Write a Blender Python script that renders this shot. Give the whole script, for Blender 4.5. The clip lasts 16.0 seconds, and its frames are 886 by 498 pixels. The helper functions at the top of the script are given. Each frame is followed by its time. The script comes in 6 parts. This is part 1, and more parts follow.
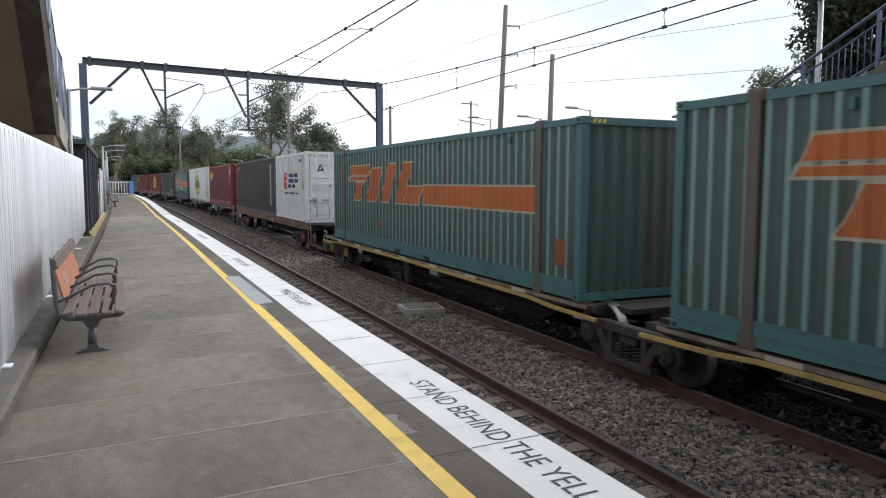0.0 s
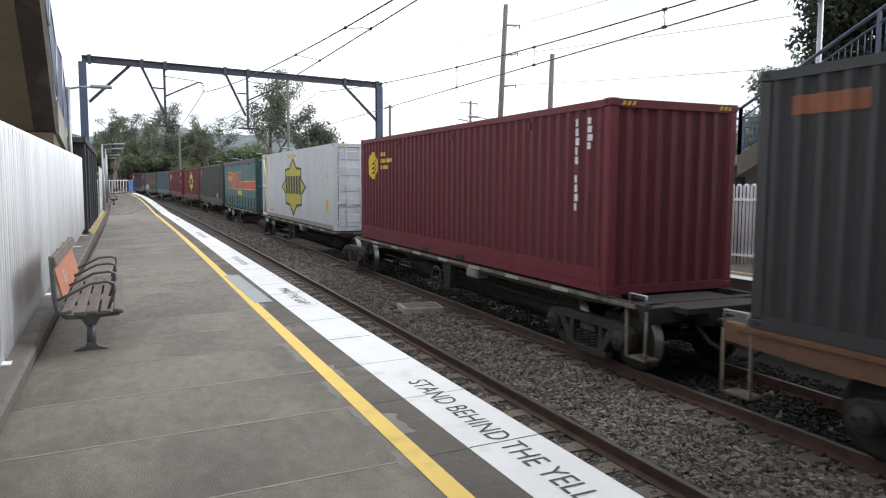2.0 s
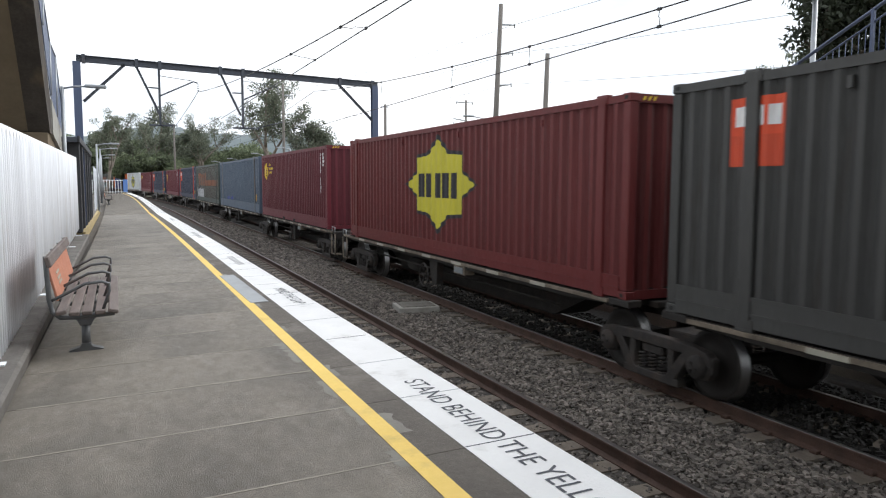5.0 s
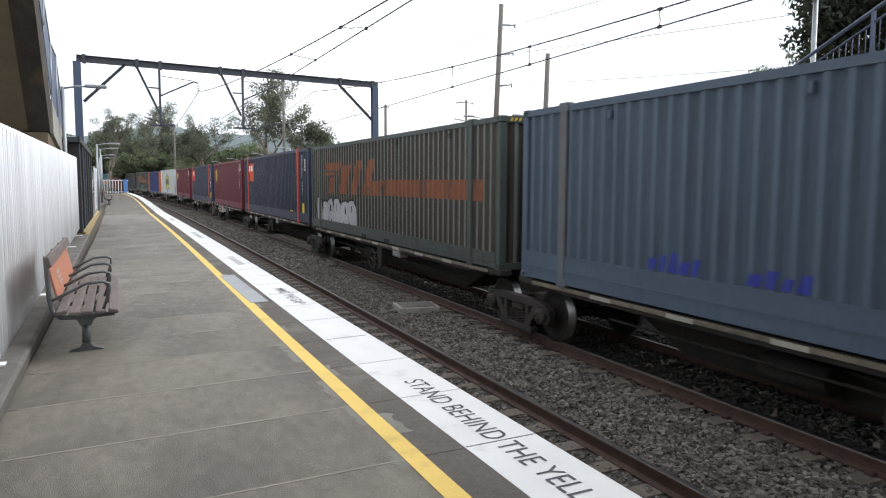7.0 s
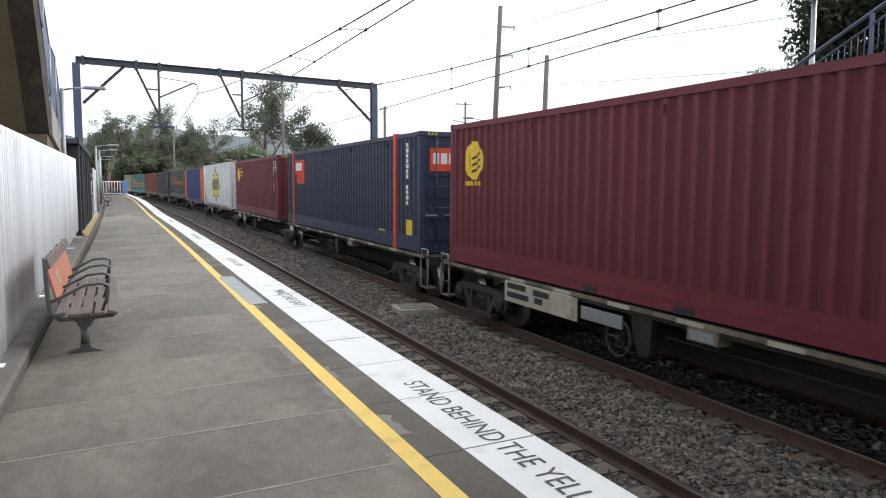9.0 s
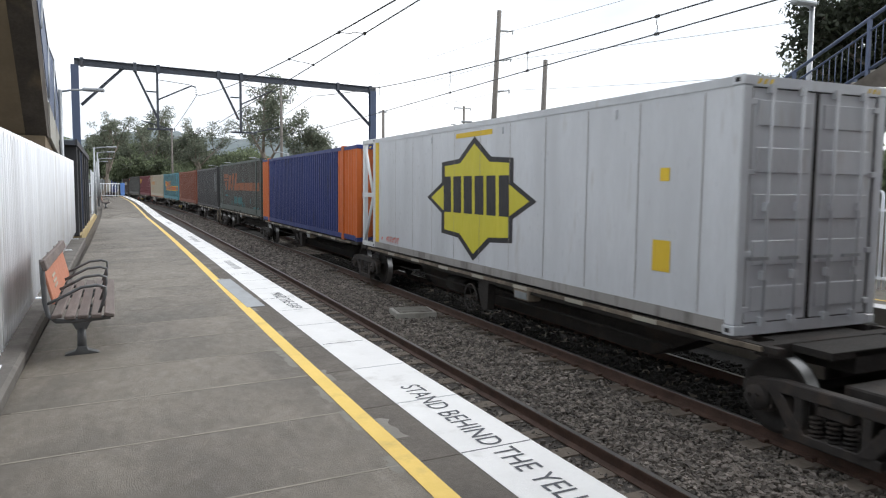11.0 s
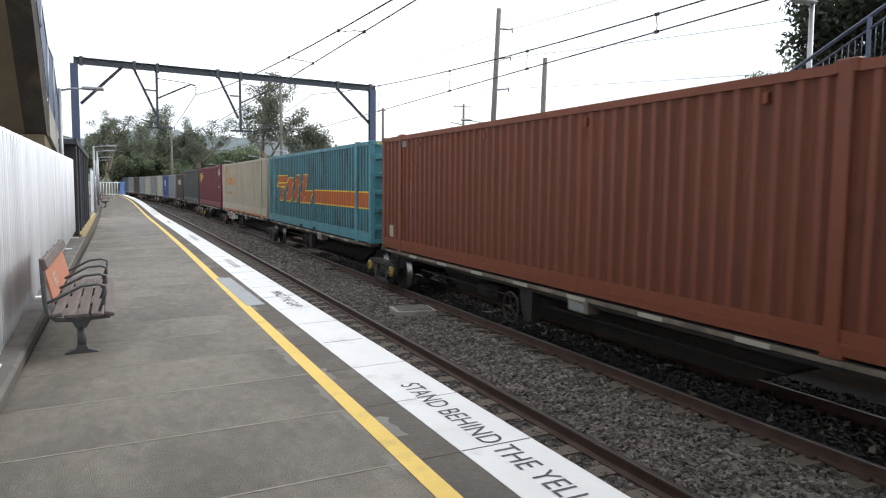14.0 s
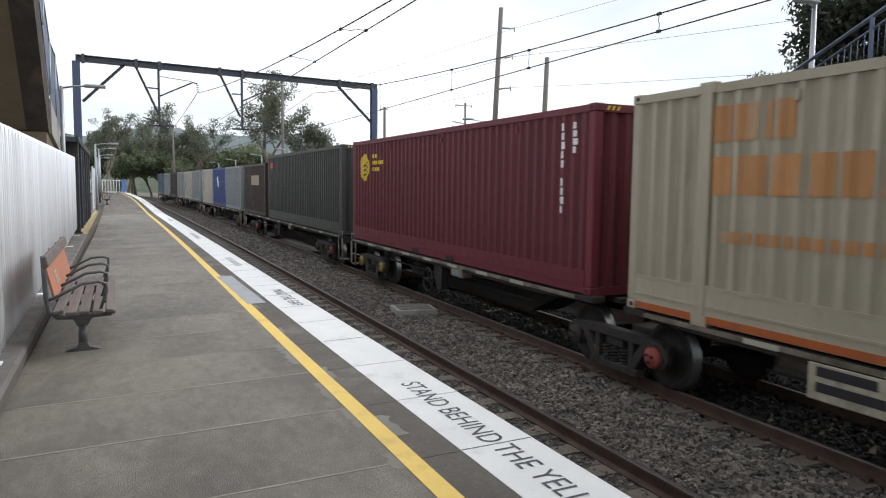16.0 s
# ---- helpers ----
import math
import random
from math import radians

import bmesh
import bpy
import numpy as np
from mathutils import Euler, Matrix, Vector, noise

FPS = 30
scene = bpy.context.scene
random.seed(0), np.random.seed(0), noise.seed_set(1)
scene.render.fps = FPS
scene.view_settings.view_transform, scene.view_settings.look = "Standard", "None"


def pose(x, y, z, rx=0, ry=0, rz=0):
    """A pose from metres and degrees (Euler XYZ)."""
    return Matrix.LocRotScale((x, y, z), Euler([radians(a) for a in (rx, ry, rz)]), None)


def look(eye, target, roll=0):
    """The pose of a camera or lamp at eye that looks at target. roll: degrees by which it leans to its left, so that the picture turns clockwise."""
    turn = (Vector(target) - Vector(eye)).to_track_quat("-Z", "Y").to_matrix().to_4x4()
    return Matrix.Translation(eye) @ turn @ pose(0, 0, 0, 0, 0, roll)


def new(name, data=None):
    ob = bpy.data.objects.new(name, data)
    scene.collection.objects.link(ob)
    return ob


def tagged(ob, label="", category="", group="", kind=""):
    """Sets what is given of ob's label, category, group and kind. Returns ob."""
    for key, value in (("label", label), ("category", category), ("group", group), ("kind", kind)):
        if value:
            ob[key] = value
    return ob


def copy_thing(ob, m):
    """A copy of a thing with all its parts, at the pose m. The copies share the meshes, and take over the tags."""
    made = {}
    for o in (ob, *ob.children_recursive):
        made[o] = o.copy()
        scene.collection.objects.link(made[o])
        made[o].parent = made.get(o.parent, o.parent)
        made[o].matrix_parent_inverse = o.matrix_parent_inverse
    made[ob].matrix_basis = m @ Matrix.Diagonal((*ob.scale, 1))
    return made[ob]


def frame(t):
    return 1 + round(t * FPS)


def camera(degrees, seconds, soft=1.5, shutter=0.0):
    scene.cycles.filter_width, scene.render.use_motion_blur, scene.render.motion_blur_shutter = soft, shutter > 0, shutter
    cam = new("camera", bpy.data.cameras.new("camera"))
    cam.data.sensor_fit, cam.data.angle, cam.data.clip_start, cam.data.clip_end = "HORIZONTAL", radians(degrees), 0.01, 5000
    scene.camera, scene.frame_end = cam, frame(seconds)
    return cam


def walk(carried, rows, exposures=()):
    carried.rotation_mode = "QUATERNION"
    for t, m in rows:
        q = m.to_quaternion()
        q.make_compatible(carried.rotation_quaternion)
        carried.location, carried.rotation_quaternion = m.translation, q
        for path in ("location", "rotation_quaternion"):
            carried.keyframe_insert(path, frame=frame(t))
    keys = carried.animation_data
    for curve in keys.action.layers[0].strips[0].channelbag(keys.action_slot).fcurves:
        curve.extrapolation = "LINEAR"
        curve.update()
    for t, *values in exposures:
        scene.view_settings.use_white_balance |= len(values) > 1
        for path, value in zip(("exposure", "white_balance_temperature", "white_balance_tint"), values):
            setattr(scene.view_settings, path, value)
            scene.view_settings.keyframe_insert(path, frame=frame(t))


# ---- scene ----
# ---- camera and its path ----
cam = camera(63.52, 16.0, soft=1.15, shutter=0.07)
EYE = (0.0, 0.0, 1.711)


def aim(yaw, pitch, roll):
    ya, pi = radians(yaw), radians(pitch)
    way = Vector((math.sin(ya) * math.cos(pi), math.cos(ya) * math.cos(pi), -math.sin(pi)))
    return look(EYE, Vector(EYE) + way * 10, roll)


walk(cam, [
    (0.0, aim(24.137, 4.958, -0.001)),
    (0.5, aim(24.119, 4.981, -0.010)),
    (1.0, aim(24.118, 4.991, 0.041)),
    (1.5, aim(24.150, 5.025, 0.139)),
    (2.0, aim(24.195, 5.015, 0.182)),
    (2.5, aim(24.237, 5.029, 0.199)),
    (3.0, aim(24.332, 5.026, 0.263)),
    (3.5, aim(24.447, 5.037, 0.174)),
    (4.0, aim(24.546, 5.063, 0.088)),
    (6.5, aim(24.527, 5.044, 0.132)),
    (7.0, aim(24.527, 5.044, 0.132)),
    (7.5, aim(24.538, 5.032, 0.246)),
    (8.0, aim(24.527, 4.978, 0.129)),
    (8.5, aim(24.566, 4.961, 0.167)),
    (9.0, aim(24.592, 4.915, 0.147)),
    (11.5, aim(24.786, 4.600, 0.476)),
    (12.0, aim(24.820, 4.623, 0.409)),
    (12.5, aim(24.839, 4.671, 0.277)),
    (13.0, aim(24.817, 4.744, 0.370)),
    (13.5, aim(24.797, 4.751, 0.430)),
    (14.0, aim(24.781, 4.755, 0.370)),
    (14.5, aim(24.763, 4.751, 0.384)),
    (15.0, aim(24.743, 4.763, 0.450)),
    (15.5, aim(24.726, 4.782, 0.439)),
    (16.0, aim(24.689, 4.837, 0.580)),
], exposures=[(t, e, 6250, 10) for t, e in ((0.0, 0.1), (1.0, 0.1), (1.5, 0.0), (2.0, 0.28), (2.4, 0.25), (3.0, 0.05), (3.5, 0.05), (4.0, 0.2), (6.5, 0.34), (9.0, 0.34), (12.0, 0.24), (12.5, 0.3), (14.5, 0.32), (15.5, 0.25), (16.0, 0.12))])

# ---- light ----
world = bpy.data.worlds.new("world")
scene.world = world
world.use_nodes = True
wn = world.node_tree
wn.nodes.clear()
w_out = wn.nodes.new("ShaderNodeOutputWorld")
w_bg = wn.nodes.new("ShaderNodeBackground")
w_bg.inputs["Strength"].default_value = 1.17
w_co = wn.nodes.new("ShaderNodeTexCoord")
w_map = wn.nodes.new("ShaderNodeMapping")
w_map.inputs["Scale"].default_value = (1, 1, 2.5)
w_no = wn.nodes.new("ShaderNodeTexNoise")
w_no.inputs["Scale"].default_value = 2.2
w_no.inputs["Detail"].default_value = 6
w_ra = wn.nodes.new("ShaderNodeValToRGB")
w_ra.color_ramp.elements[0].position = 0.3
w_ra.color_ramp.elements[0].color = (0.66, 0.72, 0.78, 1)
w_ra.color_ramp.elements[1].position = 0.56
w_ra.color_ramp.elements[1].color = (1.0, 1.0, 1.0, 1)
for a, b in ((w_co.outputs["Generated"], w_map.inputs["Vector"]), (w_map.outputs[0], w_no.inputs["Vector"]),
             (w_no.outputs[0], w_ra.inputs[0]), (w_ra.outputs[0], w_bg.inputs[0]), (w_bg.outputs[0], w_out.inputs[0])):
    wn.links.new(a, b)
sun_data = bpy.data.lights.new("sun", "SUN")
sun_data.energy, sun_data.angle, sun_data.color = 2.1, radians(35), (1, 0.97, 0.92)
sun = new("sun", sun_data)
sun.matrix_world = look((44, 2, 31), (0, 0, 0))

# ---- the line's plan: distance s along the line, offset n to its right ----
KNOT_S = (-420, -21, -20, 0, 20, 40, 60, 80, 100, 130, 800)
KNOT_K = (0.0, 0.0, -1.43, -1.43, 0.59, 0.28, 0.07, 1.78, 0.86, 2.32, 2.32)
PS = np.arange(-420, 620, 0.5)
_k = np.interp(PS, KNOT_S, KNOT_K) * 1e-3
PT = np.cumsum(_k) * 0.5
PT -= np.interp(0, PS, PT)
PX = -np.cumsum(np.sin(PT)) * 0.5
PY = np.cumsum(np.cos(PT)) * 0.5
PX -= np.interp(0, PS, PX)
PY -= np.interp(0, PS, PY)


def plan(s, n=0.0):
    """The place and heading at s along the line and n to its right."""
    th = float(np.interp(s, PS, PT))
    return float(np.interp(s, PS, PX)) + n * math.cos(th), float(np.interp(s, PS, PY)) + n * math.sin(th), th


def put(s, n, z=0.0, turn=0.0):
    x, y, th = plan(s, n)
    return Matrix.Translation((x, y, z)) @ Matrix.Rotation(th + radians(turn), 4, "Z")


SLOPE = 0.029          # the platform rises towards its edge
N_YELLOW, N_WHITE, N_EDGE = 1.539, 1.948, 2.465
RAIL_Z = -1.015        # top of the rails
TRACK_1, TRACK_2 = 3.945, 7.68
DECK_Z = 0.065         # underside of the containers
SPEED, GAIN = 20.272, 0.0138


def rise(s):
    """The far part of the platform climbs a little."""
    return 0.0 if s < 45 else 0.0125 * (s - 45)


def climb(s):
    """The tracks climb gently away from the camera."""
    return 0.0061 * max(0.0, min(s, 200.0)) - 0.045

# ---- mesh helpers ----
def part(name, bm, material, parent=None, label="", m=None):
    """Links a bmesh as one mesh object, under a thing or a part if given."""
    me = bpy.data.meshes.new(name)
    bm.to_mesh(me)
    bm.free()
    me.materials.append(material)
    ob = new(name, me)
    if parent is not None:
        ob.parent = parent
    if m is not None:
        ob.matrix_basis = m
    if label:
        tagged(ob, label)
    return ob


def share(name, ob, parent, m):
    o = new(name, ob.data)
    o.parent = parent
    o.matrix_basis = m
    return o


def box(bm, x0, x1, y0, y1, z0, z1, m=None, bev=0.0):
    tmp = bmesh.new()
    v = [tmp.verts.new(c) for c in ((x0, y0, z0), (x1, y0, z0), (x1, y1, z0), (x0, y1, z0), (x0, y0, z1), (x1, y0, z1), (x1, y1, z1), (x0, y1, z1))]
    for f in ((3, 2, 1, 0), (4, 5, 6, 7), (0, 1, 5, 4), (1, 2, 6, 5), (2, 3, 7, 6), (3, 0, 4, 7)):
        tmp.faces.new([v[i] for i in f])
    if bev:
        bmesh.ops.bevel(tmp, geom=tmp.edges[:], offset=bev, segments=1, affect="EDGES")
    add(bm, tmp, m)
    return bm


def add(bm, tmp, m=None):
    """Pours tmp into bm."""
    made = {}
    for v in tmp.verts:
        made[v] = bm.verts.new(m @ v.co if m is not None else v.co)
    for f in tmp.faces:
        bm.faces.new([made[v] for v in f.verts]).smooth = f.smooth
    tmp.free()


def tube(bm, pts, r, seg=8, caps=True, r2=None):
    """A round bar through pts, tapering to r2."""
    pts = [Vector(p) for p in pts]
    rings = []
    for i, p in enumerate(pts):
        d = (pts[min(i + 1, len(pts) - 1)] - pts[max(i - 1, 0)]).normalized()
        side = d.orthogonal().normalized() if i == 0 else (side - d * side.dot(d)).normalized()
        up = d.cross(side)
        rr = r if r2 is None else r + (r2 - r) * i / (len(pts) - 1)
        rings.append([bm.verts.new(p + (side * math.cos(a) + up * math.sin(a)) * rr) for a in (2 * math.pi * j / seg for j in range(seg))])
    for a, b in zip(rings, rings[1:]):
        for j in range(seg):
            bm.faces.new((a[j], a[(j + 1) % seg], b[(j + 1) % seg], b[j])).smooth = True
    if caps:
        bm.faces.new(rings[0][::-1])
        bm.faces.new(rings[-1])
    return bm


def prism(bm, poly, x0, x1, axis="x"):
    """A polygon given in the plane across axis, drawn out from x0 to x1."""
    def at(a, c):
        return (c, *a) if axis == "x" else ((a[0], c, a[1]) if axis == "y" else (*a, c))
    lo = [bm.verts.new(at(a, x0)) for a in poly]
    hi = [bm.verts.new(at(a, x1)) for a in poly]
    n = len(poly)
    bm.faces.new(lo[::-1])
    bm.faces.new(hi)
    for i in range(n):
        bm.faces.new((lo[i], lo[(i + 1) % n], hi[(i + 1) % n], hi[i]))
    bmesh.ops.recalc_face_normals(bm, faces=bm.faces)
    return bm


def sweep(profile, s0, s1, step, closed=True, up=None):
    """A profile of (n, z) drawn along the line."""
    bm = bmesh.new()
    rings = []
    count = max(1, round((s1 - s0) / step))
    for i in range(count + 1):
        s = s0 + (s1 - s0) * i / count
        row = []
        for n, z in profile:
            x, y, _ = plan(s, n)
            row.append(bm.verts.new((x, y, z + (up(s) if up else 0))))
        rings.append(row)
    k = len(profile)
    for a, b in zip(rings, rings[1:]):
        for j in range(k if closed else k - 1):
            bm.faces.new((a[j], a[(j + 1) % k], b[(j + 1) % k], b[j]))
    if closed:
        bm.faces.new(rings[0])
        bm.faces.new(rings[-1][::-1])
    bmesh.ops.recalc_face_normals(bm, faces=bm.faces)
    return bm


def thing(name, label, category, m=None, group="", kind=""):
    ob = new(name)
    if m is not None:
        ob.matrix_basis = m
    return tagged(ob, label, category, group, kind)


# ---- materials ----
def material(name, colour, rough=0.6, metal=0.0, vary=0.25, scale=3.0, dirt=None, dirt_amount=0.0, dirt_scale=1.2, bump=0.1, bump_scale=40.0, per_object=0.0, stretch=(1, 1, 1), world_space=False, speck=0.0):
    mat = bpy.data.materials.new(name)
    mat.use_nodes = True
    nt = mat.node_tree
    b = nt.nodes["Principled BSDF"]
    b.inputs["Metallic"].default_value = metal
    co = nt.nodes.new("ShaderNodeTexCoord")
    vec = co.outputs["Object"]
    if world_space:
        vec = nt.nodes.new("ShaderNodeNewGeometry").outputs["Position"]
    mp = nt.nodes.new("ShaderNodeMapping")
    mp.inputs["Scale"].default_value = stretch
    nt.links.new(vec, mp.inputs["Vector"])
    if per_object:
        info = nt.nodes.new("ShaderNodeObjectInfo")
        sc = nt.nodes.new("ShaderNodeVectorMath")
        sc.operation = "SCALE"
        sc.inputs[0].default_value = (37, 53, 71)
        nt.links.new(info.outputs["Random"], sc.inputs["Scale"])
        nt.links.new(sc.outputs[0], mp.inputs["Location"])

    def noise_at(size, detail=6, rough_=0.6):
        n = nt.nodes.new("ShaderNodeTexNoise")
        n.inputs["Scale"].default_value, n.inputs["Detail"].default_value, n.inputs["Roughness"].default_value = size, detail, rough_
        nt.links.new(mp.outputs[0], n.inputs["Vector"])
        return n.outputs[0]

    def mix(kind, fac, a, c):
        n = nt.nodes.new("ShaderNodeMix")
        n.data_type, n.blend_type = "RGBA", kind
        for sock, val in ((n.inputs[0], fac), (n.inputs[6], a), (n.inputs[7], c)):
            if hasattr(val, "is_linked"):
                nt.links.new(val, sock)
            else:
                sock.default_value = val
        return n.outputs[2]

    def ramp(src, p0, p1, v0=0.0, v1=1.0):
        n = nt.nodes.new("ShaderNodeMapRange")
        n.inputs["From Min"].default_value, n.inputs["From Max"].default_value = p0, p1
        n.inputs["To Min"].default_value, n.inputs["To Max"].default_value = v0, v1
        nt.links.new(src, n.inputs["Value"])
        return n.outputs[0]

    lo = tuple(c * (1 - vary) for c in colour) + (1,)
    hi = tuple(min(1, c * (1 + vary)) for c in colour) + (1,)
    col = mix("MIX", ramp(noise_at(scale), 0.32, 0.68), lo, hi)
    fine = noise_at(scale * 14, 4)
    col = mix("MIX", ramp(fine, 0.3, 0.75, 0.0, 0.5), col, lo)
    if speck:
        col = mix("MIX", ramp(noise_at(110, 3), 0.42, 0.62, 0.0, speck), col, lo)
        col = mix("MIX", ramp(noise_at(37, 5), 0.58, 0.72, 0.0, speck), col, hi)
    if dirt is not None:
        stain = noise_at(dirt_scale, 8, 0.65)
        col = mix("MIX", ramp(stain, 0.62 - 0.35 * dirt_amount, 0.85 - 0.35 * dirt_amount, 0, 0.9), col, (*dirt, 1))
    if per_object:
        info2 = nt.nodes.new("ShaderNodeObjectInfo")
        v = ramp(info2.outputs["Random"], 0, 1, 1 - per_object, 1 + per_object)
        hs = nt.nodes.new("ShaderNodeHueSaturation")
        nt.links.new(v, hs.inputs["Value"])
        nt.links.new(col, hs.inputs["Color"])
        col = hs.outputs[0]
    nt.links.new(col, b.inputs["Base Color"])
    nt.links.new(ramp(fine, 0.25, 0.75, max(0.02, rough - 0.12), min(1, rough + 0.12)), b.inputs["Roughness"])
    if bump:
        bp = nt.nodes.new("ShaderNodeBump")
        bp.inputs["Strength"].default_value, bp.inputs["Distance"].default_value = bump, 0.02
        nt.links.new(noise_at(bump_scale, 5), bp.inputs["Height"])
        nt.links.new(bp.outputs[0], b.inputs["Normal"])
    return mat


GRIME = (0.035, 0.028, 0.022)
M_CONCRETE = material("platform_concrete", (0.225, 0.198, 0.163), 0.6, vary=0.34, scale=0.55, dirt=(0.1, 0.088, 0.073), dirt_amount=0.55, dirt_scale=0.5, stretch=(1.5, 0.7, 1), bump=0.5, bump_scale=110, per_object=0.05, world_space=True, speck=0.9)
M_COPING = material("coping_concrete", (0.13, 0.115, 0.1), 0.85, vary=0.25, scale=1.6, dirt=(0.27, 0.25, 0.22), dirt_amount=0.2, dirt_scale=0.9, bump=0.45, bump_scale=110, per_object=0.08, world_space=True, speck=0.7)
M_WHITE_LINE = material("white_line_paint", (0.78, 0.78, 0.78), 0.7, vary=0.05, scale=2, dirt=(0.5, 0.49, 0.47), dirt_amount=0.15, dirt_scale=2.5, bump=0.15, world_space=True)
M_YELLOW_LINE = material("yellow_line_paint", (0.82, 0.58, 0.15), 0.7, vary=0.06, scale=2, dirt=(0.5, 0.36, 0.12), dirt_amount=0.2, dirt_scale=2.5, bump=0.15, world_space=True)
M_LETTER = material("letter_paint", (0.08, 0.085, 0.1), 0.8, vary=0.3, scale=6)
M_BALLAST = material("ballast_bed", (0.07, 0.062, 0.055), 0.95, vary=0.5, scale=9, dirt=(0.05, 0.045, 0.04), dirt_amount=0.45, dirt_scale=7, bump=1.0, bump_scale=18, world_space=True)
M_STONE = material("ballast_stone", (0.165, 0.145, 0.128), 0.9, vary=0.5, scale=5, bump=0.3, world_space=True)
M_RAIL = material("rail_steel", (0.08, 0.045, 0.033), 0.75, vary=0.3, scale=4, bump=0.2)
M_RAIL_TOP = material("rail_head", (0.2, 0.19, 0.18), 0.45, metal=1.0, vary=0.15, scale=8, bump=0)
M_SLEEPER = material("sleeper_concrete", (0.19, 0.16, 0.13), 0.95, vary=0.3, scale=5, dirt=(0.08, 0.06, 0.05), dirt_amount=0.4, bump=0.3)
M_GALV = material("galvanised_steel", (0.36, 0.38, 0.4), 0.5, metal=0.6, vary=0.12, scale=5, bump=0.05)
M_GANTRY = material("gantry_steel", (0.075, 0.085, 0.105), 0.55, metal=0.2, vary=0.2, scale=2, dirt=(0.12, 0.07, 0.04), dirt_amount=0.1)
M_BLUE_STEEL = material("blue_painted_steel", (0.075, 0.1, 0.17), 0.5, vary=0.12, scale=2)
M_BLACK = material("black_rubber", (0.02, 0.02, 0.02), 0.8, vary=0.2)
M_WAGON = material("wagon_steel", (0.022, 0.019, 0.017), 0.85, vary=0.35, scale=2.5, dirt=(0.05, 0.03, 0.02), dirt_amount=0.25, bump=0.2, per_object=0.15)
M_BOGIE = material("bogie_steel", (0.032, 0.028, 0.026), 0.8, vary=0.4, scale=6, dirt=(0.06, 0.042, 0.032), dirt_amount=0.35, dirt_scale=4, bump=0.25, per_object=0.2)
M_WHEEL = material("wheel_steel", (0.02, 0.017, 0.015), 0.75, metal=0.1, vary=0.3, scale=6)
M_TREAD = material("wheel_tread", (0.28, 0.28, 0.28), 0.35, metal=1.0, vary=0.1, bump=0)
M_SILL = material("sill_edge", (0.2, 0.165, 0.125), 0.7, vary=0.35, scale=2, dirt=(0.05, 0.04, 0.03), dirt_amount=0.5, dirt_scale=2.5, per_object=0.1)
M_ORANGE_FLAT = material("orange_flat_wagon", (0.17, 0.085, 0.048), 0.8, vary=0.3, scale=2, dirt=(0.09, 0.05, 0.03), dirt_amount=0.45, dirt_scale=2)
M_WHITE_STEEL = material("white_steel", (0.75, 0.77, 0.78), 0.45, vary=0.05, scale=2, dirt=(0.4, 0.38, 0.34), dirt_amount=0.15)

# ---- ground, platform, tracks ----
def strip(name, label, category, profile, s0, s1, step, mat, closed=True, up=None):
    return tagged(part(name, sweep(profile, s0, s1, step, closed, up), mat), label, category, kind="structure")


ground_bm = bmesh.new()
rings = []
for s in np.concatenate((np.arange(-100, 200, 5.0), np.arange(200, 1001, 40.0))):
    x, y, th = plan(min(s, 600), 0)
    if s > 600:
        x, y = x - (s - 600) * math.sin(th), y + (s - 600) * math.cos(th)
    ring = []
    for n in (-900, -300, -80, -20, -8, -1.6, 1.9, 2.0, 5.9, 9.5, 11, 16, 40, 120, 400, 900):
        z = -1.36 if -1.7 < n < 12 else -1.1
        ring.append(ground_bm.verts.new((x + n * math.cos(th) if abs(n) < 100 else x + n, y + n * math.sin(th) if abs(n) < 100 else y, z)))
    rings.append(ring)
for a, b in zip(rings, rings[1:]):
    for j in range(len(a) - 1):
        ground_bm.faces.new((a[j], a[j + 1], b[j + 1], b[j]))
M_GROUND = material("ground_soil", (0.13, 0.12, 0.08), 0.95, vary=0.4, scale=0.3, dirt=(0.06, 0.08, 0.03), dirt_amount=0.5, dirt_scale=0.15, bump=0.6, bump_scale=5, world_space=True)
tagged(part("ground", ground_bm, M_GROUND), "dry brown earth and grass beside the railway", "ground", kind="structure")

strip("ballast_bed", "grey crushed stone bed under both tracks", "ballast", [(2.3, -1.4), (2.3, -1.2), (5.3, -1.2), (6.0, -1.18), (6.35, -1.215), (6.85, -1.235), (6.85, -1.4)], -30, 220, 2, M_BALLAST, up=climb)
# oil stains, and the shade under the train put into the stone colour
M_OILED_SHADE = material("oiled_shaded_ballast", (0.02, 0.018, 0.016), 0.9, vary=0.5, scale=9, dirt=(0.014, 0.012, 0.011), dirt_amount=0.45, dirt_scale=7, bump=1.0, bump_scale=18, world_space=True)
strip("ballast_bed", "oily crushed stone under the freight track, darkened with the train's shade", "ballast", [(6.85, -1.4), (6.85, -1.235), (7.0, -1.235), (9.4, -1.2), (10.1, -1.22), (10.1, -1.4)], -30, 220, 2, M_OILED_SHADE, up=climb)

P0, P1 = -14.0, 99.0
strip("platform", "concrete platform body with vertical face to the track", "platform", [(-3.5, -1.3), (2.40, -1.3), (2.40, 2.4 * SLOPE - 0.11), (-3.5, -3.5 * SLOPE - 0.11)], P0, P1, 2, M_COPING, up=rise)
strip("trim_yellow_line", "yellow painted safety line along the platform", "line", [(N_YELLOW, N_YELLOW * SLOPE + 0.001), (N_YELLOW + 0.13, (N_YELLOW + 0.13) * SLOPE + 0.001), (N_YELLOW + 0.13, (N_YELLOW + 0.13) * SLOPE + 0.004), (N_YELLOW, N_YELLOW * SLOPE + 0.004)], P0, P1, 1, M_YELLOW_LINE, up=rise)
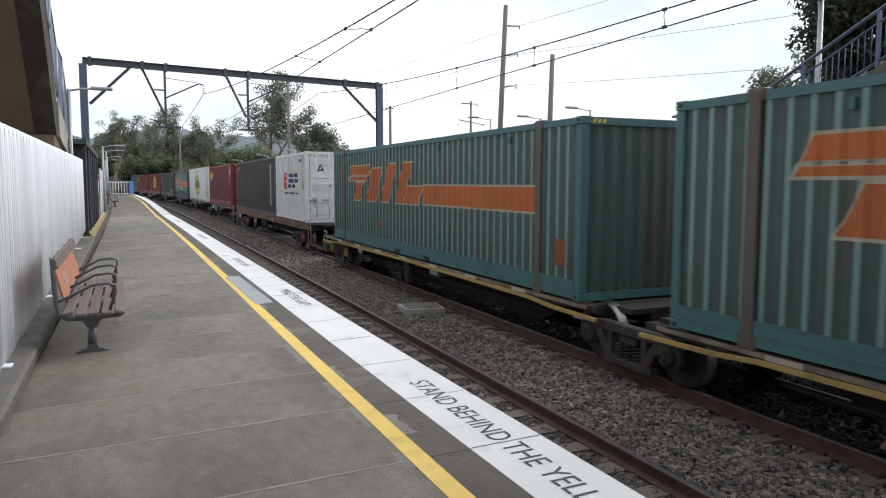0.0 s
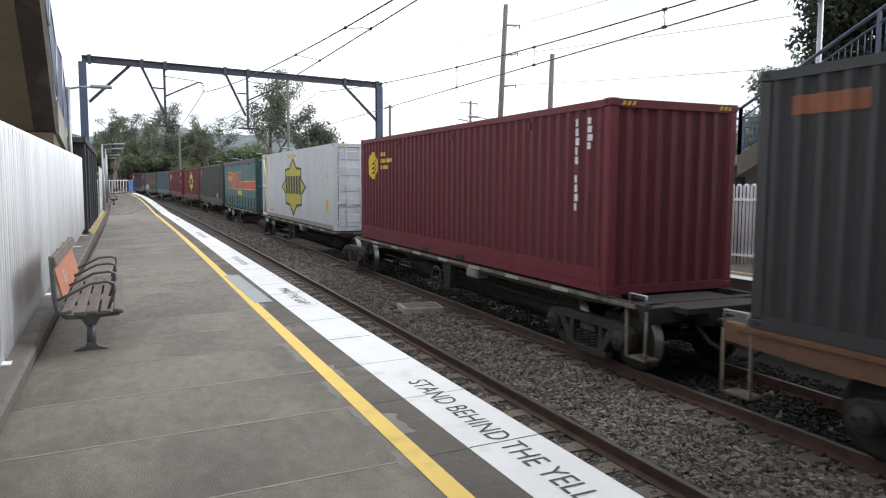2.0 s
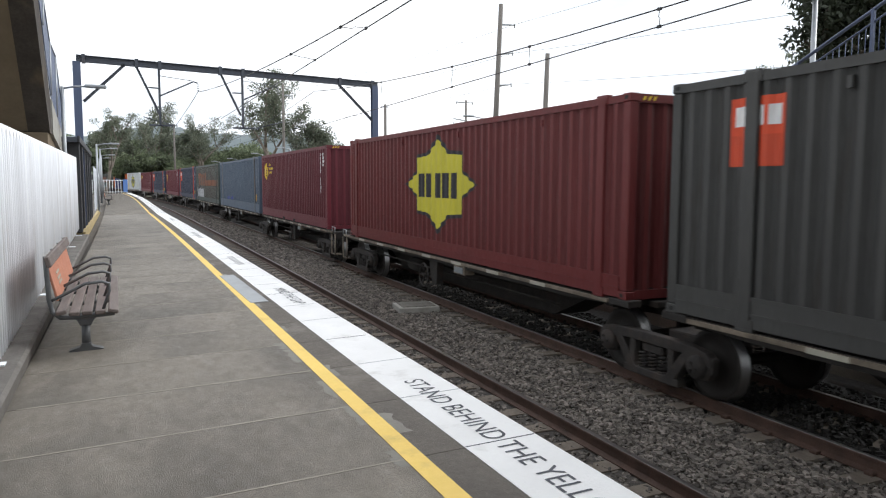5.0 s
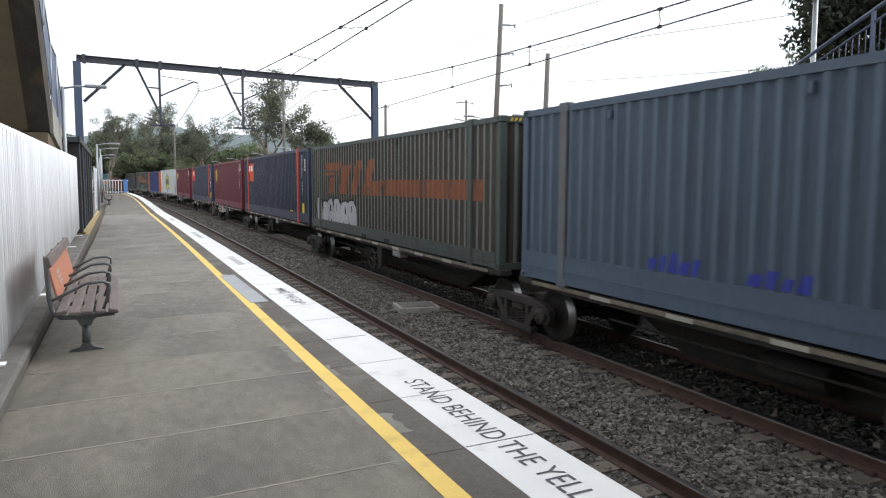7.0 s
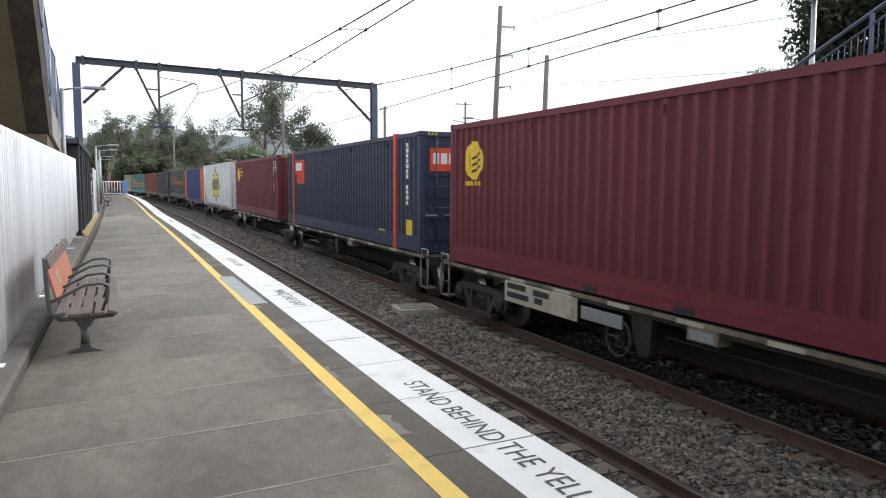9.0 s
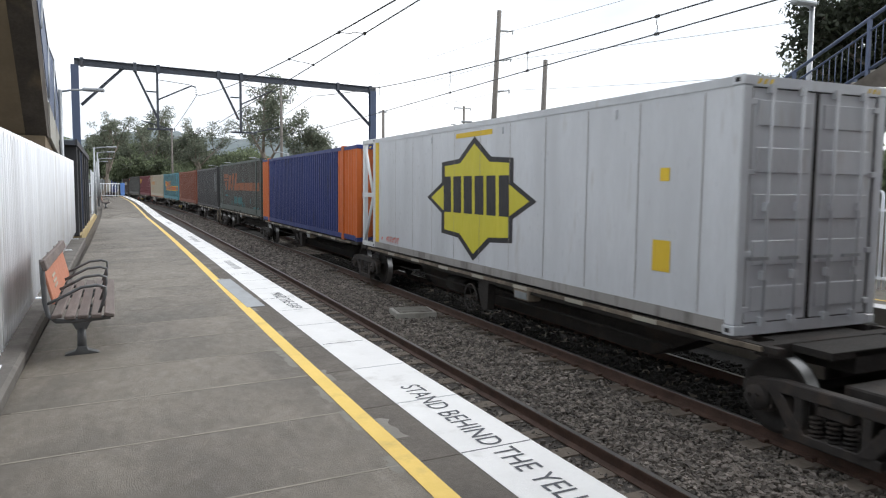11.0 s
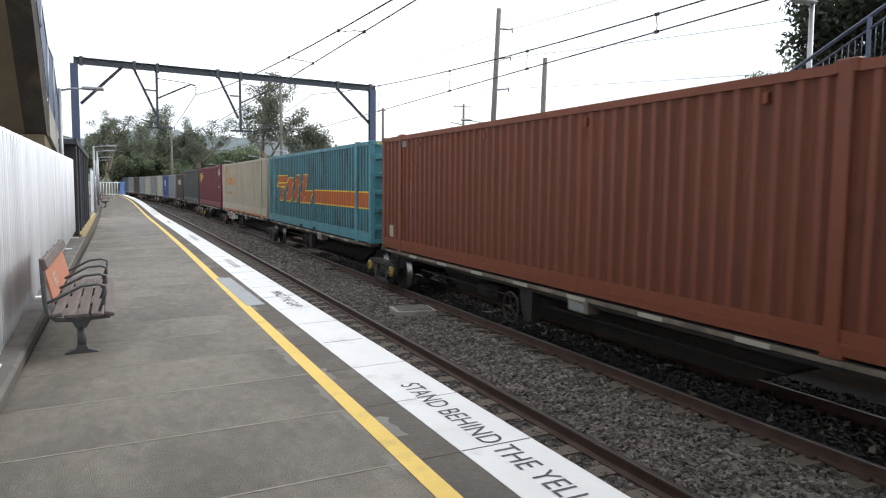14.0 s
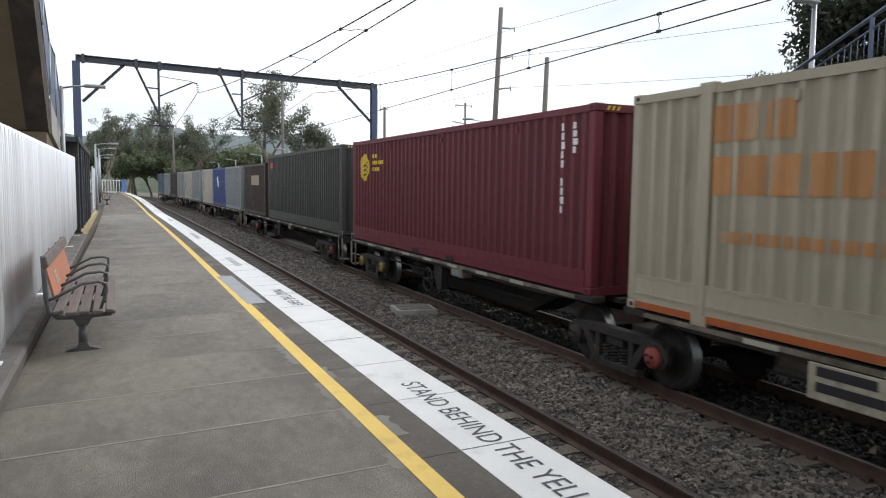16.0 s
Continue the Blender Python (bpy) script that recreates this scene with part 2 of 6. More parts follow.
strip("trim_white_edge", "white painted strip along the platform edge", "line", [(N_WHITE, N_WHITE * SLOPE + 0.001), (N_EDGE, N_EDGE * SLOPE + 0.001), (N_EDGE, N_EDGE * SLOPE + 0.004), (N_WHITE, N_WHITE * SLOPE + 0.004)], P0, P1, 1, M_WHITE_LINE, up=rise)


def rail(n):
    z = RAIL_Z
    prof = [(n - 0.07, z - 0.17), (n + 0.07, z - 0.17), (n + 0.07, z - 0.155), (n + 0.012, z - 0.13), (n + 0.012, z - 0.045), (n + 0.035, z - 0.035), (n + 0.035, z - 0.006),
            (n - 0.035, z - 0.006), (n - 0.035, z - 0.035), (n - 0.012, z - 0.045), (n - 0.012, z - 0.13), (n - 0.07, z - 0.155)]
    r = thing("rail", "brown rusty steel rail with a polished running surface", "rail", group="rails of the two tracks")
    part("rail_body", sweep(prof, -30, 230, 2, up=climb), M_RAIL, r)
    part("rail_head", sweep([(n - 0.03, z - 0.006), (n + 0.03, z - 0.006), (n + 0.026, z), (n - 0.026, z)], -30, 230, 2, up=climb), M_RAIL_TOP, r)
    return r


for n in (TRACK_1 - 0.7525, TRACK_1 + 0.7525, TRACK_2 - 0.7525, TRACK_2 + 0.7525):
    rail(n)

# ---- containers ----
PITCH, DEEP, HALF = 0.278, 0.036, 1.219


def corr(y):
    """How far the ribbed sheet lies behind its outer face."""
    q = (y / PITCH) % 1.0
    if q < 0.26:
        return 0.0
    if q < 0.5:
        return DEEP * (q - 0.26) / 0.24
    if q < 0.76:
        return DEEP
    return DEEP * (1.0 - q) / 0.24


def breaks(y0, y1):
    out = [y0]
    k = math.floor(y0 / PITCH) - 1
    while k * PITCH < y1 + PITCH:
        for q in (0.0, 0.26, 0.5, 0.76):
            y = (k + q) * PITCH
            if y0 + 1e-4 < y < y1 - 1e-4:
                out.append(y)
        k += 1
    return sorted(out) + [y1]


def ribbed(y0, y1, z0, z1, face, ribs=True, clean=0.2):
    """A ribbed sheet in the plane across x, its outer face at -face."""
    bm = bmesh.new()
    ys = breaks(y0, y1) if ribs else [y0, y1]
    cols = [(bm.verts.new((-(face - (corr(y) if ribs else 0)), y, z0)), bm.verts.new((-(face - (corr(y) if ribs else 0)), y, z1))) for y in ys]
    for (a, b), (c, d), y, y2 in zip(cols, cols[1:], ys, ys[1:]):
        f = bm.faces.new((a, c, d, b))
        # recessed faces take the darker second paint
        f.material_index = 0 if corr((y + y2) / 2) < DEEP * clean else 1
    bmesh.ops.recalc_face_normals(bm, faces=bm.faces)
    return bm


def clip(poly, y, keep_above):
    out = []
    for a, b in zip(poly, poly[1:] + poly[:1]):
        ina, inb = (a[0] >= y) == keep_above, (b[0] >= y) == keep_above
        if ina:
            out.append(a)
        if ina != inb and abs(b[0] - a[0]) > 1e-9:
            t = (y - a[0]) / (b[0] - a[0])
            out.append((y, a[1] + t * (b[1] - a[1])))
    return out


def decal(polys, face, ribs=True, lift=0.004):
    """Convex painted shapes, in (y, z), laid on the sheet."""
    bm = bmesh.new()
    for poly in polys:
        ys = [p[0] for p in poly]
        cuts = breaks(min(ys), max(ys)) if ribs else [min(ys), max(ys)]
        for a, b in zip(cuts, cuts[1:]):
            q = clip(clip(list(poly), a, True), b, False)
            if len(q) >= 3:
                vs = [bm.verts.new((-(face - (corr(min(max(y, a + 1e-5), b - 1e-5)) if ribs else 0) + lift), y, z)) for y, z in q]
                bm.faces.new(vs)
    bmesh.ops.remove_doubles(bm, verts=bm.verts[:], dist=2e-4)
    for f in bm.faces:
        f.normal_update()
        if f.normal.x > 0:
            f.normal_flip()
    return bm


PAINTS = {}


SHADED_GROOVES = {}


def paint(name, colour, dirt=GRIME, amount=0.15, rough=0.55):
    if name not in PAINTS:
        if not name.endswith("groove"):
            # groove copy of the paint, darkened to carry the shade between the ribs
            SHADED_GROOVES[name] = material(name + "_groove", tuple((0.88 if min(colour) > 0.2 else 0.74) * c for c in colour), rough + 0.15, vary=0.2, scale=0.8, dirt=tuple(0.8 * c for c in dirt), dirt_amount=amount + 0.15, dirt_scale=2.2, bump=0.06, bump_scale=6, per_object=0.06, stretch=(1, 2.5, 0.3))
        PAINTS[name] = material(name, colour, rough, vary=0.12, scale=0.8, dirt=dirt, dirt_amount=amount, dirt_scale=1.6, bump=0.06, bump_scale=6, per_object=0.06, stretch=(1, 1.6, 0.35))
    return PAINTS[name]


def container(length, high, colour, label, inset=False, groove=None, end="panel", end_colour=None, rail_colour=None, ribs=True, decals=(), kick=0.0, posts=(-6.05, 6.05), pockets=False, emblem=False, clean=0.2, post_mat=None, corner_mat=None, bottom_mat=None):
    """A steel box. Its origin is under its middle; +y is its rear end."""
    c = thing("shipping_container", label, "container", group="containers of the train")
    h = length / 2
    edge = rail_colour or colour
    post = 0.16
    zb, zt = 0.16 + kick, high - 0.11
    for side, turn in ((1, 0), (-1, 180)):
        m = pose(0, 0, 0, 0, 0, turn)
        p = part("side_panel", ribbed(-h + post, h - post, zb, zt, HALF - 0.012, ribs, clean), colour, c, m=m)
        p.data.materials.append(groove or SHADED_GROOVES.get(colour.name, colour))
        bm = bmesh.new()
        box(bm, -HALF, -HALF + 0.06, -h + post, h - post, 0.02, zb + 0.01)
        br = part("bottom_rail", bm, bottom_mat or edge, c, m=m)
        for y in (-2.2, 2.2):
            bm = bmesh.new()
            box(bm, -HALF - 0.003, -HALF + 0.02, y - 0.24, y + 0.24, 0.03, 0.145)
            part("rail_plate", bm, bottom_mat or edge, br)
        if kick:
            for z0, z1, out in ((zb - 0.03, zb + 0.02, 0.006), (zb * 0.45, zb * 0.45 + 0.03, 0.012)):
                bm = bmesh.new()
                box(bm, -HALF - out, -HALF + 0.01, -h + post, h - post, z0, z1)
                part("ledge", bm, bottom_mat or edge, br)
        if pockets:
            for y in (-1.0, 1.0):
                bm = bmesh.new()
                box(bm, -HALF - 0.014, -HALF + 0.03, y - 0.17, y + 0.17, 0.02, 0.12)
                part("fork_pocket", bm, M_BLACK, br)
        for y in np.arange(-h + 2.3, h - 2.0, 3.3):
            bm = bmesh.new()
            box(bm, -HALF - 0.014, -HALF + 0.04, y - 0.03, y + 0.03, high - 0.32, high - 0.2)
            part("lashing_lug", bm, edge, c, m=m)
        bm = bmesh.new()
        box(bm, -HALF, -HALF + 0.07, -h + post, h - post, zt - 0.01, high - 0.015)
        part("top_rail", bm, edge, c, m=m)
        if inset:
            for y in posts:
                y = y if side > 0 else -y
                bm = bmesh.new()
                box(bm, -HALF - 0.022, -HALF + 0.06, y - 0.09, y + 0.09, 0.0, high, bev=0.012)
                box(bm, -HALF - 0.016, -HALF + 0.1, y - 0.13, y + 0.13, high - 0.12, high + 0.02, bev=0.012)
                box(bm, -HALF - 0.016, -HALF + 0.1, y - 0.13, y + 0.13, -0.03, 0.12, bev=0.012)
                part("lifting_post", bm, post_mat or edge, c, m=m)
    for sx in (-1, 1):
        for sy in (-1, 1):
            bm = bmesh.new()
            box(bm, *sorted((sx * HALF, sx * (HALF - 0.15))), *sorted((sy * h, sy * (h - post))), 0.12, high - 0.12, bev=0.015)
            part("corner_post", bm, corner_mat or edge, c)
            for z in (0.0, high - 0.118):
                bm = bmesh.new()
                box(bm, *sorted((sx * (HALF + 0.004), sx * (HALF - 0.16))), *sorted((sy * (h + 0.004), sy * (h - 0.178))), z, z + 0.118, bev=0.01)
                cst = part("corner_casting", bm, edge, c)
                bm = bmesh.new()
                box(bm, *sorted((sx * (HALF + 0.006), sx * (HALF - 0.02))), *sorted((sy * (h - 0.06), sy * (h - 0.13))), z + 0.035, z + 0.085)
                part("casting_hole", bm, M_BLACK, cst)
    bm = bmesh.new()
    box(bm, -HALF + 0.06, HALF - 0.06, -h + 0.1, h - 0.1, high - 0.06, high - 0.02)
    part("roof", bm, edge, c)
    bm = bmesh.new()
    box(bm, -HALF + 0.06, HALF - 0.06, -h + 0.05, h - 0.05, 0.1, 0.15)
    part("floor_frame", bm, M_WAGON, c)
    ec = end_colour or colour
    for sy in (-1, 1):
        m = pose(0, 0, 0, 0, 0, 90 if sy < 0 else -90)
        bm = bmesh.new()
        box(bm, -h, -h + 0.1, -HALF + 0.15, HALF - 0.15, 0.0, 0.13)
        part("end_beam", bm, edge, c, m=m)
        bm = bmesh.new()
        box(bm, -h, -h + 0.1, -HALF + 0.15, HALF - 0.15, high - 0.13, high - 0.01)
        part("end_beam", bm, edge, c, m=m)
        if sy < 0 and end == "door":
            doors(c, m, h, high, ec)
        elif sy < 0 and end == "slats":
            bm = bmesh.new()
            box(bm, -h + 0.05, -h + 0.08, -HALF + 0.15, HALF - 0.15, 0.12, high - 0.12)
            pe = part("end_panel", bm, ec, c, m=m)
            for i in range(5):
                z = 0.45 + i * (high - 0.9) / 4
                bm = bmesh.new()
                box(bm, -h + 0.005, -h + 0.05, -HALF + 0.15, HALF - 0.15, z - 0.07, z + 0.07, bev=0.015)
                part("slat", bm, ec, pe)
        else:
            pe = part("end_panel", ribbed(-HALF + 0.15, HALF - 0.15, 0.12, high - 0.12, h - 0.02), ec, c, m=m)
            pe.data.materials.append(groove or SHADED_GROOVES.get(ec.name, ec))
    for sx in (-1, 1):
        for k in range(3):
            bm = bmesh.new()
            x = sx * (HALF - 0.2 - 0.09 * k)
            prism(bm, [(x, high - 0.1), (x + 0.045, high - 0.1), (x + 0.075, high - 0.04), (x + 0.03, high - 0.04)], -h - 0.003, -h + 0.01, "y")
            part("hazard_stripe", bm, D_YELLOW, c)
    if emblem:
        bm = bmesh.new()
        box(bm, -0.95, -0.2, -h - 0.004, -h + 0.02, 1.95, 2.5)
        em = part("red_emblem", bm, D_RED, c)
        for q in range(3):
            bm = bmesh.new()
            box(bm, -0.88 + q * 0.21, -0.72 + q * 0.21, -h - 0.008, -h, 2.12, 2.38)
            part("emblem_bar", bm, D_WHITE, em)
    for name, polys, mat in decals:
        if "star" in name or "outline" in name:
            part(name, decal(polys, HALF - 0.012, ribs, 0.003 if "outline" in name else 0.006), mat, c)
        else:
            for poly in polys:
                part(name, decal([poly], HALF - 0.012, ribs, 0.003 if "border" in name else 0.009 if "bar" in name or "patch" in name else 0.006), mat, c)
    return c


def doors(c, m, h, high, mat):
    for k, (a, b) in enumerate(((-HALF + 0.15, -0.01), (0.01, HALF - 0.15))):
        bm = bmesh.new()
        box(bm, -h + 0.03, -h + 0.07, a, b, 0.14, high - 0.14)
        d = part("door", bm, mat, c, m=m)
        for i in range(5):
            z = 0.42 + i * (high - 0.84) / 4
            bm = bmesh.new()
            box(bm, -h + 0.012, -h + 0.035, a + 0.1, b - 0.1, z - 0.15, z + 0.15, bev=0.012)
            part("panel", bm, mat, d)
        for y0, y1, z0, z1 in ((a - 0.008, a + 0.022, 0.13, high - 0.13), (b - 0.022, b + 0.008, 0.13, high - 0.13), (a, b, 0.12, 0.145), (a, b, high - 0.145, high - 0.12)):
            bm = bmesh.new()
            box(bm, -h + 0.024, -h + 0.06, y0, y1, z0, z1)
            part("door_gasket", bm, M_BLACK, d)
        for z in (0.3, 0.95, 1.9, high - 0.3):
            bm = bmesh.new()
            y = a if k == 0 else b
            box(bm, -h + 0.0, -h + 0.05, y - 0.07, y + 0.07, z - 0.035, z + 0.035, bev=0.008)
            part("hinge", bm, mat, d)
        for y in (a + 0.28, b - 0.28):
            bm = bmesh.new()
            tube(bm, [(-h - 0.02, y, 0.1), (-h - 0.02, y, high - 0.1)], 0.017, 6)
            for z in (0.15, 0.7, 1.5, high - 0.15):
                box(bm, -h - 0.035, -h + 0.03, y - 0.045, y + 0.045, z - 0.05, z + 0.05)
            part("lock_rod", bm, mat, d)
            bm = bmesh.new()
            box(bm, -h - 0.05, -h - 0.02, y - 0.02, y + 0.28, 0.88, 0.92)
            part("door_handle", bm, M_GALV, d)


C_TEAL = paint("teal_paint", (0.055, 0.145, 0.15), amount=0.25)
# weathered teal darkened by groove shade in the colour, plus brown stains
C_TEAL_GROOVE = paint("shaded_stained_teal_groove", (0.052, 0.088, 0.082), dirt=(0.065, 0.045, 0.03), amount=0.4)
C_POST = paint("rusted_teal_post", (0.085, 0.085, 0.075), dirt=(0.09, 0.045, 0.03), amount=0.5)
C_POST_BLUE = paint("worn_blue_post", (0.11, 0.125, 0.14), dirt=(0.12, 0.07, 0.045), amount=0.4)
C_TEAL_FLAT = paint("weathered_teal_paint", (0.15, 0.245, 0.235), dirt=(0.15, 0.1, 0.065), amount=0.2)
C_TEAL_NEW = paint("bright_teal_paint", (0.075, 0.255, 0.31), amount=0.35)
# the bright teal again, with the shade of the grooves in its colour
C_TEAL_NEW2 = paint("shaded_bright_teal_groove", (0.03, 0.115, 0.14), amount=0.5)
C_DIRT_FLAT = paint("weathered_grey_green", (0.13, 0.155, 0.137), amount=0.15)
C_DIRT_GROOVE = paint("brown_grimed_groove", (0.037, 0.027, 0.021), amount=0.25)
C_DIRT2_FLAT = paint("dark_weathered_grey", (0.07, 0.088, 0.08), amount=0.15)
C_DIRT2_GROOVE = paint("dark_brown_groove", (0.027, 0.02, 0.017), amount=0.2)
C_DIRT_RAIL = paint("grimed_teal_rail", (0.056, 0.076, 0.068), amount=0.35)
C_WHITE = paint("white_paint", (0.646, 0.665, 0.674), dirt=(0.3, 0.28, 0.25), amount=0.08)
C_REEFER = paint("white_cool_panel", (0.581, 0.607, 0.642), dirt=(0.35, 0.33, 0.3), amount=0.06, rough=0.35)
C_DARK = paint("dark_grey_paint", (0.039, 0.039, 0.042), amount=0.15)
C_DARK2 = paint("slate_grey_paint", (0.056, 0.056, 0.054), amount=0.1)
C_MAROON = paint("maroon_paint", (0.135, 0.015, 0.026), amount=0.03, dirt=(0.09, 0.03, 0.035))
C_RED = paint("red_paint", (0.131, 0.017, 0.017), amount=0.1, dirt=(0.1, 0.03, 0.03))
C_SLATE = paint("blue_grey_paint", (0.078, 0.11, 0.158), amount=0.15, dirt=(0.05, 0.07, 0.1))
C_NAVY = paint("navy_paint", (0.030, 0.040, 0.077), amount=0.08)
C_BLUE = paint("blue_paint", (0.019, 0.035, 0.165), amount=0.1)
C_BLUE2 = paint("bright_blue_paint", (0.026, 0.059, 0.217), amount=0.1)
C_ORANGE = paint("orange_paint", (0.5, 0.115, 0.018), amount=0.1, dirt=(0.2, 0.06, 0.03))
C_RUST = paint("rust_orange_paint", (0.184, 0.048, 0.019), amount=0.18, dirt=(0.12, 0.04, 0.025))
C_BEIGE = paint("beige_paint", (0.37, 0.33, 0.25), amount=0.1, dirt=(0.25, 0.2, 0.14))
C_BROWN = paint("dark_brown_paint", (0.039, 0.023, 0.018), amount=0.15)
C_GREY = paint("light_grey_paint", (0.210, 0.230, 0.242), amount=0.1, dirt=(0.2, 0.2, 0.2))
C_CREAM = paint("cream_paint", (0.381, 0.361, 0.302), amount=0.1, dirt=(0.3, 0.28, 0.22))
D_ORANGE = paint("orange_marking", (0.4, 0.1, 0.02), amount=0.25, dirt=(0.12, 0.08, 0.05))
D_ORANGE2 = paint("faded_orange_marking", (0.225, 0.072, 0.027), amount=0.35)
D_ORANGE_RED = paint("orange_red_marking", (0.48, 0.075, 0.022), amount=0.1)
D_YELLOW = paint("yellow_marking", (0.720, 0.500, 0.030), amount=0.05)
D_ACID = paint("lime_yellow_marking", (0.550, 0.500, 0.040), amount=0.05, dirt=(0.4, 0.35, 0.05))
D_BLACK = paint("black_marking", (0.020, 0.020, 0.025), amount=0.02)
D_WHITE = paint("white_marking", (0.750, 0.750, 0.750), amount=0.1, dirt=(0.4, 0.4, 0.4))
D_RED = paint("red_marking", (0.620, 0.070, 0.020), amount=0.05)
D_NAVY = paint("dark_blue_marking", (0.027, 0.036, 0.117), amount=0.02)
D_CRIMSON = paint("crimson_marking", (0.5, 0.035, 0.045), amount=0.03)
D_FADED = paint("sun_faded_orange_marking", (0.44, 0.21, 0.075), amount=0.3, dirt=(0.36, 0.3, 0.2))
D_PATCH = paint("teal_touch_up", (0.026, 0.12, 0.132), amount=0.25)
D_OCHRE = paint("ochre_marking", (0.42, 0.25, 0.06), amount=0.2)
D_SCRAWL = paint("ultramarine_spray", (0.03, 0.045, 0.3), amount=0.05)
D_SILVER = paint("silver_marking", (0.405, 0.414, 0.432), amount=0.15)
C_SEAM = paint("grimed_white_seam", (0.3, 0.29, 0.28), amount=0.3)
C_CURTAIN_RAIL = paint("dark_teal_rail", (0.016, 0.056, 0.058), amount=0.3)
C_CURTAIN = paint("teal_curtain", (0.011, 0.098, 0.108), amount=0.28, rough=0.45)


def rect(h, u0, u1, z0, z1, lean=0.0):
    """A leaning block on the side seen from the platform, u from the rear end."""
    return [(h - u0, z0), (h - u1, z0), (h - u1 - lean, z1), (h - u0 - lean, z1)]

# (distance of the leading end at the start, length, height, lift, builder)
LOADS = [
    (-7.42, 14.63, 2.9, -0.17, "teal_a"), (9.36, 14.63, 2.9, -0.17, "teal_a"), (28.1, 6.058, 2.82, 0.1, "white_box"), (34.3, 12.19, 2.86, 0.07, "dark"),
    (49.24, 12.19, 2.9, 0.03, "maroon"), (64.52, 13.65, 3.0, 0.0, "reefer"), (80.14, 12.5, 2.87, 0.03, "curtain"), (94.25, 14.63, 2.9, 0.03, "slate"), (109.79, 13.4, 2.9, 0.03, "red"),
    (125.91, 12.19, 2.9, 0.03, "maroon"), (138.9, 14.63, 2.9, 0.03, "bluegrey"), (154.41, 14.63, 2.9, 0.03, "dirty_a"), (169.45, 14.83, 2.9, 0.06, "navy"), (185.39, 12.19, 2.9, 0.03, "maroon_b"),
    (199.33, 14.63, 2.9, 0.03, "navy"), (216.02, 12.19, 2.9, 0.03, "maroon"), (230.73, 13.95, 3.0, 0.0, "reefer"), (245.2, 15.0, 2.9, 0.03, "blue"), (260.7, 14.63, 2.9, 0.13, "dirty_b"),
    (276.81, 12.19, 2.9, 0.03, "dark_b"), (289.98, 14.8, 2.9, 0.03, "rust"), (305.79, 14.63, 2.9, 0.03, "teal_b"), (321.01, 14.8, 2.9, 0.03, "beige"), (336.76, 12.19, 2.9, 0.03, "maroon"),
    (350.15, 12.19, 2.9, 0.03, "slate_b"), (363.07, 6.058, 2.6, 0.03, "brown"), (370.47, 6.058, 2.6, 0.03, "grey"), (376.7, 6.058, 2.6, 0.03, "bright_blue"), (383.3, 6.058, 2.6, 0.03, "cream"),
    (391.3, 6.058, 2.6, 0.03, "grey"), (398.1, 6.058, 2.6, 0.03, "cream"), (404.9, 6.058, 2.6, 0.03, "grey"), (411.7, 6.058, 2.6, 0.03, "brown_b"), (418.5, 6.058, 2.6, 0.03, "grey"), (425.3, 6.058, 2.6, 0.03, "grey_b"),
]


def marks_toll(h, mat, z0=1.3, bar=(8.0, 13.2), border=None):
    """Leaning blocks and a long bar, as on the transport firm's boxes."""
    z1 = z0 + 1.02
    blocks = [rect(h, 1.85, 3.72, z0 + 0.76, z1, 0.17), rect(h, 1.78, 3.55, z0 + 0.6, z0 + 0.7, 0.06), rect(h, 2.3, 2.9, z0, z0 + 0.52, 0.3), rect(h, 3.6, 4.5, z0, z1 - 0.1, 0.45),
              rect(h, 4.9, 5.55, z0, z1, 0.6), rect(h, 6.02, 6.66, z0, z1, 0.66), rect(h, 6.71, 7.75, z0, z0 + 0.42, 0.22)]
    bars = [rect(h, bar[0], bar[1], z0 + 0.02, z0 + 0.45, 0.2 if bar[1] < 13 else 0)]
    out = []
    if border:
        grow = []
        for p in blocks + bars:
            cy, cz = sum(a for a, _ in p) / len(p), sum(b for _, b in p) / len(p)
            wy, wz = max(abs(a - cy) for a, _ in p), max(abs(b - cz) for _, b in p)
            grow.append([(cy + (a - cy) * (1 + 0.045 / wy), cz + (b - cz) * (1 + 0.04 / wz)) for a, b in p])
        out.append(("painted_border", grow, border))
    return out + [("painted_mark", blocks, mat), ("painted_stripe", bars, mat)]


def word(h, u, z, widths, high, gap=0.05, lean=0.0):
    """A row of blocks in place of lettering."""
    out = []
    for w in widths:
        out.append(rect(h, u, u + w, z, z + high, lean))
        u += w + gap
    return out


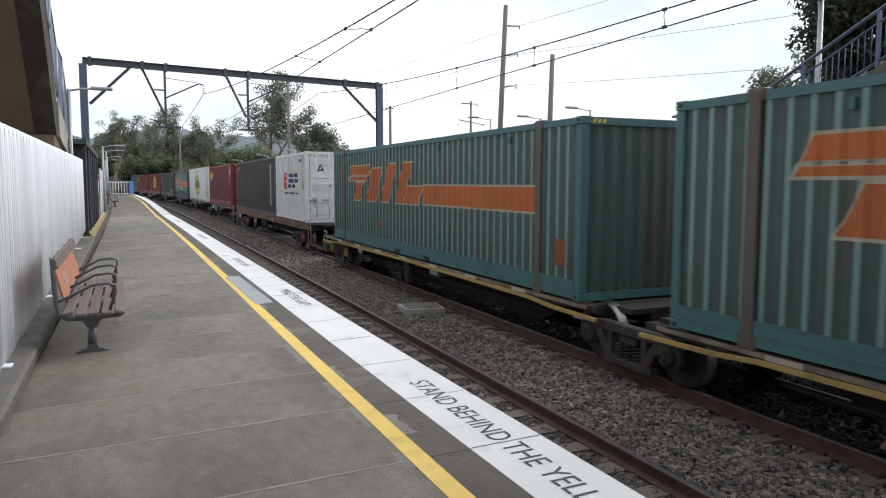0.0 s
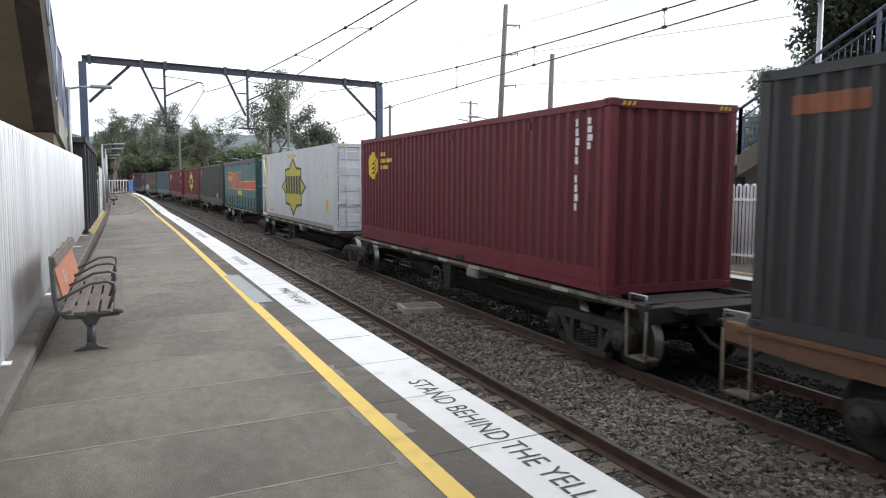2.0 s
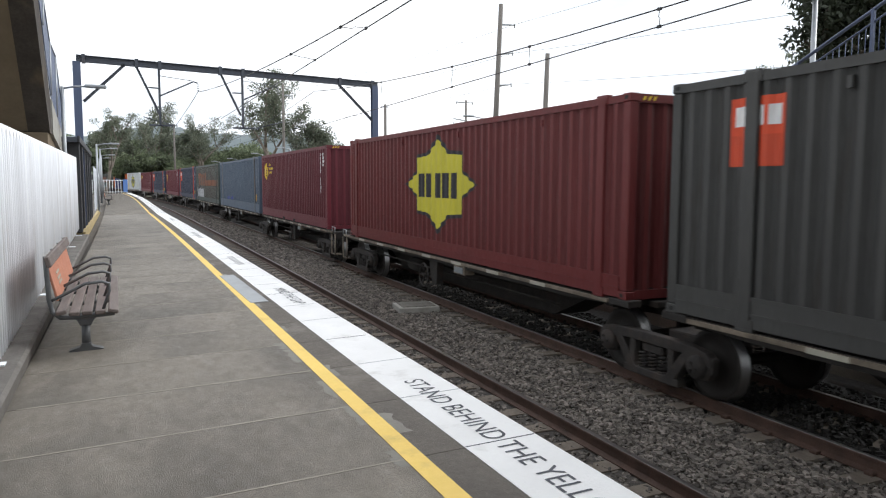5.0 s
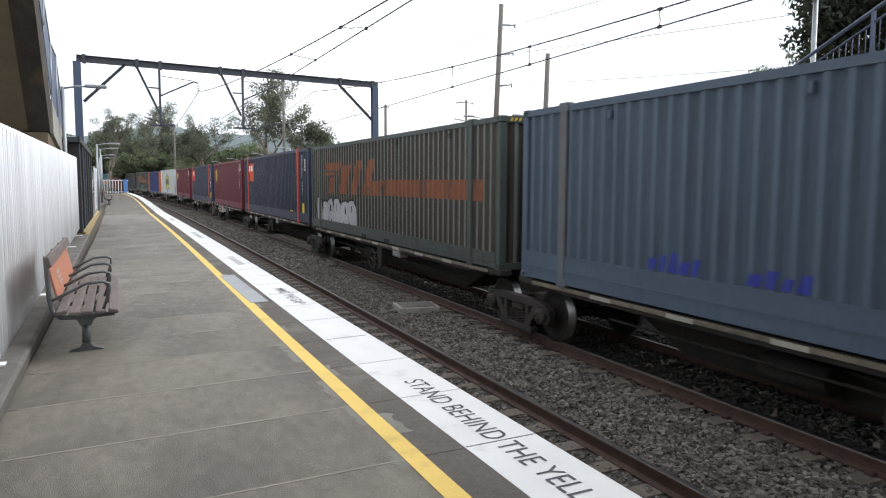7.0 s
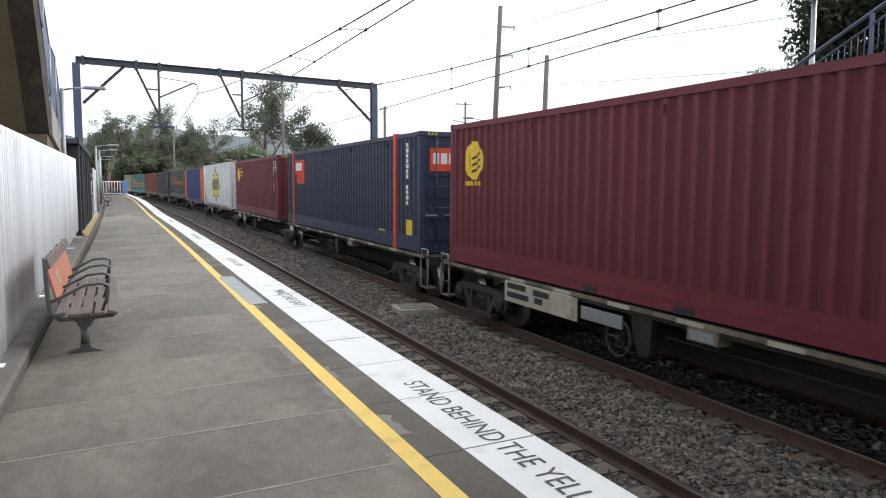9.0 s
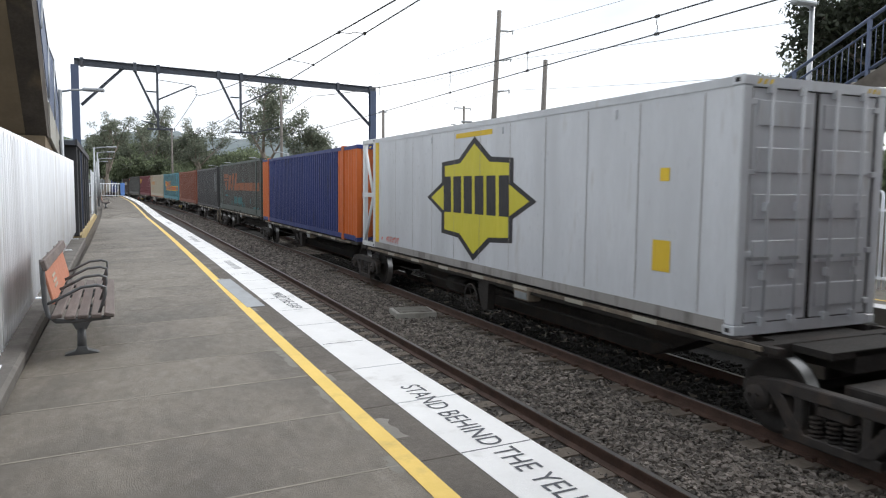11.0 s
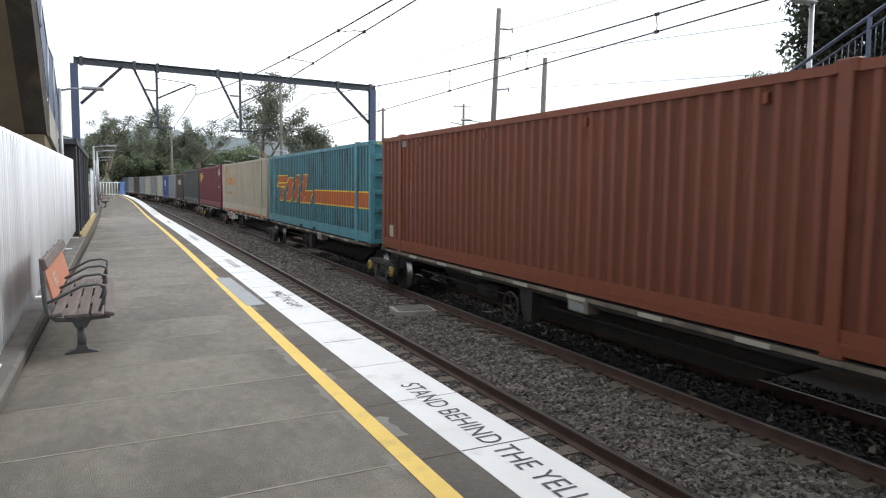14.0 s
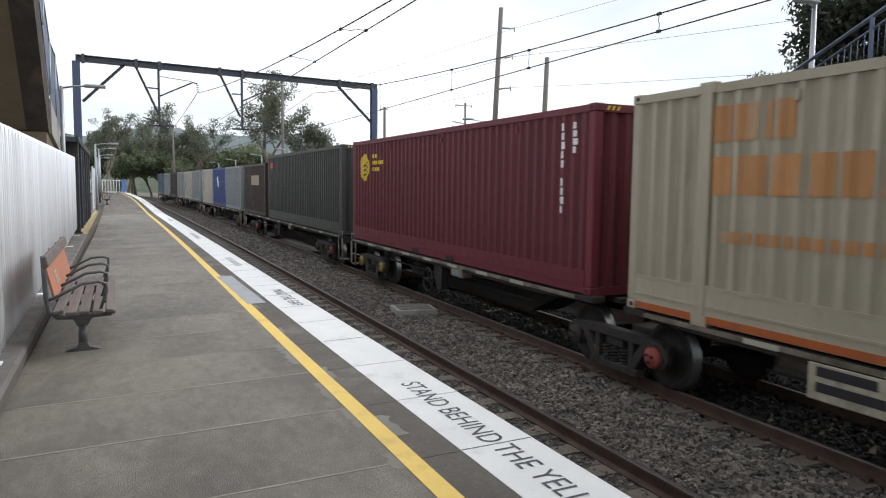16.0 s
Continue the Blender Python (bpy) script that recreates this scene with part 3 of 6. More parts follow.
def scrawl(h, u, z, letters_wide, high, seed):
    """Fat rounded spray-can shapes: outer and inner ovals and slots."""
    rng = random.Random(seed)
    outer, inner, slots = [], [], []
    for i, w in enumerate(letters_wide):
        y, zz, q = h - u - w / 2, z + high / 2 + rng.uniform(-0.06, 0.06), high / 2 * rng.uniform(0.85, 1.12)
        n = 16
        ring = [(math.copysign(abs(math.cos(a)) ** 0.55, math.cos(a)), math.copysign(abs(math.sin(a)) ** 0.55, math.sin(a))) for a in (2 * math.pi * k / n for k in range(n))]
        tilt = rng.uniform(-0.09, 0.09)
        outer.append([(y + a * (w / 2 + 0.07) + tilt * b, zz + b * (q + 0.07)) for a, b in ring])
        inner.append([(y + a * w / 2 + tilt * b, zz + b * q) for a, b in ring])
        slots.append([(y - 0.05 + tilt, zz + q * 0.15), (y + 0.05 + tilt, zz + q * 0.15), (y + 0.04 + tilt, zz + q * 0.6), (y - 0.05 + tilt, zz + q * 0.62)])
        if i % 2 == 0:
            slots.append([(y - 0.06 - tilt, zz - q * 1.0), (y + 0.05 - tilt, zz - q * 1.0), (y + 0.03 - tilt, zz - q * 0.35), (y - 0.04 - tilt, zz - q * 0.35)])
        u += w * 1.03
    return outer, inner, slots


def glyphs(h, u, z0, z1, w=0.09, n=10):
    """A column of small bars for unreadable codes."""
    q = (z1 - z0) / n
    return [rect(h, u, u + w * (0.7 + 0.3 * ((k * 5) % 3) / 2), z0 + q * k + q * 0.2, z0 + q * (k + 1)) for k in range(n) if k not in (4,)]


def disc(y, z, r, n=14):
    return [(y + r * math.cos(2 * math.pi * i / n), z + r * math.sin(2 * math.pi * i / n)) for i in range(n)]


def star(y, z, w, q):
    """The points of a squat four-pointed star with square shoulders."""
    out = []
    for a, b in ((1, 0), (0.66, 0.27), (0.66, 0.62), (0.3, 0.66), (0, 1)):
        out.append((a * w, b * q))
    ring = out + [(-a, b) for a, b in out[-2::-1]]
    ring = ring + [(a, -b) for a, b in ring[-2:0:-1]]
    ring = [(y + a, z + b) for a, b in ring]
    return [[(y, z), ring[i], ring[(i + 1) % len(ring)]] for i in range(len(ring))]


def letter_on(c, text, place, high, where, mat=None):
    """A painted letter on the end or on the side towards the platform."""
    cu = bpy.data.curves.new("letter", "FONT")
    cu.body, cu.size, cu.align_x = text, high * 1.4, "CENTER"
    tmp = new("tmp", cu)
    me = bpy.data.meshes.new_from_object(tmp.evaluated_get(bpy.context.evaluated_depsgraph_get()))
    bpy.data.objects.remove(tmp)
    me.materials.clear()
    me.materials.append(mat or D_BLACK)
    ob = new("letter", me)
    ob.parent = c
    ob.matrix_basis = pose(*place, 90, 0, 0 if where == "end" else -90)
    return ob


def reefer_frame(c, h, high):
    """The open machinery frame behind the cool box."""
    y0, y1 = h - 0.95, h
    for sx in (-1, 1):
        for y in (y1 - 0.1,):
            bm = bmesh.new()
            box(bm, *sorted((sx * HALF, sx * (HALF - 0.12))), y - 0.06, y + 0.06, 0.0, high, bev=0.012)
            part("frame_post", bm, C_WHITE, c)
        for z in (0.06, 1.45, high - 0.06):
            bm = bmesh.new()
            box(bm, *sorted((sx * HALF, sx * (HALF - 0.09))), y0, y1, z - 0.06, z + 0.06, bev=0.01)
            part("frame_rail", bm, C_WHITE, c)
        for a, b in (((y0 + 0.1, 1.45), (y1 - 0.15, 2.8)), ((y0 + 0.1, 1.45), (y1 - 0.15, 0.15))):
            bm = bmesh.new()
            tube(bm, [(sx * (HALF - 0.05), *a), (sx * (HALF - 0.05), *b)], 0.04, 6)
            part("frame_brace", bm, C_WHITE, c)
    bm = bmesh.new()
    box(bm, -0.9, 0.9, y0 + 0.05, y1 - 0.25, 0.15, 0.75, bev=0.03)
    part("machine_box", bm, C_GREY, c)
    bm = bmesh.new()
    box(bm, -0.8, 0.8, y0 + 0.05, y1 - 0.5, 1.3, 2.6, bev=0.04)
    part("cooling_unit", bm, C_WHITE, c)
    bm = bmesh.new()
    box(bm, -HALF + 0.02, HALF - 0.02, y0, y1, 0.0, 0.12)
    part("frame_floor", bm, M_WAGON, c)


def curtain_gear(c, h, high):
    bm = bmesh.new()
    box(bm, -HALF - 0.025, -HALF + 0.05, -h, h, high - 0.2, high + 0.02, bev=0.02)
    part("curtain_rail", bm, C_DARK, c)
    n = 12
    strap = None
    for i in range(n):
        y = -h + 0.5 + (2 * h - 1.0) * i / (n - 1)
        if strap is None:
            bm = bmesh.new()
            box(bm, -HALF - 0.012, -HALF + 0.02, -0.025, 0.025, 0.08, 0.72)
            box(bm, -HALF - 0.03, -HALF + 0.0, -0.035, 0.035, 0.3, 0.42)
            strap = part("strap", bm, C_DARK, c, m=pose(0, y, 0))
        else:
            share("strap", strap, c, pose(0, y, 0))
        bm = bmesh.new()
        q = (2 * h - 1.0) / (n - 1)
        wob = random.Random(60 + i)
        for z, r in ((0.2, 0.016), (0.4, 0.008), (0.58, 0.011)):
            z += wob.uniform(-0.06, 0.06)
            a, b = wob.uniform(0.15, 0.45), wob.uniform(0.55, 0.85)
            tube(bm, [(-HALF + 0.016, y + 0.05, z), (-HALF + 0.008, y + q * a, z + wob.uniform(-0.05, 0.03)), (-HALF + 0.009, y + q * b, z + wob.uniform(-0.03, 0.05)), (-HALF + 0.016, y + q - 0.05, z + wob.uniform(-0.04, 0.04))], r + 0.006, 6)
        if i < n - 1:
            part("curtain_fold", bm, C_CURTAIN, c)
        else:
            bm.free()
    for x in (-0.4, 0.4):
        bm = bmesh.new()
        box(bm, x - 0.05, x + 0.05, -h - 0.01, -h + 0.06, 0.1, high - 0.1)
        part("end_rib", bm, C_TEAL, c)
    bm = bmesh.new()
    box(bm, -HALF + 0.1, HALF - 0.1, -h - 0.012, -h + 0.06, 1.35, 1.43)
    part("end_rib", bm, C_TEAL, c)


def build_load(kind, length, high):
    h = length / 2
    if kind == "teal_a":
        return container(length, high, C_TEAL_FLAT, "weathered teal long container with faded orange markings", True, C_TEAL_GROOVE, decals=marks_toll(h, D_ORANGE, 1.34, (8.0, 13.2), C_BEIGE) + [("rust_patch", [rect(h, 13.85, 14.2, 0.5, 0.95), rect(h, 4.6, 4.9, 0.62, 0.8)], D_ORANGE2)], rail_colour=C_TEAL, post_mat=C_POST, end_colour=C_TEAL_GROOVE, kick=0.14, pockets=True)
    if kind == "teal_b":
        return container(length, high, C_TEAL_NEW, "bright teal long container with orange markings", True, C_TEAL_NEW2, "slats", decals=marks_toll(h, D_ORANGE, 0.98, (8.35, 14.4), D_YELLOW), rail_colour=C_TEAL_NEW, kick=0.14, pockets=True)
    if kind == "dirty_a":
        o, g, k = scrawl(h, 0.7, 0.12, (0.8, 0.75, 0.64, 0.84, 0.9, 0.72), 0.95, 12)
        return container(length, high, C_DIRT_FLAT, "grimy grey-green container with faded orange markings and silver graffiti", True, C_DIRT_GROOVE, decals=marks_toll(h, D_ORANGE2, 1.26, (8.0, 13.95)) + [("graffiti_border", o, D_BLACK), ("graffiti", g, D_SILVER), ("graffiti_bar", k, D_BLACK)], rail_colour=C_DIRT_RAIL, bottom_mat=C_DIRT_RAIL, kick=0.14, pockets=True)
    if kind == "dirty_b":
        g = [rect(h, 6.0 + 0.139 * q, 6.139 + 0.139 * q, 0.32 + (0.0, 0.12, 0.05, 0.18)[q % 4], 0.86 + (0.0, 0.03, -0.05)[q % 3]) for q in range(20) if q not in (8, 9)]
        g += [rect(h, 8.95, 9.1, 0.32, 0.62), rect(h, 9.5, 9.62, 0.3, 0.55), rect(h, 4.6, 4.72, 0.34, 0.7), rect(h, 5.1, 5.2, 0.34, 0.62), rect(h, 13.25, 13.55, 1.39, 1.75), rect(h, 2.55, 2.75, 1.15, 1.5), rect(h, 11.5, 11.72, 0.55, 0.86), rect(h, 2.6, 3.6, 0.85, 0.97), rect(h, 9.2, 9.5, 1.75, 1.87), rect(h, 12.4, 14.0, 0.3, 0.42)]
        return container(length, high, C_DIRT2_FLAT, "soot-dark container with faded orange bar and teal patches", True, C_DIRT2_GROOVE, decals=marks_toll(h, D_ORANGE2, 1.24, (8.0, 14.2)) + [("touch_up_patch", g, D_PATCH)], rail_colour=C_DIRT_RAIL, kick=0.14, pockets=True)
    if kind == "white_box":
        marks = [("painted_mark", [rect(h, 1.78, 2.48, 1.3, 2.02, -0.08)], D_CRIMSON), ("emblem_bar", [rect(h, 2.0, 2.34, 1.86, 1.92), rect(h, 1.98, 2.06, 1.62, 1.88), rect(h, 1.98, 2.32, 1.6, 1.66), rect(h, 2.24, 2.32, 1.4, 1.64), rect(h, 1.98, 2.08, 1.4, 1.56)], D_WHITE),
                 ("word_bar", word(h, 2.58, 1.82, (0.17, 0.17, 0.15, 0.2, 0.17, 0.17, 0.17, 0.17, 0.17), 0.15, 0.045, -0.02) + word(h, 2.56, 1.59, (0.17, 0.15, 0.21, 0.19, 0.19, 0.17, 0.13, 0.15, 0.06, 0.17), 0.15, 0.045, -0.02) + word(h, 2.54, 1.36, (0.15, 0.13, 0.19, 0.17, 0.17, 0.18, 0.15), 0.15, 0.045, -0.02), D_NAVY), ("word_bar", word(h, 1.8, 1.1, (0.09,) * 22, 0.07, 0.035), D_NAVY), ("yellow_mark", [rect(h, 4.75, 5.28, 2.4, 2.56)], D_YELLOW), ("code_bar", word(h, 4.82, 2.43, (0.1, 0.1, 0.1), 0.1), D_BLACK)]
        marks += [("code_bar", glyphs(h, 5.42, 1.3, 2.62, n=11) + glyphs(h, 5.7, 2.2, 2.6, n=4), D_BLACK), ("yellow_mark", [rect(h, 5.66, 5.82, 1.7, 1.85)], D_YELLOW)]
        c = container(length, high, C_WHITE, "clean white short container with double doors", False, None, "door", decals=marks)
        for x, z, w, n in ((0.3, 2.3, 0.07, 4), (0.72, 2.3, 0.06, 6), (0.72, 2.15, 0.06, 4), (0.3, 1.72, 0.05, 4), (0.72, 1.75, 0.05, 5), (0.72, 1.55, 0.05, 5), (0.72, 1.35, 0.05, 5), (0.3, 1.3, 0.05, 3)):
            bm = bmesh.new()
            for q in range(n):
                box(bm, x + q * (w + 0.015) - 0.1, x + q * (w + 0.015) - 0.1 + w, -h + 0.006, -h + 0.016, z, z + w * 1.3)
            part("code_bar", bm, D_SILVER, c)
        bm = bmesh.new()
        box(bm, -0.95, -0.76, -h + 0.004, -h + 0.02, 0.72, 1.0, bev=0.004)
        part("data_plate", bm, D_SILVER, c)
        bm = bmesh.new()
        box(bm, -0.3, -0.2, -h + 0.004, -h + 0.02, 1.42, 1.55)
        part("sticker", bm, D_NAVY, c)
        letter_on(c, "A", (-0.62, -h + 0.012, 1.95), 0.38, "end")
        letter_on(c, "A", (-HALF - 0.004, -h + 0.5, 1.32), 0.34, "side")
        letter_on(c, "E", (-HALF - 0.004, h - 0.35, 1.35), 0.26, "side")
        return c
    if kind == "dark":
        return container(length, high, C_DARK, "dark grey ribbed container with a pale worn notice strip", decals=[("worn_notice", [rect(h, 10.82, 11.1, 0.5, 2.5)], C_CREAM), ("notice_bar", glyphs(h, 10.9, 0.9, 2.3, 0.12, 9), D_ORANGE2), ("painted_mark", [rect(h, 0.4, 1.3, 2.35, 2.55)], D_ORANGE2)])
    if kind == "dark_b":
        return container(length, high, C_DARK, "dark grey ribbed container streaked with soot", decals=[("worn_notice", [rect(h, 11.0, 11.25, 1.2, 2.5)], C_GREY)])
    if kind in ("maroon", "maroon_b"):
        y = h - 1.08
        marks = [("yellow_disc", [disc(y, 2.12, 0.39)], D_YELLOW), ("disc_bar", [[(y + 0.05, z), (y - 0.3, z + 0.12), (y - 0.3, z + 0.17), (y + 0.05, z + 0.05)] for z in (1.86, 1.99, 2.12)], D_BLACK),
                 ("word_bar", (word(h, 1.72, 2.37, (0.1,) * 4, 0.1, 0.03) + word(h, 1.72, 2.19, (0.08,) * 10, 0.1, 0.025) + word(h, 1.72, 2.01, (0.09,) * 6, 0.1, 0.03)) if kind == "maroon" else word(h, 0.72, 1.62, (0.07,) * 7, 0.09, 0.03), D_YELLOW), ("disc_mark", [rect(h, 0.82, 0.88, 2.0, 2.25), [(y + 0.26, 2.25), (y + 0.2, 2.25), (y + 0.02, 2.38), (y + 0.06, 2.41)], [(y + 0.26, 2.0), (y + 0.06, 1.86), (y + 0.02, 1.89), (y + 0.2, 2.0)]], D_WHITE), ("code_bar", glyphs(h, 11.3, 1.2, 2.65) + glyphs(h, 11.62, 2.15, 2.65, n=4), D_WHITE)]
        return container(length, high, C_MAROON, "maroon ribbed container with a round yellow emblem", decals=marks, kick=0.2, pockets=True)
    if kind in ("slate", "slate_b"):
        marks = [("red_emblem", [rect(h, 0.95, 1.7, 1.85, 2.2), [(h - 0.95, 2.2), (h - 1.7, 2.2), (h - 1.7, 2.62), (h - 0.95, 2.62)]], D_RED), ("emblem_bar", [rect(h, 1.0, 1.2, 2.3, 2.52), rect(h, 1.27, 1.42, 2.3, 2.52), rect(h, 1.48, 1.64, 2.3, 2.52)], D_WHITE), ("yellow_mark", [rect(h, length - 2.9, length - 2.55, 0.35, 0.75)], D_YELLOW)] if kind == "slate" else [("red_emblem", [rect(h, 0.5, 0.9, 2.3, 2.55)], D_RED)]
        return container(length, high, C_DARK2, "slate grey ribbed container with a red emblem", kind == "slate", decals=marks, kick=0.2)
    if kind == "navy":
        marks = [("red_emblem", [rect(h, 1.42, 2.9, 2.0, 2.55), [(h - 1.62, 2.0), (h - 1.62, 1.74), (h - 1.85, 1.62), (h - 2.7, 1.6), (h - 2.9, 1.7), (h - 2.9, 2.0)]], D_RED), ("emblem_bar", [rect(h, 1.5, 1.82, 2.14, 2.44), rect(h, 1.9, 2.22, 2.14, 2.44), rect(h, 2.3, 2.55, 2.14, 2.44)], D_WHITE), ("yellow_mark", [rect(h, 11.55, 12.1, 0.24, 0.42), rect(h, 13.72, 14.05, 0.36, 0.76), rect(h, 1.9, 2.35, 0.24, 0.38)], D_YELLOW), ("code_bar", glyphs(h, 13.72, 1.1, 2.65, n=12) + glyphs(h, 14.12, 2.0, 2.6, n=5), D_WHITE)]
        return container(length, high, C_NAVY, "navy ribbed container with orange stripe and red emblem", True, decals=marks, kick=0.2, post_mat=D_RED, end="door", posts=(-5.64, 6.2), emblem=True)
    if kind == "red":
        y = 0.0
        marks = [("emblem_outline", star(y, 1.6, 2.0, 1.12), D_BLACK), ("yellow_star_emblem", [[(a, b + 0) for a, b in t] for t in star(y, 1.6, 1.85, 1.0)], D_ACID), ("word_bar", [rect(h, h - 1.1 + i * 0.46, h - 0.78 + i * 0.46, 1.3, 1.85) for i in range(5)], D_BLACK)]
        return container(length, high, C_RED, "red ribbed container with a yellow star emblem", True, decals=marks, kick=0.15)
    if kind == "bluegrey":
        return container(length, high, C_SLATE, "weathered blue-grey container with plain lower panel", True, kick=0.3, post_mat=C_POST_BLUE, decals=[("yellow_mark", [rect(h, 13.6, 13.9, 0.6, 0.95), rect(h, 13.25, 13.42, 0.66, 0.84)], D_OCHRE), ("pale_streak", glyphs(h, 13.75, 1.3, 2.6, 0.08, 14), C_GREY), ("blue_scrawl", [rect(h, 3.3 + 0.2 * q, 3.44 + 0.2 * q, 0.5, 0.66 + 0.05 * (q % 3), 0.05) for q in range(5)] + [rect(h, 5.0 + 0.22 * q, 5.16 + 0.22 * q, 0.5, 0.64 + 0.06 * (q % 2), 0.05) for q in range(4)], D_SCRAWL)])
    if kind == "reefer":
        h = (length - 0.95) / 2
        y = h - 6.25
        marks = [("emblem_outline", star(y, 1.46, 2.38, 1.24), D_BLACK), ("yellow_star_emblem", star(y, 1.46, 2.14, 1.1), D_ACID), ("word_bar", [rect(h, 4.81 + i * 0.5, 5.19 + i * 0.5, 1.16, 1.92, -0.03) for i in range(6)], D_BLACK), ("yellow_post_mark", [rect(h, 0.2, 0.5, 0.12, 2.88)], D_YELLOW), ("yellow_notice", [rect(h, 5.4, 7.0, 2.7, 2.8), rect(h, 11.56, 11.9, 0.62, 1.03), rect(h, 11.66, 11.84, 1.8, 1.97)], D_YELLOW), ("red_mark", [rect(h, 0.72, 0.8, 0.26, 0.34)], D_RED)] + [("panel_seam", [rect(h, q * 1.18 + 0.6, q * 1.18 + 0.615, 0.2, 2.85) for q in range(1, 11)], C_SEAM)]
        c = container(length - 0.95, high, C_REEFER, "white smooth-sided cool container with a yellow star emblem", False, None, "door", ribs=False, decals=marks, bottom_mat=C_SEAM)
        letter_on(c, "46'6\"x9'10\"", (-HALF - 0.003, h - 1.6, 0.24), 0.15, "side", D_RED)
        for o in c.children:
            o.matrix_basis = pose(0, -0.475, 0) @ o.matrix_basis
        reefer_frame(c, length / 2, high)
        return c
    if kind == "curtain":
        c = container(length, high, C_CURTAIN, "teal curtain-sided container with orange markings", ribs=False, decals=marks_toll(h, D_ORANGE_RED, 1.18, (8.3, 12.3), D_YELLOW) + [("yellow_mark", word(h, 5.9, 0.8, (0.07, 0.07, 0.07, 0.07), 0.27, 0.06) + word(h, 6.5, 0.8, (0.3, 0.3, 0.3), 0.27, 0.07), D_YELLOW)], end_colour=C_TEAL, rail_colour=C_CURTAIN_RAIL)
        curtain_gear(c, h, high)
        return c
    if kind == "blue":
        return container(length, high, C_BLUE, "deep blue ribbed container with orange ends", True, decals=[("orange_end", [rect(h, 0.2, 1.5, 0.15, 2.8), rect(h, 13.0, 14.8, 0.15, 2.8)], C_ORANGE)], end_colour=C_ORANGE, corner_mat=C_ORANGE, post_mat=C_ORANGE)
    if kind == "rust":
        return container(length, high, C_RUST, "rust-orange ribbed container with worn paint", True, decals=[("worn_notice", [rect(h, 0.5, 0.78, 0.32, 0.62)], C_BEIGE), ("pale_streak", [rect(h, 1.95, 2.02, 0.3, 1.75)], C_GREY), ("code_bar", [rect(h, 1.45, 1.65, 2.6, 2.75)], C_GREY)], kick=0.1)
    if kind == "beige":
        words = word(h, 1.42, 2.2, (0.3, 0.32, 0.1, 0.24), 0.42, 0.07) + word(h, 1.4, 1.58, (0.36, 0.38, 0.38, 0.3, 0.34, 0.11, 0.38, 0.28, 0.34, 0.32), 0.45, 0.08) + word(h, 1.6, 1.02, (0.13,) * 12, 0.14, 0.05)
        c = container(length, high, C_BEIGE, "beige ribbed container with faded orange lettering bars", True, decals=[("word_bar", words, D_FADED), ("yellow_mark", word(h, 9.2, 0.3, (0.09,) * 6, 0.12, 0.02), D_YELLOW)], kick=0.3, pockets=True)
        for side in (-1, 1):
            bm = bmesh.new()
            box(bm, side * HALF - 0.008, side * HALF + 0.008, -h + 0.17, h - 0.17, 0.025, 0.115)
            part("stripe", bm, D_ORANGE, c, "faded orange stripe along the sill")
        return c
    if kind in ("brown", "brown_b"):
        marks = [("word_bar", [rect(h, 2.2 + i * 0.55, 2.6 + i * 0.55, 1.5, 2.0) for i in range(4)], C_BEIGE)] if kind == "brown" else []
        return container(length, high, C_BROWN, "dark brown short ribbed container", decals=marks)
    if kind in ("grey", "grey_b"):
        return container(length, high, C_GREY if kind == "grey" else C_SLATE, "light grey short ribbed container", decals=[("code_bar", glyphs(h, 5.0, 0.8, 2.3, 0.14, 7), D_BLACK)])
    if kind == "bright_blue":
        return container(length, high, C_BLUE2, "bright blue short container with a white mark", decals=[("painted_mark", [rect(h, 2.3, 2.9, 1.3, 2.0, -0.2)], D_WHITE)])
    return container(length, high, C_CREAM, "cream painted short ribbed container", decals=[("code_bar", glyphs(h, 0.8, 0.8, 2.3, 0.14, 7), D_BLACK)])


def ride(front, rear, t, z, n=TRACK_2):
    """The pose of a rigid vehicle that lies between two distances on the far track."""
    go = SPEED * t + GAIN * t * t
    inset = min(2.4, (rear - front) * 0.2)
    a, b = plan(front + inset - go, n), plan(rear - inset - go, n)
    ca, cb = climb(front + inset - go), climb(rear - inset - go)
    th = math.atan2(-(b[0] - a[0]), b[1] - a[1])
    tip = math.atan2(cb - ca, math.hypot(b[0] - a[0], b[1] - a[1]))
    return Matrix.Translation(((a[0] + b[0]) / 2, (a[1] + b[1]) / 2, z + (ca + cb) / 2)) @ Matrix.Rotation(th, 4, "Z") @ Matrix.Rotation(tip, 4, "X")


TRAIN = []        # (object, leading end, rear end, height)
for front, length, high, lift, kind in LOADS:
    ob = build_load(kind, length, high)
    z = DECK_Z + lift
    ob.matrix_basis = ride(front, front + length, 0, z)
    TRAIN.append((ob, front, front + length, z))

# ---- wagons ----
WHEEL_R, BASE = 0.46, 1.78


def lathe(bm, profile, cx, seg=28, split=None):
    """Turns (x, r) about the x axis; faces from index split on take the second material."""
    rings = [[bm.verts.new((cx + x, r * math.cos(a), r * math.sin(a))) for a in (2 * math.pi * j / seg for j in range(seg))] for x, r in profile]
    for i, (a, b) in enumerate(zip(rings, rings[1:])):
        for j in range(seg):
            f = bm.faces.new((a[j], b[j], b[(j + 1) % seg], a[(j + 1) % seg]))
            f.smooth = True
            if split and i in split:
                f.material_index = 1


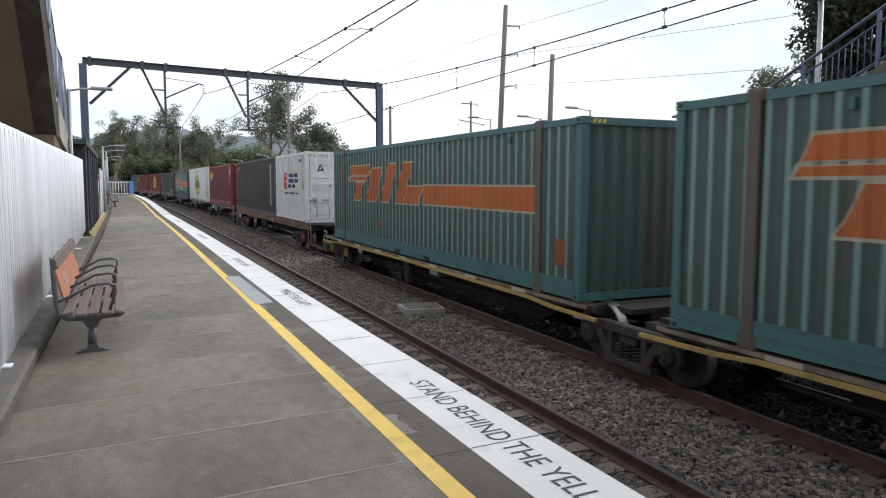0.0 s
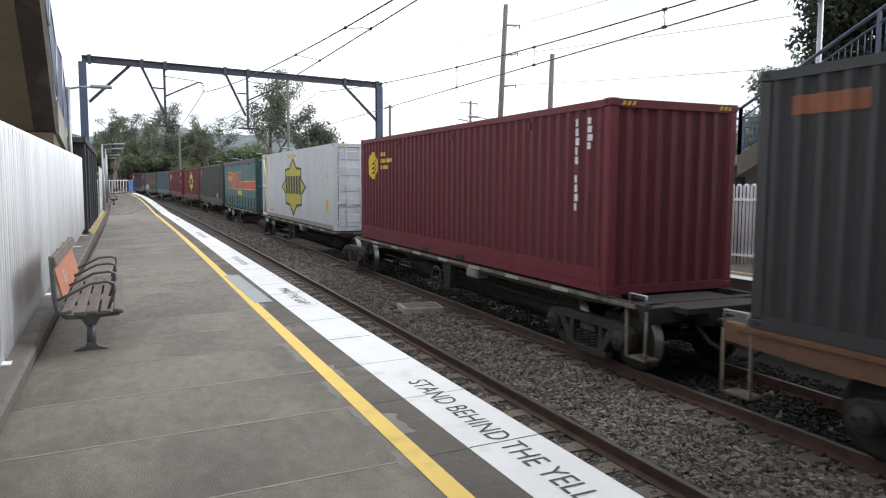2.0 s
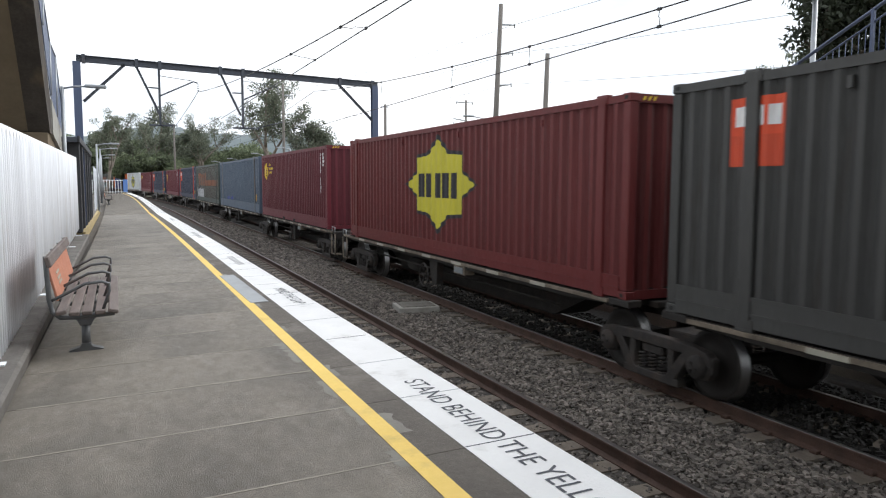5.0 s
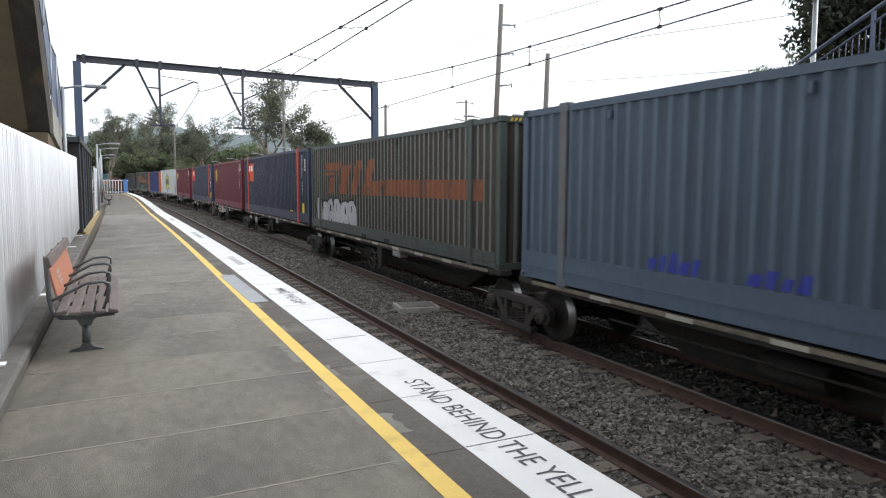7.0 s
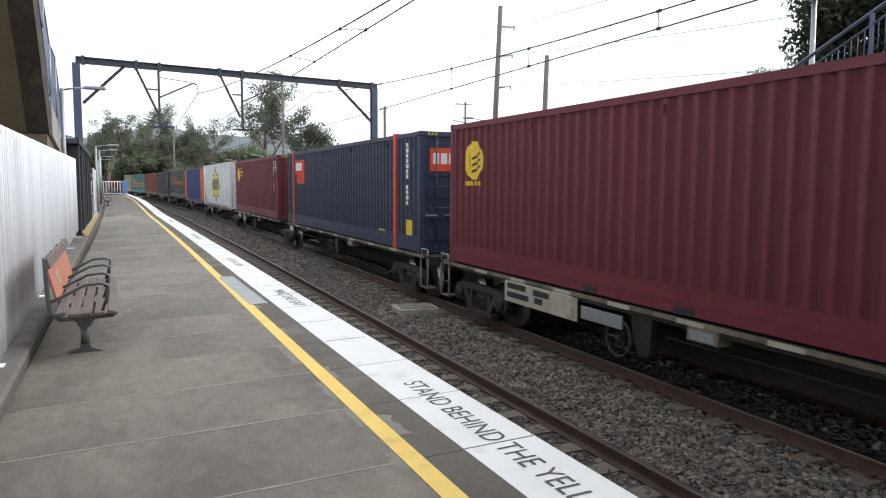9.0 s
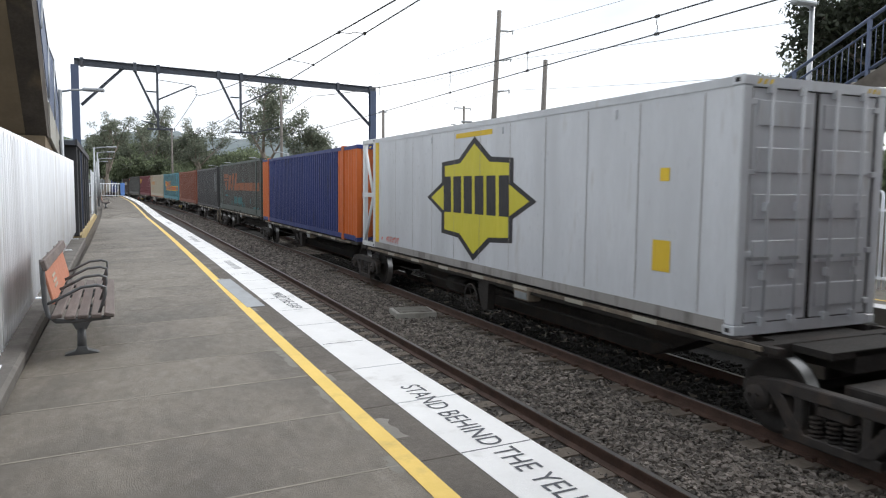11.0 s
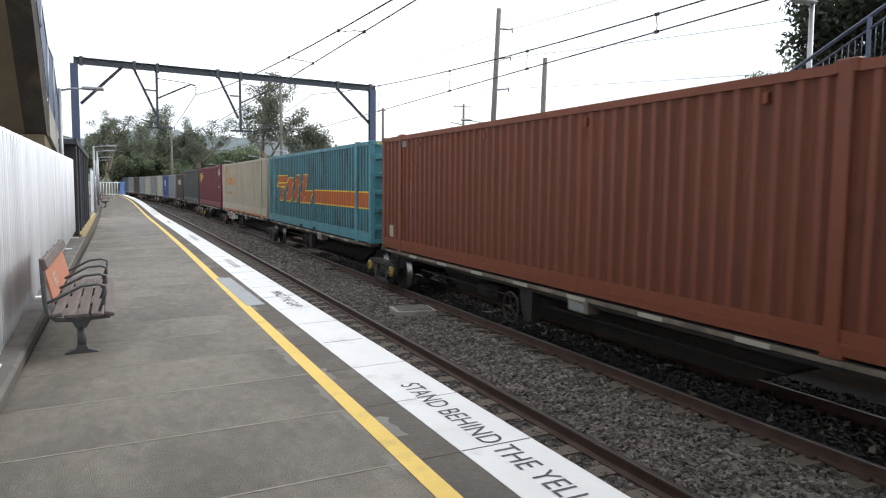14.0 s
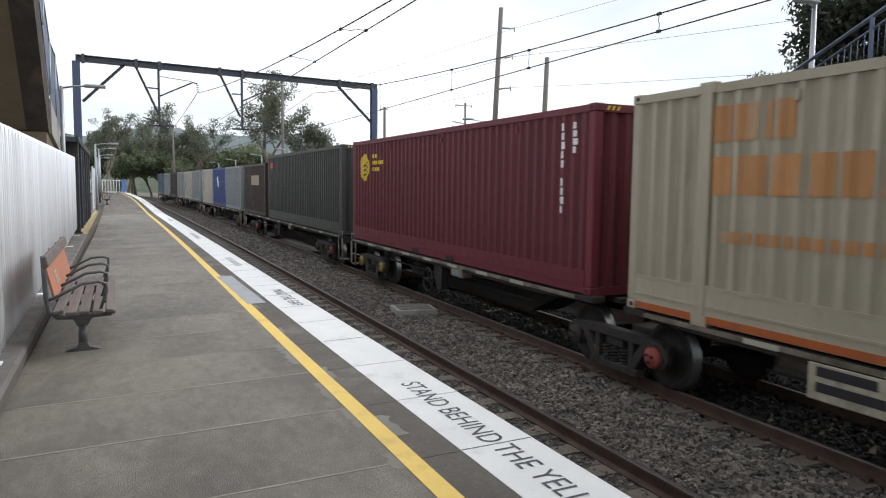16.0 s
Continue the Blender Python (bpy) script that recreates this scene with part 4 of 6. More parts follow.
def wheelset_mesh():
    bm = bmesh.new()
    for sx in (-1, 1):
        prof = [(0.09, 0.0), (0.09, 0.1), (0.03, 0.14), (0.035, 0.36), (0.065, 0.39), (0.065, 0.455), (-0.055, 0.462), (-0.062, 0.49), (-0.085, 0.49), (-0.085, 0.39), (-0.03, 0.36), (-0.035, 0.14), (-0.08, 0.1), (-0.08, 0.0)]
        if sx < 0:
            prof = [(-x, r) for x, r in prof][::-1]
        split = (5, 6) if sx > 0 else (6, 7)
        lathe(bm, prof, sx * 0.745, split=split)
    tube(bm, [(-1.05, 0, 0), (1.05, 0, 0)], 0.075, 10)
    for sx in (-1, 1):
        for k in range(3):
            a = 2 * math.pi * k / 3
            tube(bm, [(sx * 1.16, 0.06 * math.cos(a), 0.06 * math.sin(a)), (sx * 1.185, 0.06 * math.cos(a), 0.06 * math.sin(a))], 0.02, 6)
    bmesh.ops.recalc_face_normals(bm, faces=bm.faces)
    return bm


def side_frame_mesh(sx):
    bm = bmesh.new()
    x0, x1 = sorted((sx * 0.93, sx * 1.08))
    top = [(-1.12, 0.56), (-1.02, 0.66), (-0.62, 0.71), (0.62, 0.71), (1.02, 0.66), (1.12, 0.56), (1.12, 0.48), (0.62, 0.57), (-0.62, 0.57), (-1.12, 0.48)]
    prism(bm, top, x0, x1)
    for q in (-1, 1):
        prism(bm, [(q * 0.78, 0.58), (q * 0.62, 0.6), (q * 0.3, 0.2), (q * 0.3, 0.1), (q * 0.42, 0.1)], x0, x1)
        prism(bm, [(q * 0.44, 0.6), (q * 0.33, 0.6), (q * 0.33, 0.15), (q * 0.44, 0.15)], x0 + 0.01, x1 - 0.01)
        prism(bm, [(q * 1.14, 0.6), (q * 0.74, 0.62), (q * 0.72, 0.36), (q * 0.8, 0.3), (q * 1.04, 0.3), (q * 1.12, 0.4)], x0 + 0.02, x1 - 0.02)
        box(bm, x0, x1, *sorted((q * 0.55, q * 0.3)), 0.09, 0.2)
    prism(bm, [(-0.44, 0.2), (-0.36, 0.09), (0.36, 0.09), (0.44, 0.2)], x0, x1)
    bmesh.ops.bevel(bm, geom=bm.edges[:], offset=0.012, segments=1, affect="EDGES")
    return bm


def axle_box_mesh(sx):
    bm = bmesh.new()
    lathe(bm, [(-0.02, 0.0), (-0.02, 0.15), (0.06 * 1, 0.15), (0.09, 0.11), (0.09, 0.0)] if sx > 0 else [(-0.09, 0.0), (-0.09, 0.11), (-0.06, 0.15), (0.02, 0.15), (0.02, 0.0)], sx * 1.06, 16)
    bmesh.ops.recalc_face_normals(bm, faces=bm.faces)
    return bm


def spring_mesh():
    bm = bmesh.new()
    pts = []
    for i in range(46):
        a = 2 * math.pi * i / 9
        pts.append((0.062 * math.cos(a), 0.062 * math.sin(a), 0.19 + 0.24 * i / 45))
    tube(bm, pts, 0.016, 6)
    return bm


def bolster_mesh():
    bm = bmesh.new()
    box(bm, -1.04, 1.04, -0.2, 0.2, 0.43, 0.56, bev=0.02)
    box(bm, -0.5, 0.5, -0.28, 0.28, 0.5, 0.68, bev=0.02)
    box(bm, -0.8, 0.8, -0.06, 0.06, 0.26, 0.36)
    return bm


def proto(name, bm, *mats):
    me = bpy.data.meshes.new(name)
    bm.to_mesh(me)
    bm.free()
    for m in mats:
        me.materials.append(m)
    return me


B_WHEELS = proto("wheelset", wheelset_mesh(), M_WHEEL, M_TREAD)
B_FRAMES = {sx: proto("side_frame", side_frame_mesh(sx), M_BOGIE) for sx in (-1, 1)}
M_CAP_Y = material("yellow_axle_cap", (0.3, 0.22, 0.05), 0.7, vary=0.3)
M_CAP_R = material("red_axle_cap", (0.28, 0.06, 0.045), 0.7, vary=0.3)
B_CAPS = {(sx, k): proto("axle_box", axle_box_mesh(sx), m) for sx in (-1, 1) for k, m in (("", M_BOGIE), ("y", M_CAP_Y), ("r", M_CAP_R))}
B_SPRING = proto("spring", spring_mesh(), M_BOGIE)
B_BOLSTER = proto("bolster", bolster_mesh(), M_BOGIE)
SPINS = []       # (wheelset, distance of its axle at the start)


def child(name, data, parent, m=None):
    ob = new(name, data)
    ob.parent = parent
    if m is not None:
        ob.matrix_basis = m
    return ob


def bogie(wagon, y, s, cap=""):
    b = child("bogie", B_BOLSTER, wagon, pose(0, y, 0))
    for sx in (-1, 1):
        child("side_frame", B_FRAMES[sx], b)
        for q in (-1, 1):
            child("axle_box", B_CAPS[(sx, cap if q < 0 else ("y" if cap == "y" else ""))], b, pose(0, q * BASE / 2, WHEEL_R))
        for q in (-0.2, 0.0, 0.2):
            child("spring", B_SPRING, b, pose(sx * 1.0, q, 0))
    for q in (-1, 1):
        w = child("wheelset", B_WHEELS, b, pose(0, q * BASE / 2, WHEEL_R, random.uniform(0, 80)))
        SPINS.append((w, s + q * BASE / 2, q * BASE / 2))
    return b


def hand_wheel(r=0.27):
    bm = bmesh.new()
    n = 20
    ring = [(0, r * math.cos(2 * math.pi * i / n), r * math.sin(2 * math.pi * i / n)) for i in range(n + 1)]
    tube(bm, ring, 0.018, 6, caps=False)
    for k in range(5):
        a = 2 * math.pi * k / 5
        tube(bm, [(0.02, 0, 0), (0, r * math.cos(a), r * math.sin(a))], 0.013, 5)
    tube(bm, [(-0.03, 0, 0), (0.2, 0, 0)], 0.04, 8)
    return bm


def end_gear(w, y, q, deck):
    """Coupler, hoses, steps and grab irons at a wagon's free end; q points outwards."""
    bm = bmesh.new()
    box(bm, -0.12, 0.12, *sorted((y - q * 0.3, y + q * 0.38)), 0.74, 0.96, bev=0.02)
    prism(bm, [(-0.17, y + q * 0.3), (0.17, y + q * 0.3), (0.2, y + q * 0.5), (0.04, y + q * 0.58), (-0.1, y + q * 0.5), (-0.17, y + q * 0.56)], 0.7, 1.0, "z")
    part("coupler", bm, M_BOGIE, w)
    bm = bmesh.new()
    box(bm, -1.2, 1.2, *sorted((y - q * 0.02, y - q * 0.2)), deck - 0.28, deck - 0.04, bev=0.012)
    part("end_sill", bm, M_WAGON, w)
    for sx in (-1, 1):
        bm = bmesh.new()
        x = sx * 1.2
        tube(bm, [(x, y - q * 0.04, deck - 0.1), (x, y - q * 0.04, 0.32), (x, y - q * 0.46, 0.32), (x, y - q * 0.46, deck - 0.1)], 0.025, 6)
        box(bm, *sorted((x, x - sx * 0.25)), *sorted((y - q * 0.06, y - q * 0.44)), 0.3, 0.33)
        part("step", bm, M_SILL, w)
        bm = bmesh.new()
        tube(bm, [(x, y - q * 0.05, deck - 0.05), (x, y - q * 0.05, deck + 0.12), (x, y - q * 0.4, deck + 0.12), (x, y - q * 0.4, deck - 0.05)], 0.016, 6)
        part("grab_iron", bm, M_GALV, w)
    bm = bmesh.new()
    tube(bm, [(-0.35, y, 0.8), (-0.35, y + q * 0.25, 0.6), (-0.3, y + q * 0.5, 0.5)], 0.028, 6)
    part("brake_hose", bm, M_BLACK, w)


def wagon(f, r, deck, bogies, ends, label, flat=False, extras=(), mid=None, pads=()):
    """A wagon unit from f to r, its origin on the rail under its middle."""
    w = thing("flat_wagon" if flat else "skeletal_wagon", label, "wagon", group="wagons of the train")
    h, c = (r - f) / 2, (f + r) / 2
    trim = M_ORANGE_FLAT if flat else M_SILL
    e0, e1 = -h + (0.1 if ends[0] else 0.35), h - (0.1 if ends[1] else 0.35)
    bm = bmesh.new()
    prism(bm, [(e0, deck - 0.3), (-h + 2.6, deck - 0.36), (-h + 3.6, deck - 0.8), (h - 3.6, deck - 0.8), (h - 2.6, deck - 0.36), (e1, deck - 0.3), (e1, deck - 0.05), (e0, deck - 0.05)], -0.36, 0.36)
    part("centre_sill", bm, M_WAGON, w)
    for sx in (-1, 1):
        bm = bmesh.new()
        x0, x1 = sorted((sx * 1.21, sx * 1.1))
        lo = deck - (0.3 if flat else 0.15)
        prism(bm, [(e0 + 0.3, deck - 0.02), (e1 - 0.3, deck - 0.02), (e1 - 0.3, lo + 0.06), (e1 - 1.6, lo), (e0 + 1.6, lo), (e0 + 0.3, lo + 0.06)], x0, x1)
        part("side_sill", bm, trim if flat else M_WAGON, w)
        bm = bmesh.new()
        x0, x1 = sorted((sx * 1.245, sx * 1.2))
        box(bm, x0, x1, e0 + 0.5, e1 - 0.5, deck - 0.085, deck - 0.03)
        part("edge_strip", bm, trim, w)
        for k in range(7 if not flat else 5):
            y = e0 + 1.6 + (e1 - e0 - 3.2) * (k + 0.5) / (7 if not flat else 5)
            bm = bmesh.new()
            box(bm, *sorted((sx * 1.252, sx * 1.24)), y - 0.24, y + 0.24, deck - (0.17 if flat else 0.09), deck - 0.03)
            part("reflector_strip", bm, M_SILL if flat else C_CREAM, w)
    n = max(3, round((r - f) / 2.4))
    for k in range(n):
        y = e0 + 0.6 + (e1 - e0 - 1.2) * k / (n - 1)
        bm = bmesh.new()
        prism(bm, [(-1.12, deck - 0.16), (-0.2, deck - 0.34), (0.2, deck - 0.34), (1.12, deck - 0.16), (1.12, deck - 0.03), (-1.12, deck - 0.03)], y - 0.09, y + 0.09, "y")
        part("cross_bearer", bm, M_WAGON, w)
    for y in pads:
        for sx in (-1, 1):
            bm = bmesh.new()
            box(bm, *sorted((sx * 1.23, sx * 0.98)), y - 0.22, y + 0.22, deck - 0.1, deck - 0.002, bev=0.01)
            part("container_pad", bm, M_WAGON, w)
    if flat:
        bm = bmesh.new()
        box(bm, -1.1, 1.1, e0 + 0.1, e1 - 0.1, deck - 0.06, deck - 0.03)
        part("deck", bm, M_WAGON, w)
    for y0, y1 in ((e0, e0 + 1.9), (e1 - 1.9, e1)):
        bm = bmesh.new()
        prism(bm, [(-0.75, y0), (0.75, y0), (0.75, y1), (-0.75, y1)], deck - 0.12, deck - 0.04, "z")
        part("end_plate", bm, M_WAGON, w)
    for sy, on in ((-1, ends[0]), (1, ends[1])):
        if on:
            end_gear(w, sy * h - sy * 0.35, sy, deck)
    for y, cap in bogies:
        bogie(w, y, c + y, cap)
    # brake rigging and tanks under the middle
    y = h * 0.2
    bm = bmesh.new()
    tube(bm, [(-0.65, y, deck - 0.5), (-0.65, y + 0.9, deck - 0.5)], 0.17, 12)
    part("air_tank", bm, M_WAGON, w)
    bm = bmesh.new()
    prism(bm, [(y - 1.9, deck - 0.1), (y - 1.45, deck - 0.1), (y - 1.5, deck - 0.5), (y - 1.65, deck - 0.72), (y - 1.85, deck - 0.68)], -1.18, -1.02)
    part("brake_bracket", bm, M_WAGON, w)
    part("hand_brake_wheel", hand_wheel(), M_BOGIE, w, m=pose(-1.24, y - 1.25, deck - 0.52))
    bm = bmesh.new()
    tube(bm, [(-0.9, -h + 2.6, deck - 0.42), (-0.9, h - 2.6, deck - 0.42)], 0.022, 6)
    part("brake_rod", bm, M_WAGON, w)
    bm = bmesh.new()
    tube(bm, [(-0.4, -h + 1.5, deck - 0.3), (-0.45, 0, deck - 0.45), (-0.4, h - 1.5, deck - 0.3)], 0.028, 6)
    part("train_pipe", bm, M_WAGON, w)
    bm = bmesh.new()
    box(bm, -1.25, -1.0, -h * 0.22 - 0.26, -h * 0.22 + 0.26, deck - 0.28, deck - 0.09, bev=0.015)
    vb = part("valve_box", bm, M_SILL, w, "pale weathered steel box under the sill")
    bm = bmesh.new()
    box(bm, -1.262, -1.25, -h * 0.22 - 0.2, -h * 0.22 + 0.2, deck - 0.25, deck - 0.13)
    part("plate", bm, C_GREY, vb)
    for kind in extras:
        if kind == "board":
            y = h - 3.4
            bm = bmesh.new()
            box(bm, -1.262, -1.24, y - 2.3, y, deck - 0.48, deck - 0.1, bev=0.008)
            bd = part("notice_board", bm, M_BOARD, w, "cream painted board with dark number bars")
            for a, b, z in ((0.1, 0.75, 0.18), (0.1, 0.85, 0.34), (1.0, 1.5, 0.2), (1.05, 1.3, 0.33)):
                bm = bmesh.new()
                box(bm, -1.266, -1.258, y - b, y - a, deck - z - 0.05, deck - z + 0.05)
                part("number_bar", bm, D_BLACK, bd)
            bm = bmesh.new()
            box(bm, -1.258, -1.24, y - 3.4, y - 2.4, deck - 0.4, deck - 0.2, bev=0.008)
            part("notice_plate", bm, C_GREY, w)
        if kind == "yellow":
            bm = bmesh.new()
            e = h - 0.55
            pts = [(-1.27, -e, deck - 0.2), (-1.27, -e + 1.3, deck - 0.18), (-1.27, -e + 2.0, deck - 0.13), (-1.27, 0, deck - 0.1), (-1.27, e - 2.0, deck - 0.13), (-1.27, e - 1.3, deck - 0.18), (-1.27, e, deck - 0.2)]
            for a, b in zip(pts, pts[1:]):
                prism(bm, [(a[1], a[2] - 0.028), (b[1], b[2] - 0.028), (b[1], b[2] + 0.028), (a[1], a[2] + 0.028)], -1.29, -1.24)
            part("yellow_side_bar", bm, M_TAN, w, "worn ochre painted side bar")
            bm = bmesh.new()
            box(bm, -0.35, 0.1, h - 0.95, h - 0.75, deck - 0.04, deck + 0.75, bev=0.02)
            part("brake_stand", bm, M_WAGON, w)
            part("brake_wheel", hand_wheel(0.26), M_WAGON, w, m=pose(-0.45, h - 0.85, deck + 0.6))
    w.matrix_basis = ride(f, r, 0, RAIL_Z)
    TRAIN.append((w, f, r, RAIL_Z))
    return w


M_BOARD = material("cream_board", (0.42, 0.38, 0.3), 0.75, vary=0.2, scale=2, dirt=(0.15, 0.12, 0.09), dirt_amount=0.3, dirt_scale=3)
M_TAN = material("ochre_bar", (0.38, 0.25, 0.09), 0.75, vary=0.25, scale=2, dirt=(0.08, 0.05, 0.03), dirt_amount=0.3, dirt_scale=4)
ends_of = [(a, a + b) for a, b, *_ in LOADS]
PACKS = [(0, 1), (4, 5, 6, 7, 8), (9, 10, 11, 12, 13), (14, 15, 16, 17, 18), (19, 20, 21, 22, 23)]
DECK = DECK_Z - RAIL_Z
for pack in PACKS:
    for i in pack:
        first, last = i == pack[0], i == pack[-1]
        f = ends_of[i][0] - (1.15 if i == 0 else min(1.3, (ends_of[i][0] - ends_of[i - 1][1]) / 2)) + (0.02 if first else 0)
        r = ends_of[i][1] + min(1.9 if i == 1 else 1.3, (ends_of[i + 1][0] - ends_of[i][1]) / 2)
        h = (r - f) / 2
        cap = "y" if i in (1, 20, 23) else ("r" if i == 22 else "")
        bs = []
        if first:
            bs.append((-h + 2.0, cap))
        bs.append((h - 2.0, cap) if last else (h, cap))
        extras = (("board",) if i in (13, 22) else ()) + (("yellow",) if i in (0, 1) else ())
        c = (f + r) / 2
        wagon(f, r, DECK + LOADS[i][3], bs, (first and i > 0, last), "dark grimy skeletal container wagon unit on bogies", False, extras, pads=(ends_of[i][0] + 0.15 - c, ends_of[i][1] - 0.15 - c))
for group in ((2, 3), (24, 25), (26, 27, 28), (29, 30, 31), (32, 33, 34)):
    f, r = ends_of[group[0]][0] - (1.0 if group[0] == 2 else 0.4), ends_of[group[-1]][1] + 0.75
    h = (r - f) / 2
    wagon(f, r, DECK + LOADS[group[0]][3], [(-h + 3.0, "r"), (h - 3.0, "r")], (True, True), "rusty orange-brown flat wagon" if group[0] == 2 else "dark rusty flat container wagon", group[0] == 2)

# ---- platform pieces and furniture ----
def loop_mesh(high, gap, r):
    bm = bmesh.new()
    n = 7
    pts = [(0, -gap / 2, 0)] + [(0, -gap / 2 * math.cos(math.pi * i / n), high - gap / 2 + gap / 2 * math.sin(math.pi * i / n)) for i in range(n + 1)] + [(0, gap / 2, 0)]
    tube(bm, pts, r, 6)
    return bm


M_FENCE = material("white_fence_paint", (0.87, 0.9, 0.95), 0.5, vary=0.04, scale=1.5, dirt=(0.55, 0.53, 0.5), dirt_amount=0.2, dirt_scale=1.6, bump=0.05, per_object=0.09, stretch=(1, 1, 0.2))
M_KERB = material("kerb_concrete", (0.15, 0.14, 0.127), 0.9, vary=0.3, scale=3, dirt=(0.07, 0.06, 0.055), dirt_amount=0.4, bump=0.5, bump_scale=25)
M_DARKWALL = material("dark_cladding", (0.045, 0.047, 0.052), 0.6, vary=0.2, scale=1.5)
M_STAINED = material("stained_concrete", (0.055, 0.045, 0.037), 0.95, vary=0.4, scale=1.2, dirt=(0.15, 0.115, 0.07), dirt_amount=0.25, dirt_scale=0.8, bump=0.3, bump_scale=12)
M_TANCONC = material("tan_concrete", (0.17, 0.13, 0.085), 0.95, vary=0.18, scale=0.8, dirt=(0.12, 0.09, 0.06), dirt_amount=0.3, dirt_scale=0.7, bump=0.3, bump_scale=14)
M_STAIRCONC = material("weathered_stair_concrete", (0.15, 0.135, 0.115), 0.95, vary=0.2, scale=1.0, dirt=(0.07, 0.06, 0.05), dirt_amount=0.35, dirt_scale=0.7, bump=0.3, bump_scale=14)
M_GREYCONC = material("grey_concrete", (0.34, 0.33, 0.3), 0.9, vary=0.15, scale=1.2, dirt=(0.14, 0.13, 0.11), dirt_amount=0.3, bump=0.2)
M_SLAT = material("weathered_timber_slat", (0.15, 0.122, 0.112), 0.75, vary=0.25, scale=3, dirt=(0.1, 0.075, 0.065), dirt_amount=0.3, bump=0.3, bump_scale=30, per_object=0.12, stretch=(6, 0.6, 6))
M_ORANGE_PANEL = material("orange_panel", (0.47, 0.19, 0.115), 0.5, vary=0.1, scale=4)
M_BENCH = material("grey_cast_steel", (0.13, 0.135, 0.14), 0.45, metal=0.5, vary=0.15, scale=5)


def loop_fence(name, label, p0, p1, base, tops, spacing=0.24, group=""):
    """A row of white hoops between two places, on rails and posts."""
    a, b = Vector(p0), Vector(p1)
    long = (b - a).length
    turn = math.atan2(-(b.x - a.x), b.y - a.y)
    f = thing(name, label, "fence", Matrix.Translation((a.x, a.y, base)) @ Matrix.Rotation(turn, 4, "Z"), group)
    n = int(long / spacing)
    mid = (tops[0] + tops[1]) / 2 - base
    me = None
    for i in range(n):
        y = spacing * (i + 0.5)
        z = tops[0] + (tops[1] - tops[0]) * y / long - base
        if me is None:
            me = part("hoop", loop_mesh(mid, spacing * 0.52, min(0.042, spacing * 0.14)), M_FENCE, f)
            first = me
        else:
            me = share("hoop", first, f, Matrix())
        me.matrix_basis = Matrix.Translation((0, y, 0.02 + z - mid))
    for z in (0.22, mid - 0.3):
        bm = bmesh.new()
        box(bm, -0.06, -0.02, 0, long, z - 0.025, z + 0.025)
        part("fence_rail", bm, M_FENCE, f)
    k = max(1, round(long / 4.5))
    for i in range(k + 1):
        y = long * i / k
        bm = bmesh.new()
        box(bm, -0.14, -0.06, y - 0.035, y + 0.035, -0.0, mid + 0.02, bev=0.006)
        box(bm, -0.16, -0.04, y - 0.055, y + 0.055, mid + 0.02, mid + 0.04)
        box(bm, -0.16, 0.1, y - 0.07, y + 0.07, 0.0, 0.012)
        part("fence_post", bm, M_FENCE, f)
    return f


loop_fence("loop_fence", "white tubular hoop-top fence on a concrete plinth", (-0.98, -6, 0), (-1.08, 24.7, 0), 0.15, (2.07, 2.5), 0.3, group="platform fences")
loop_fence("loop_fence", "white tubular hoop-top fence near the platform end", plan(48, -1.22)[:2] + (0,), plan(92, -1.22)[:2] + (0,), 0.15, (2.65, 2.9), 0.3, group="platform fences")
kerb_bm = bmesh.new()
prism(kerb_bm, [(-0.83, -0.06), (-0.8, 0.12), (-0.83, 0.15), (-1.2, 0.15), (-1.2, -0.3), (-0.83, -0.3)], -9, 25.4, "y")
tagged(part("kerb", kerb_bm, M_KERB), "mossy rough concrete plinth under the fence", "kerb", kind="structure")
kerb_bm = bmesh.new()
prism(kerb_bm, [(-0.98, -0.1), (-0.98, 0.16), (-1.06, 0.18), (-2.6, 0.18), (-2.6, -0.1)], 26.0, 52.0, "y")
tagged(part("kerb", kerb_bm, M_KERB), "raised concrete plinth beside the dark building", "kerb", kind="structure")
kerb_bm = bmesh.new()
prism(kerb_bm, [(-0.93, -0.1), (-0.93, 0.19), (-1.03, 0.2), (-1.03, -0.1)], 26.0, 52.0, "y")
box(kerb_bm, -1.9, -1.03, 25.9, 26.0, -0.1, 0.195)
M_YEL_EDGE = material("ochre_edge", (0.42, 0.33, 0.16), 0.8, vary=0.2, scale=3, dirt=(0.2, 0.17, 0.12), dirt_amount=0.3)
tagged(part("trim_kerb_edge", kerb_bm, M_YEL_EDGE), "ochre painted edge of the plinth", "kerb", kind="structure")


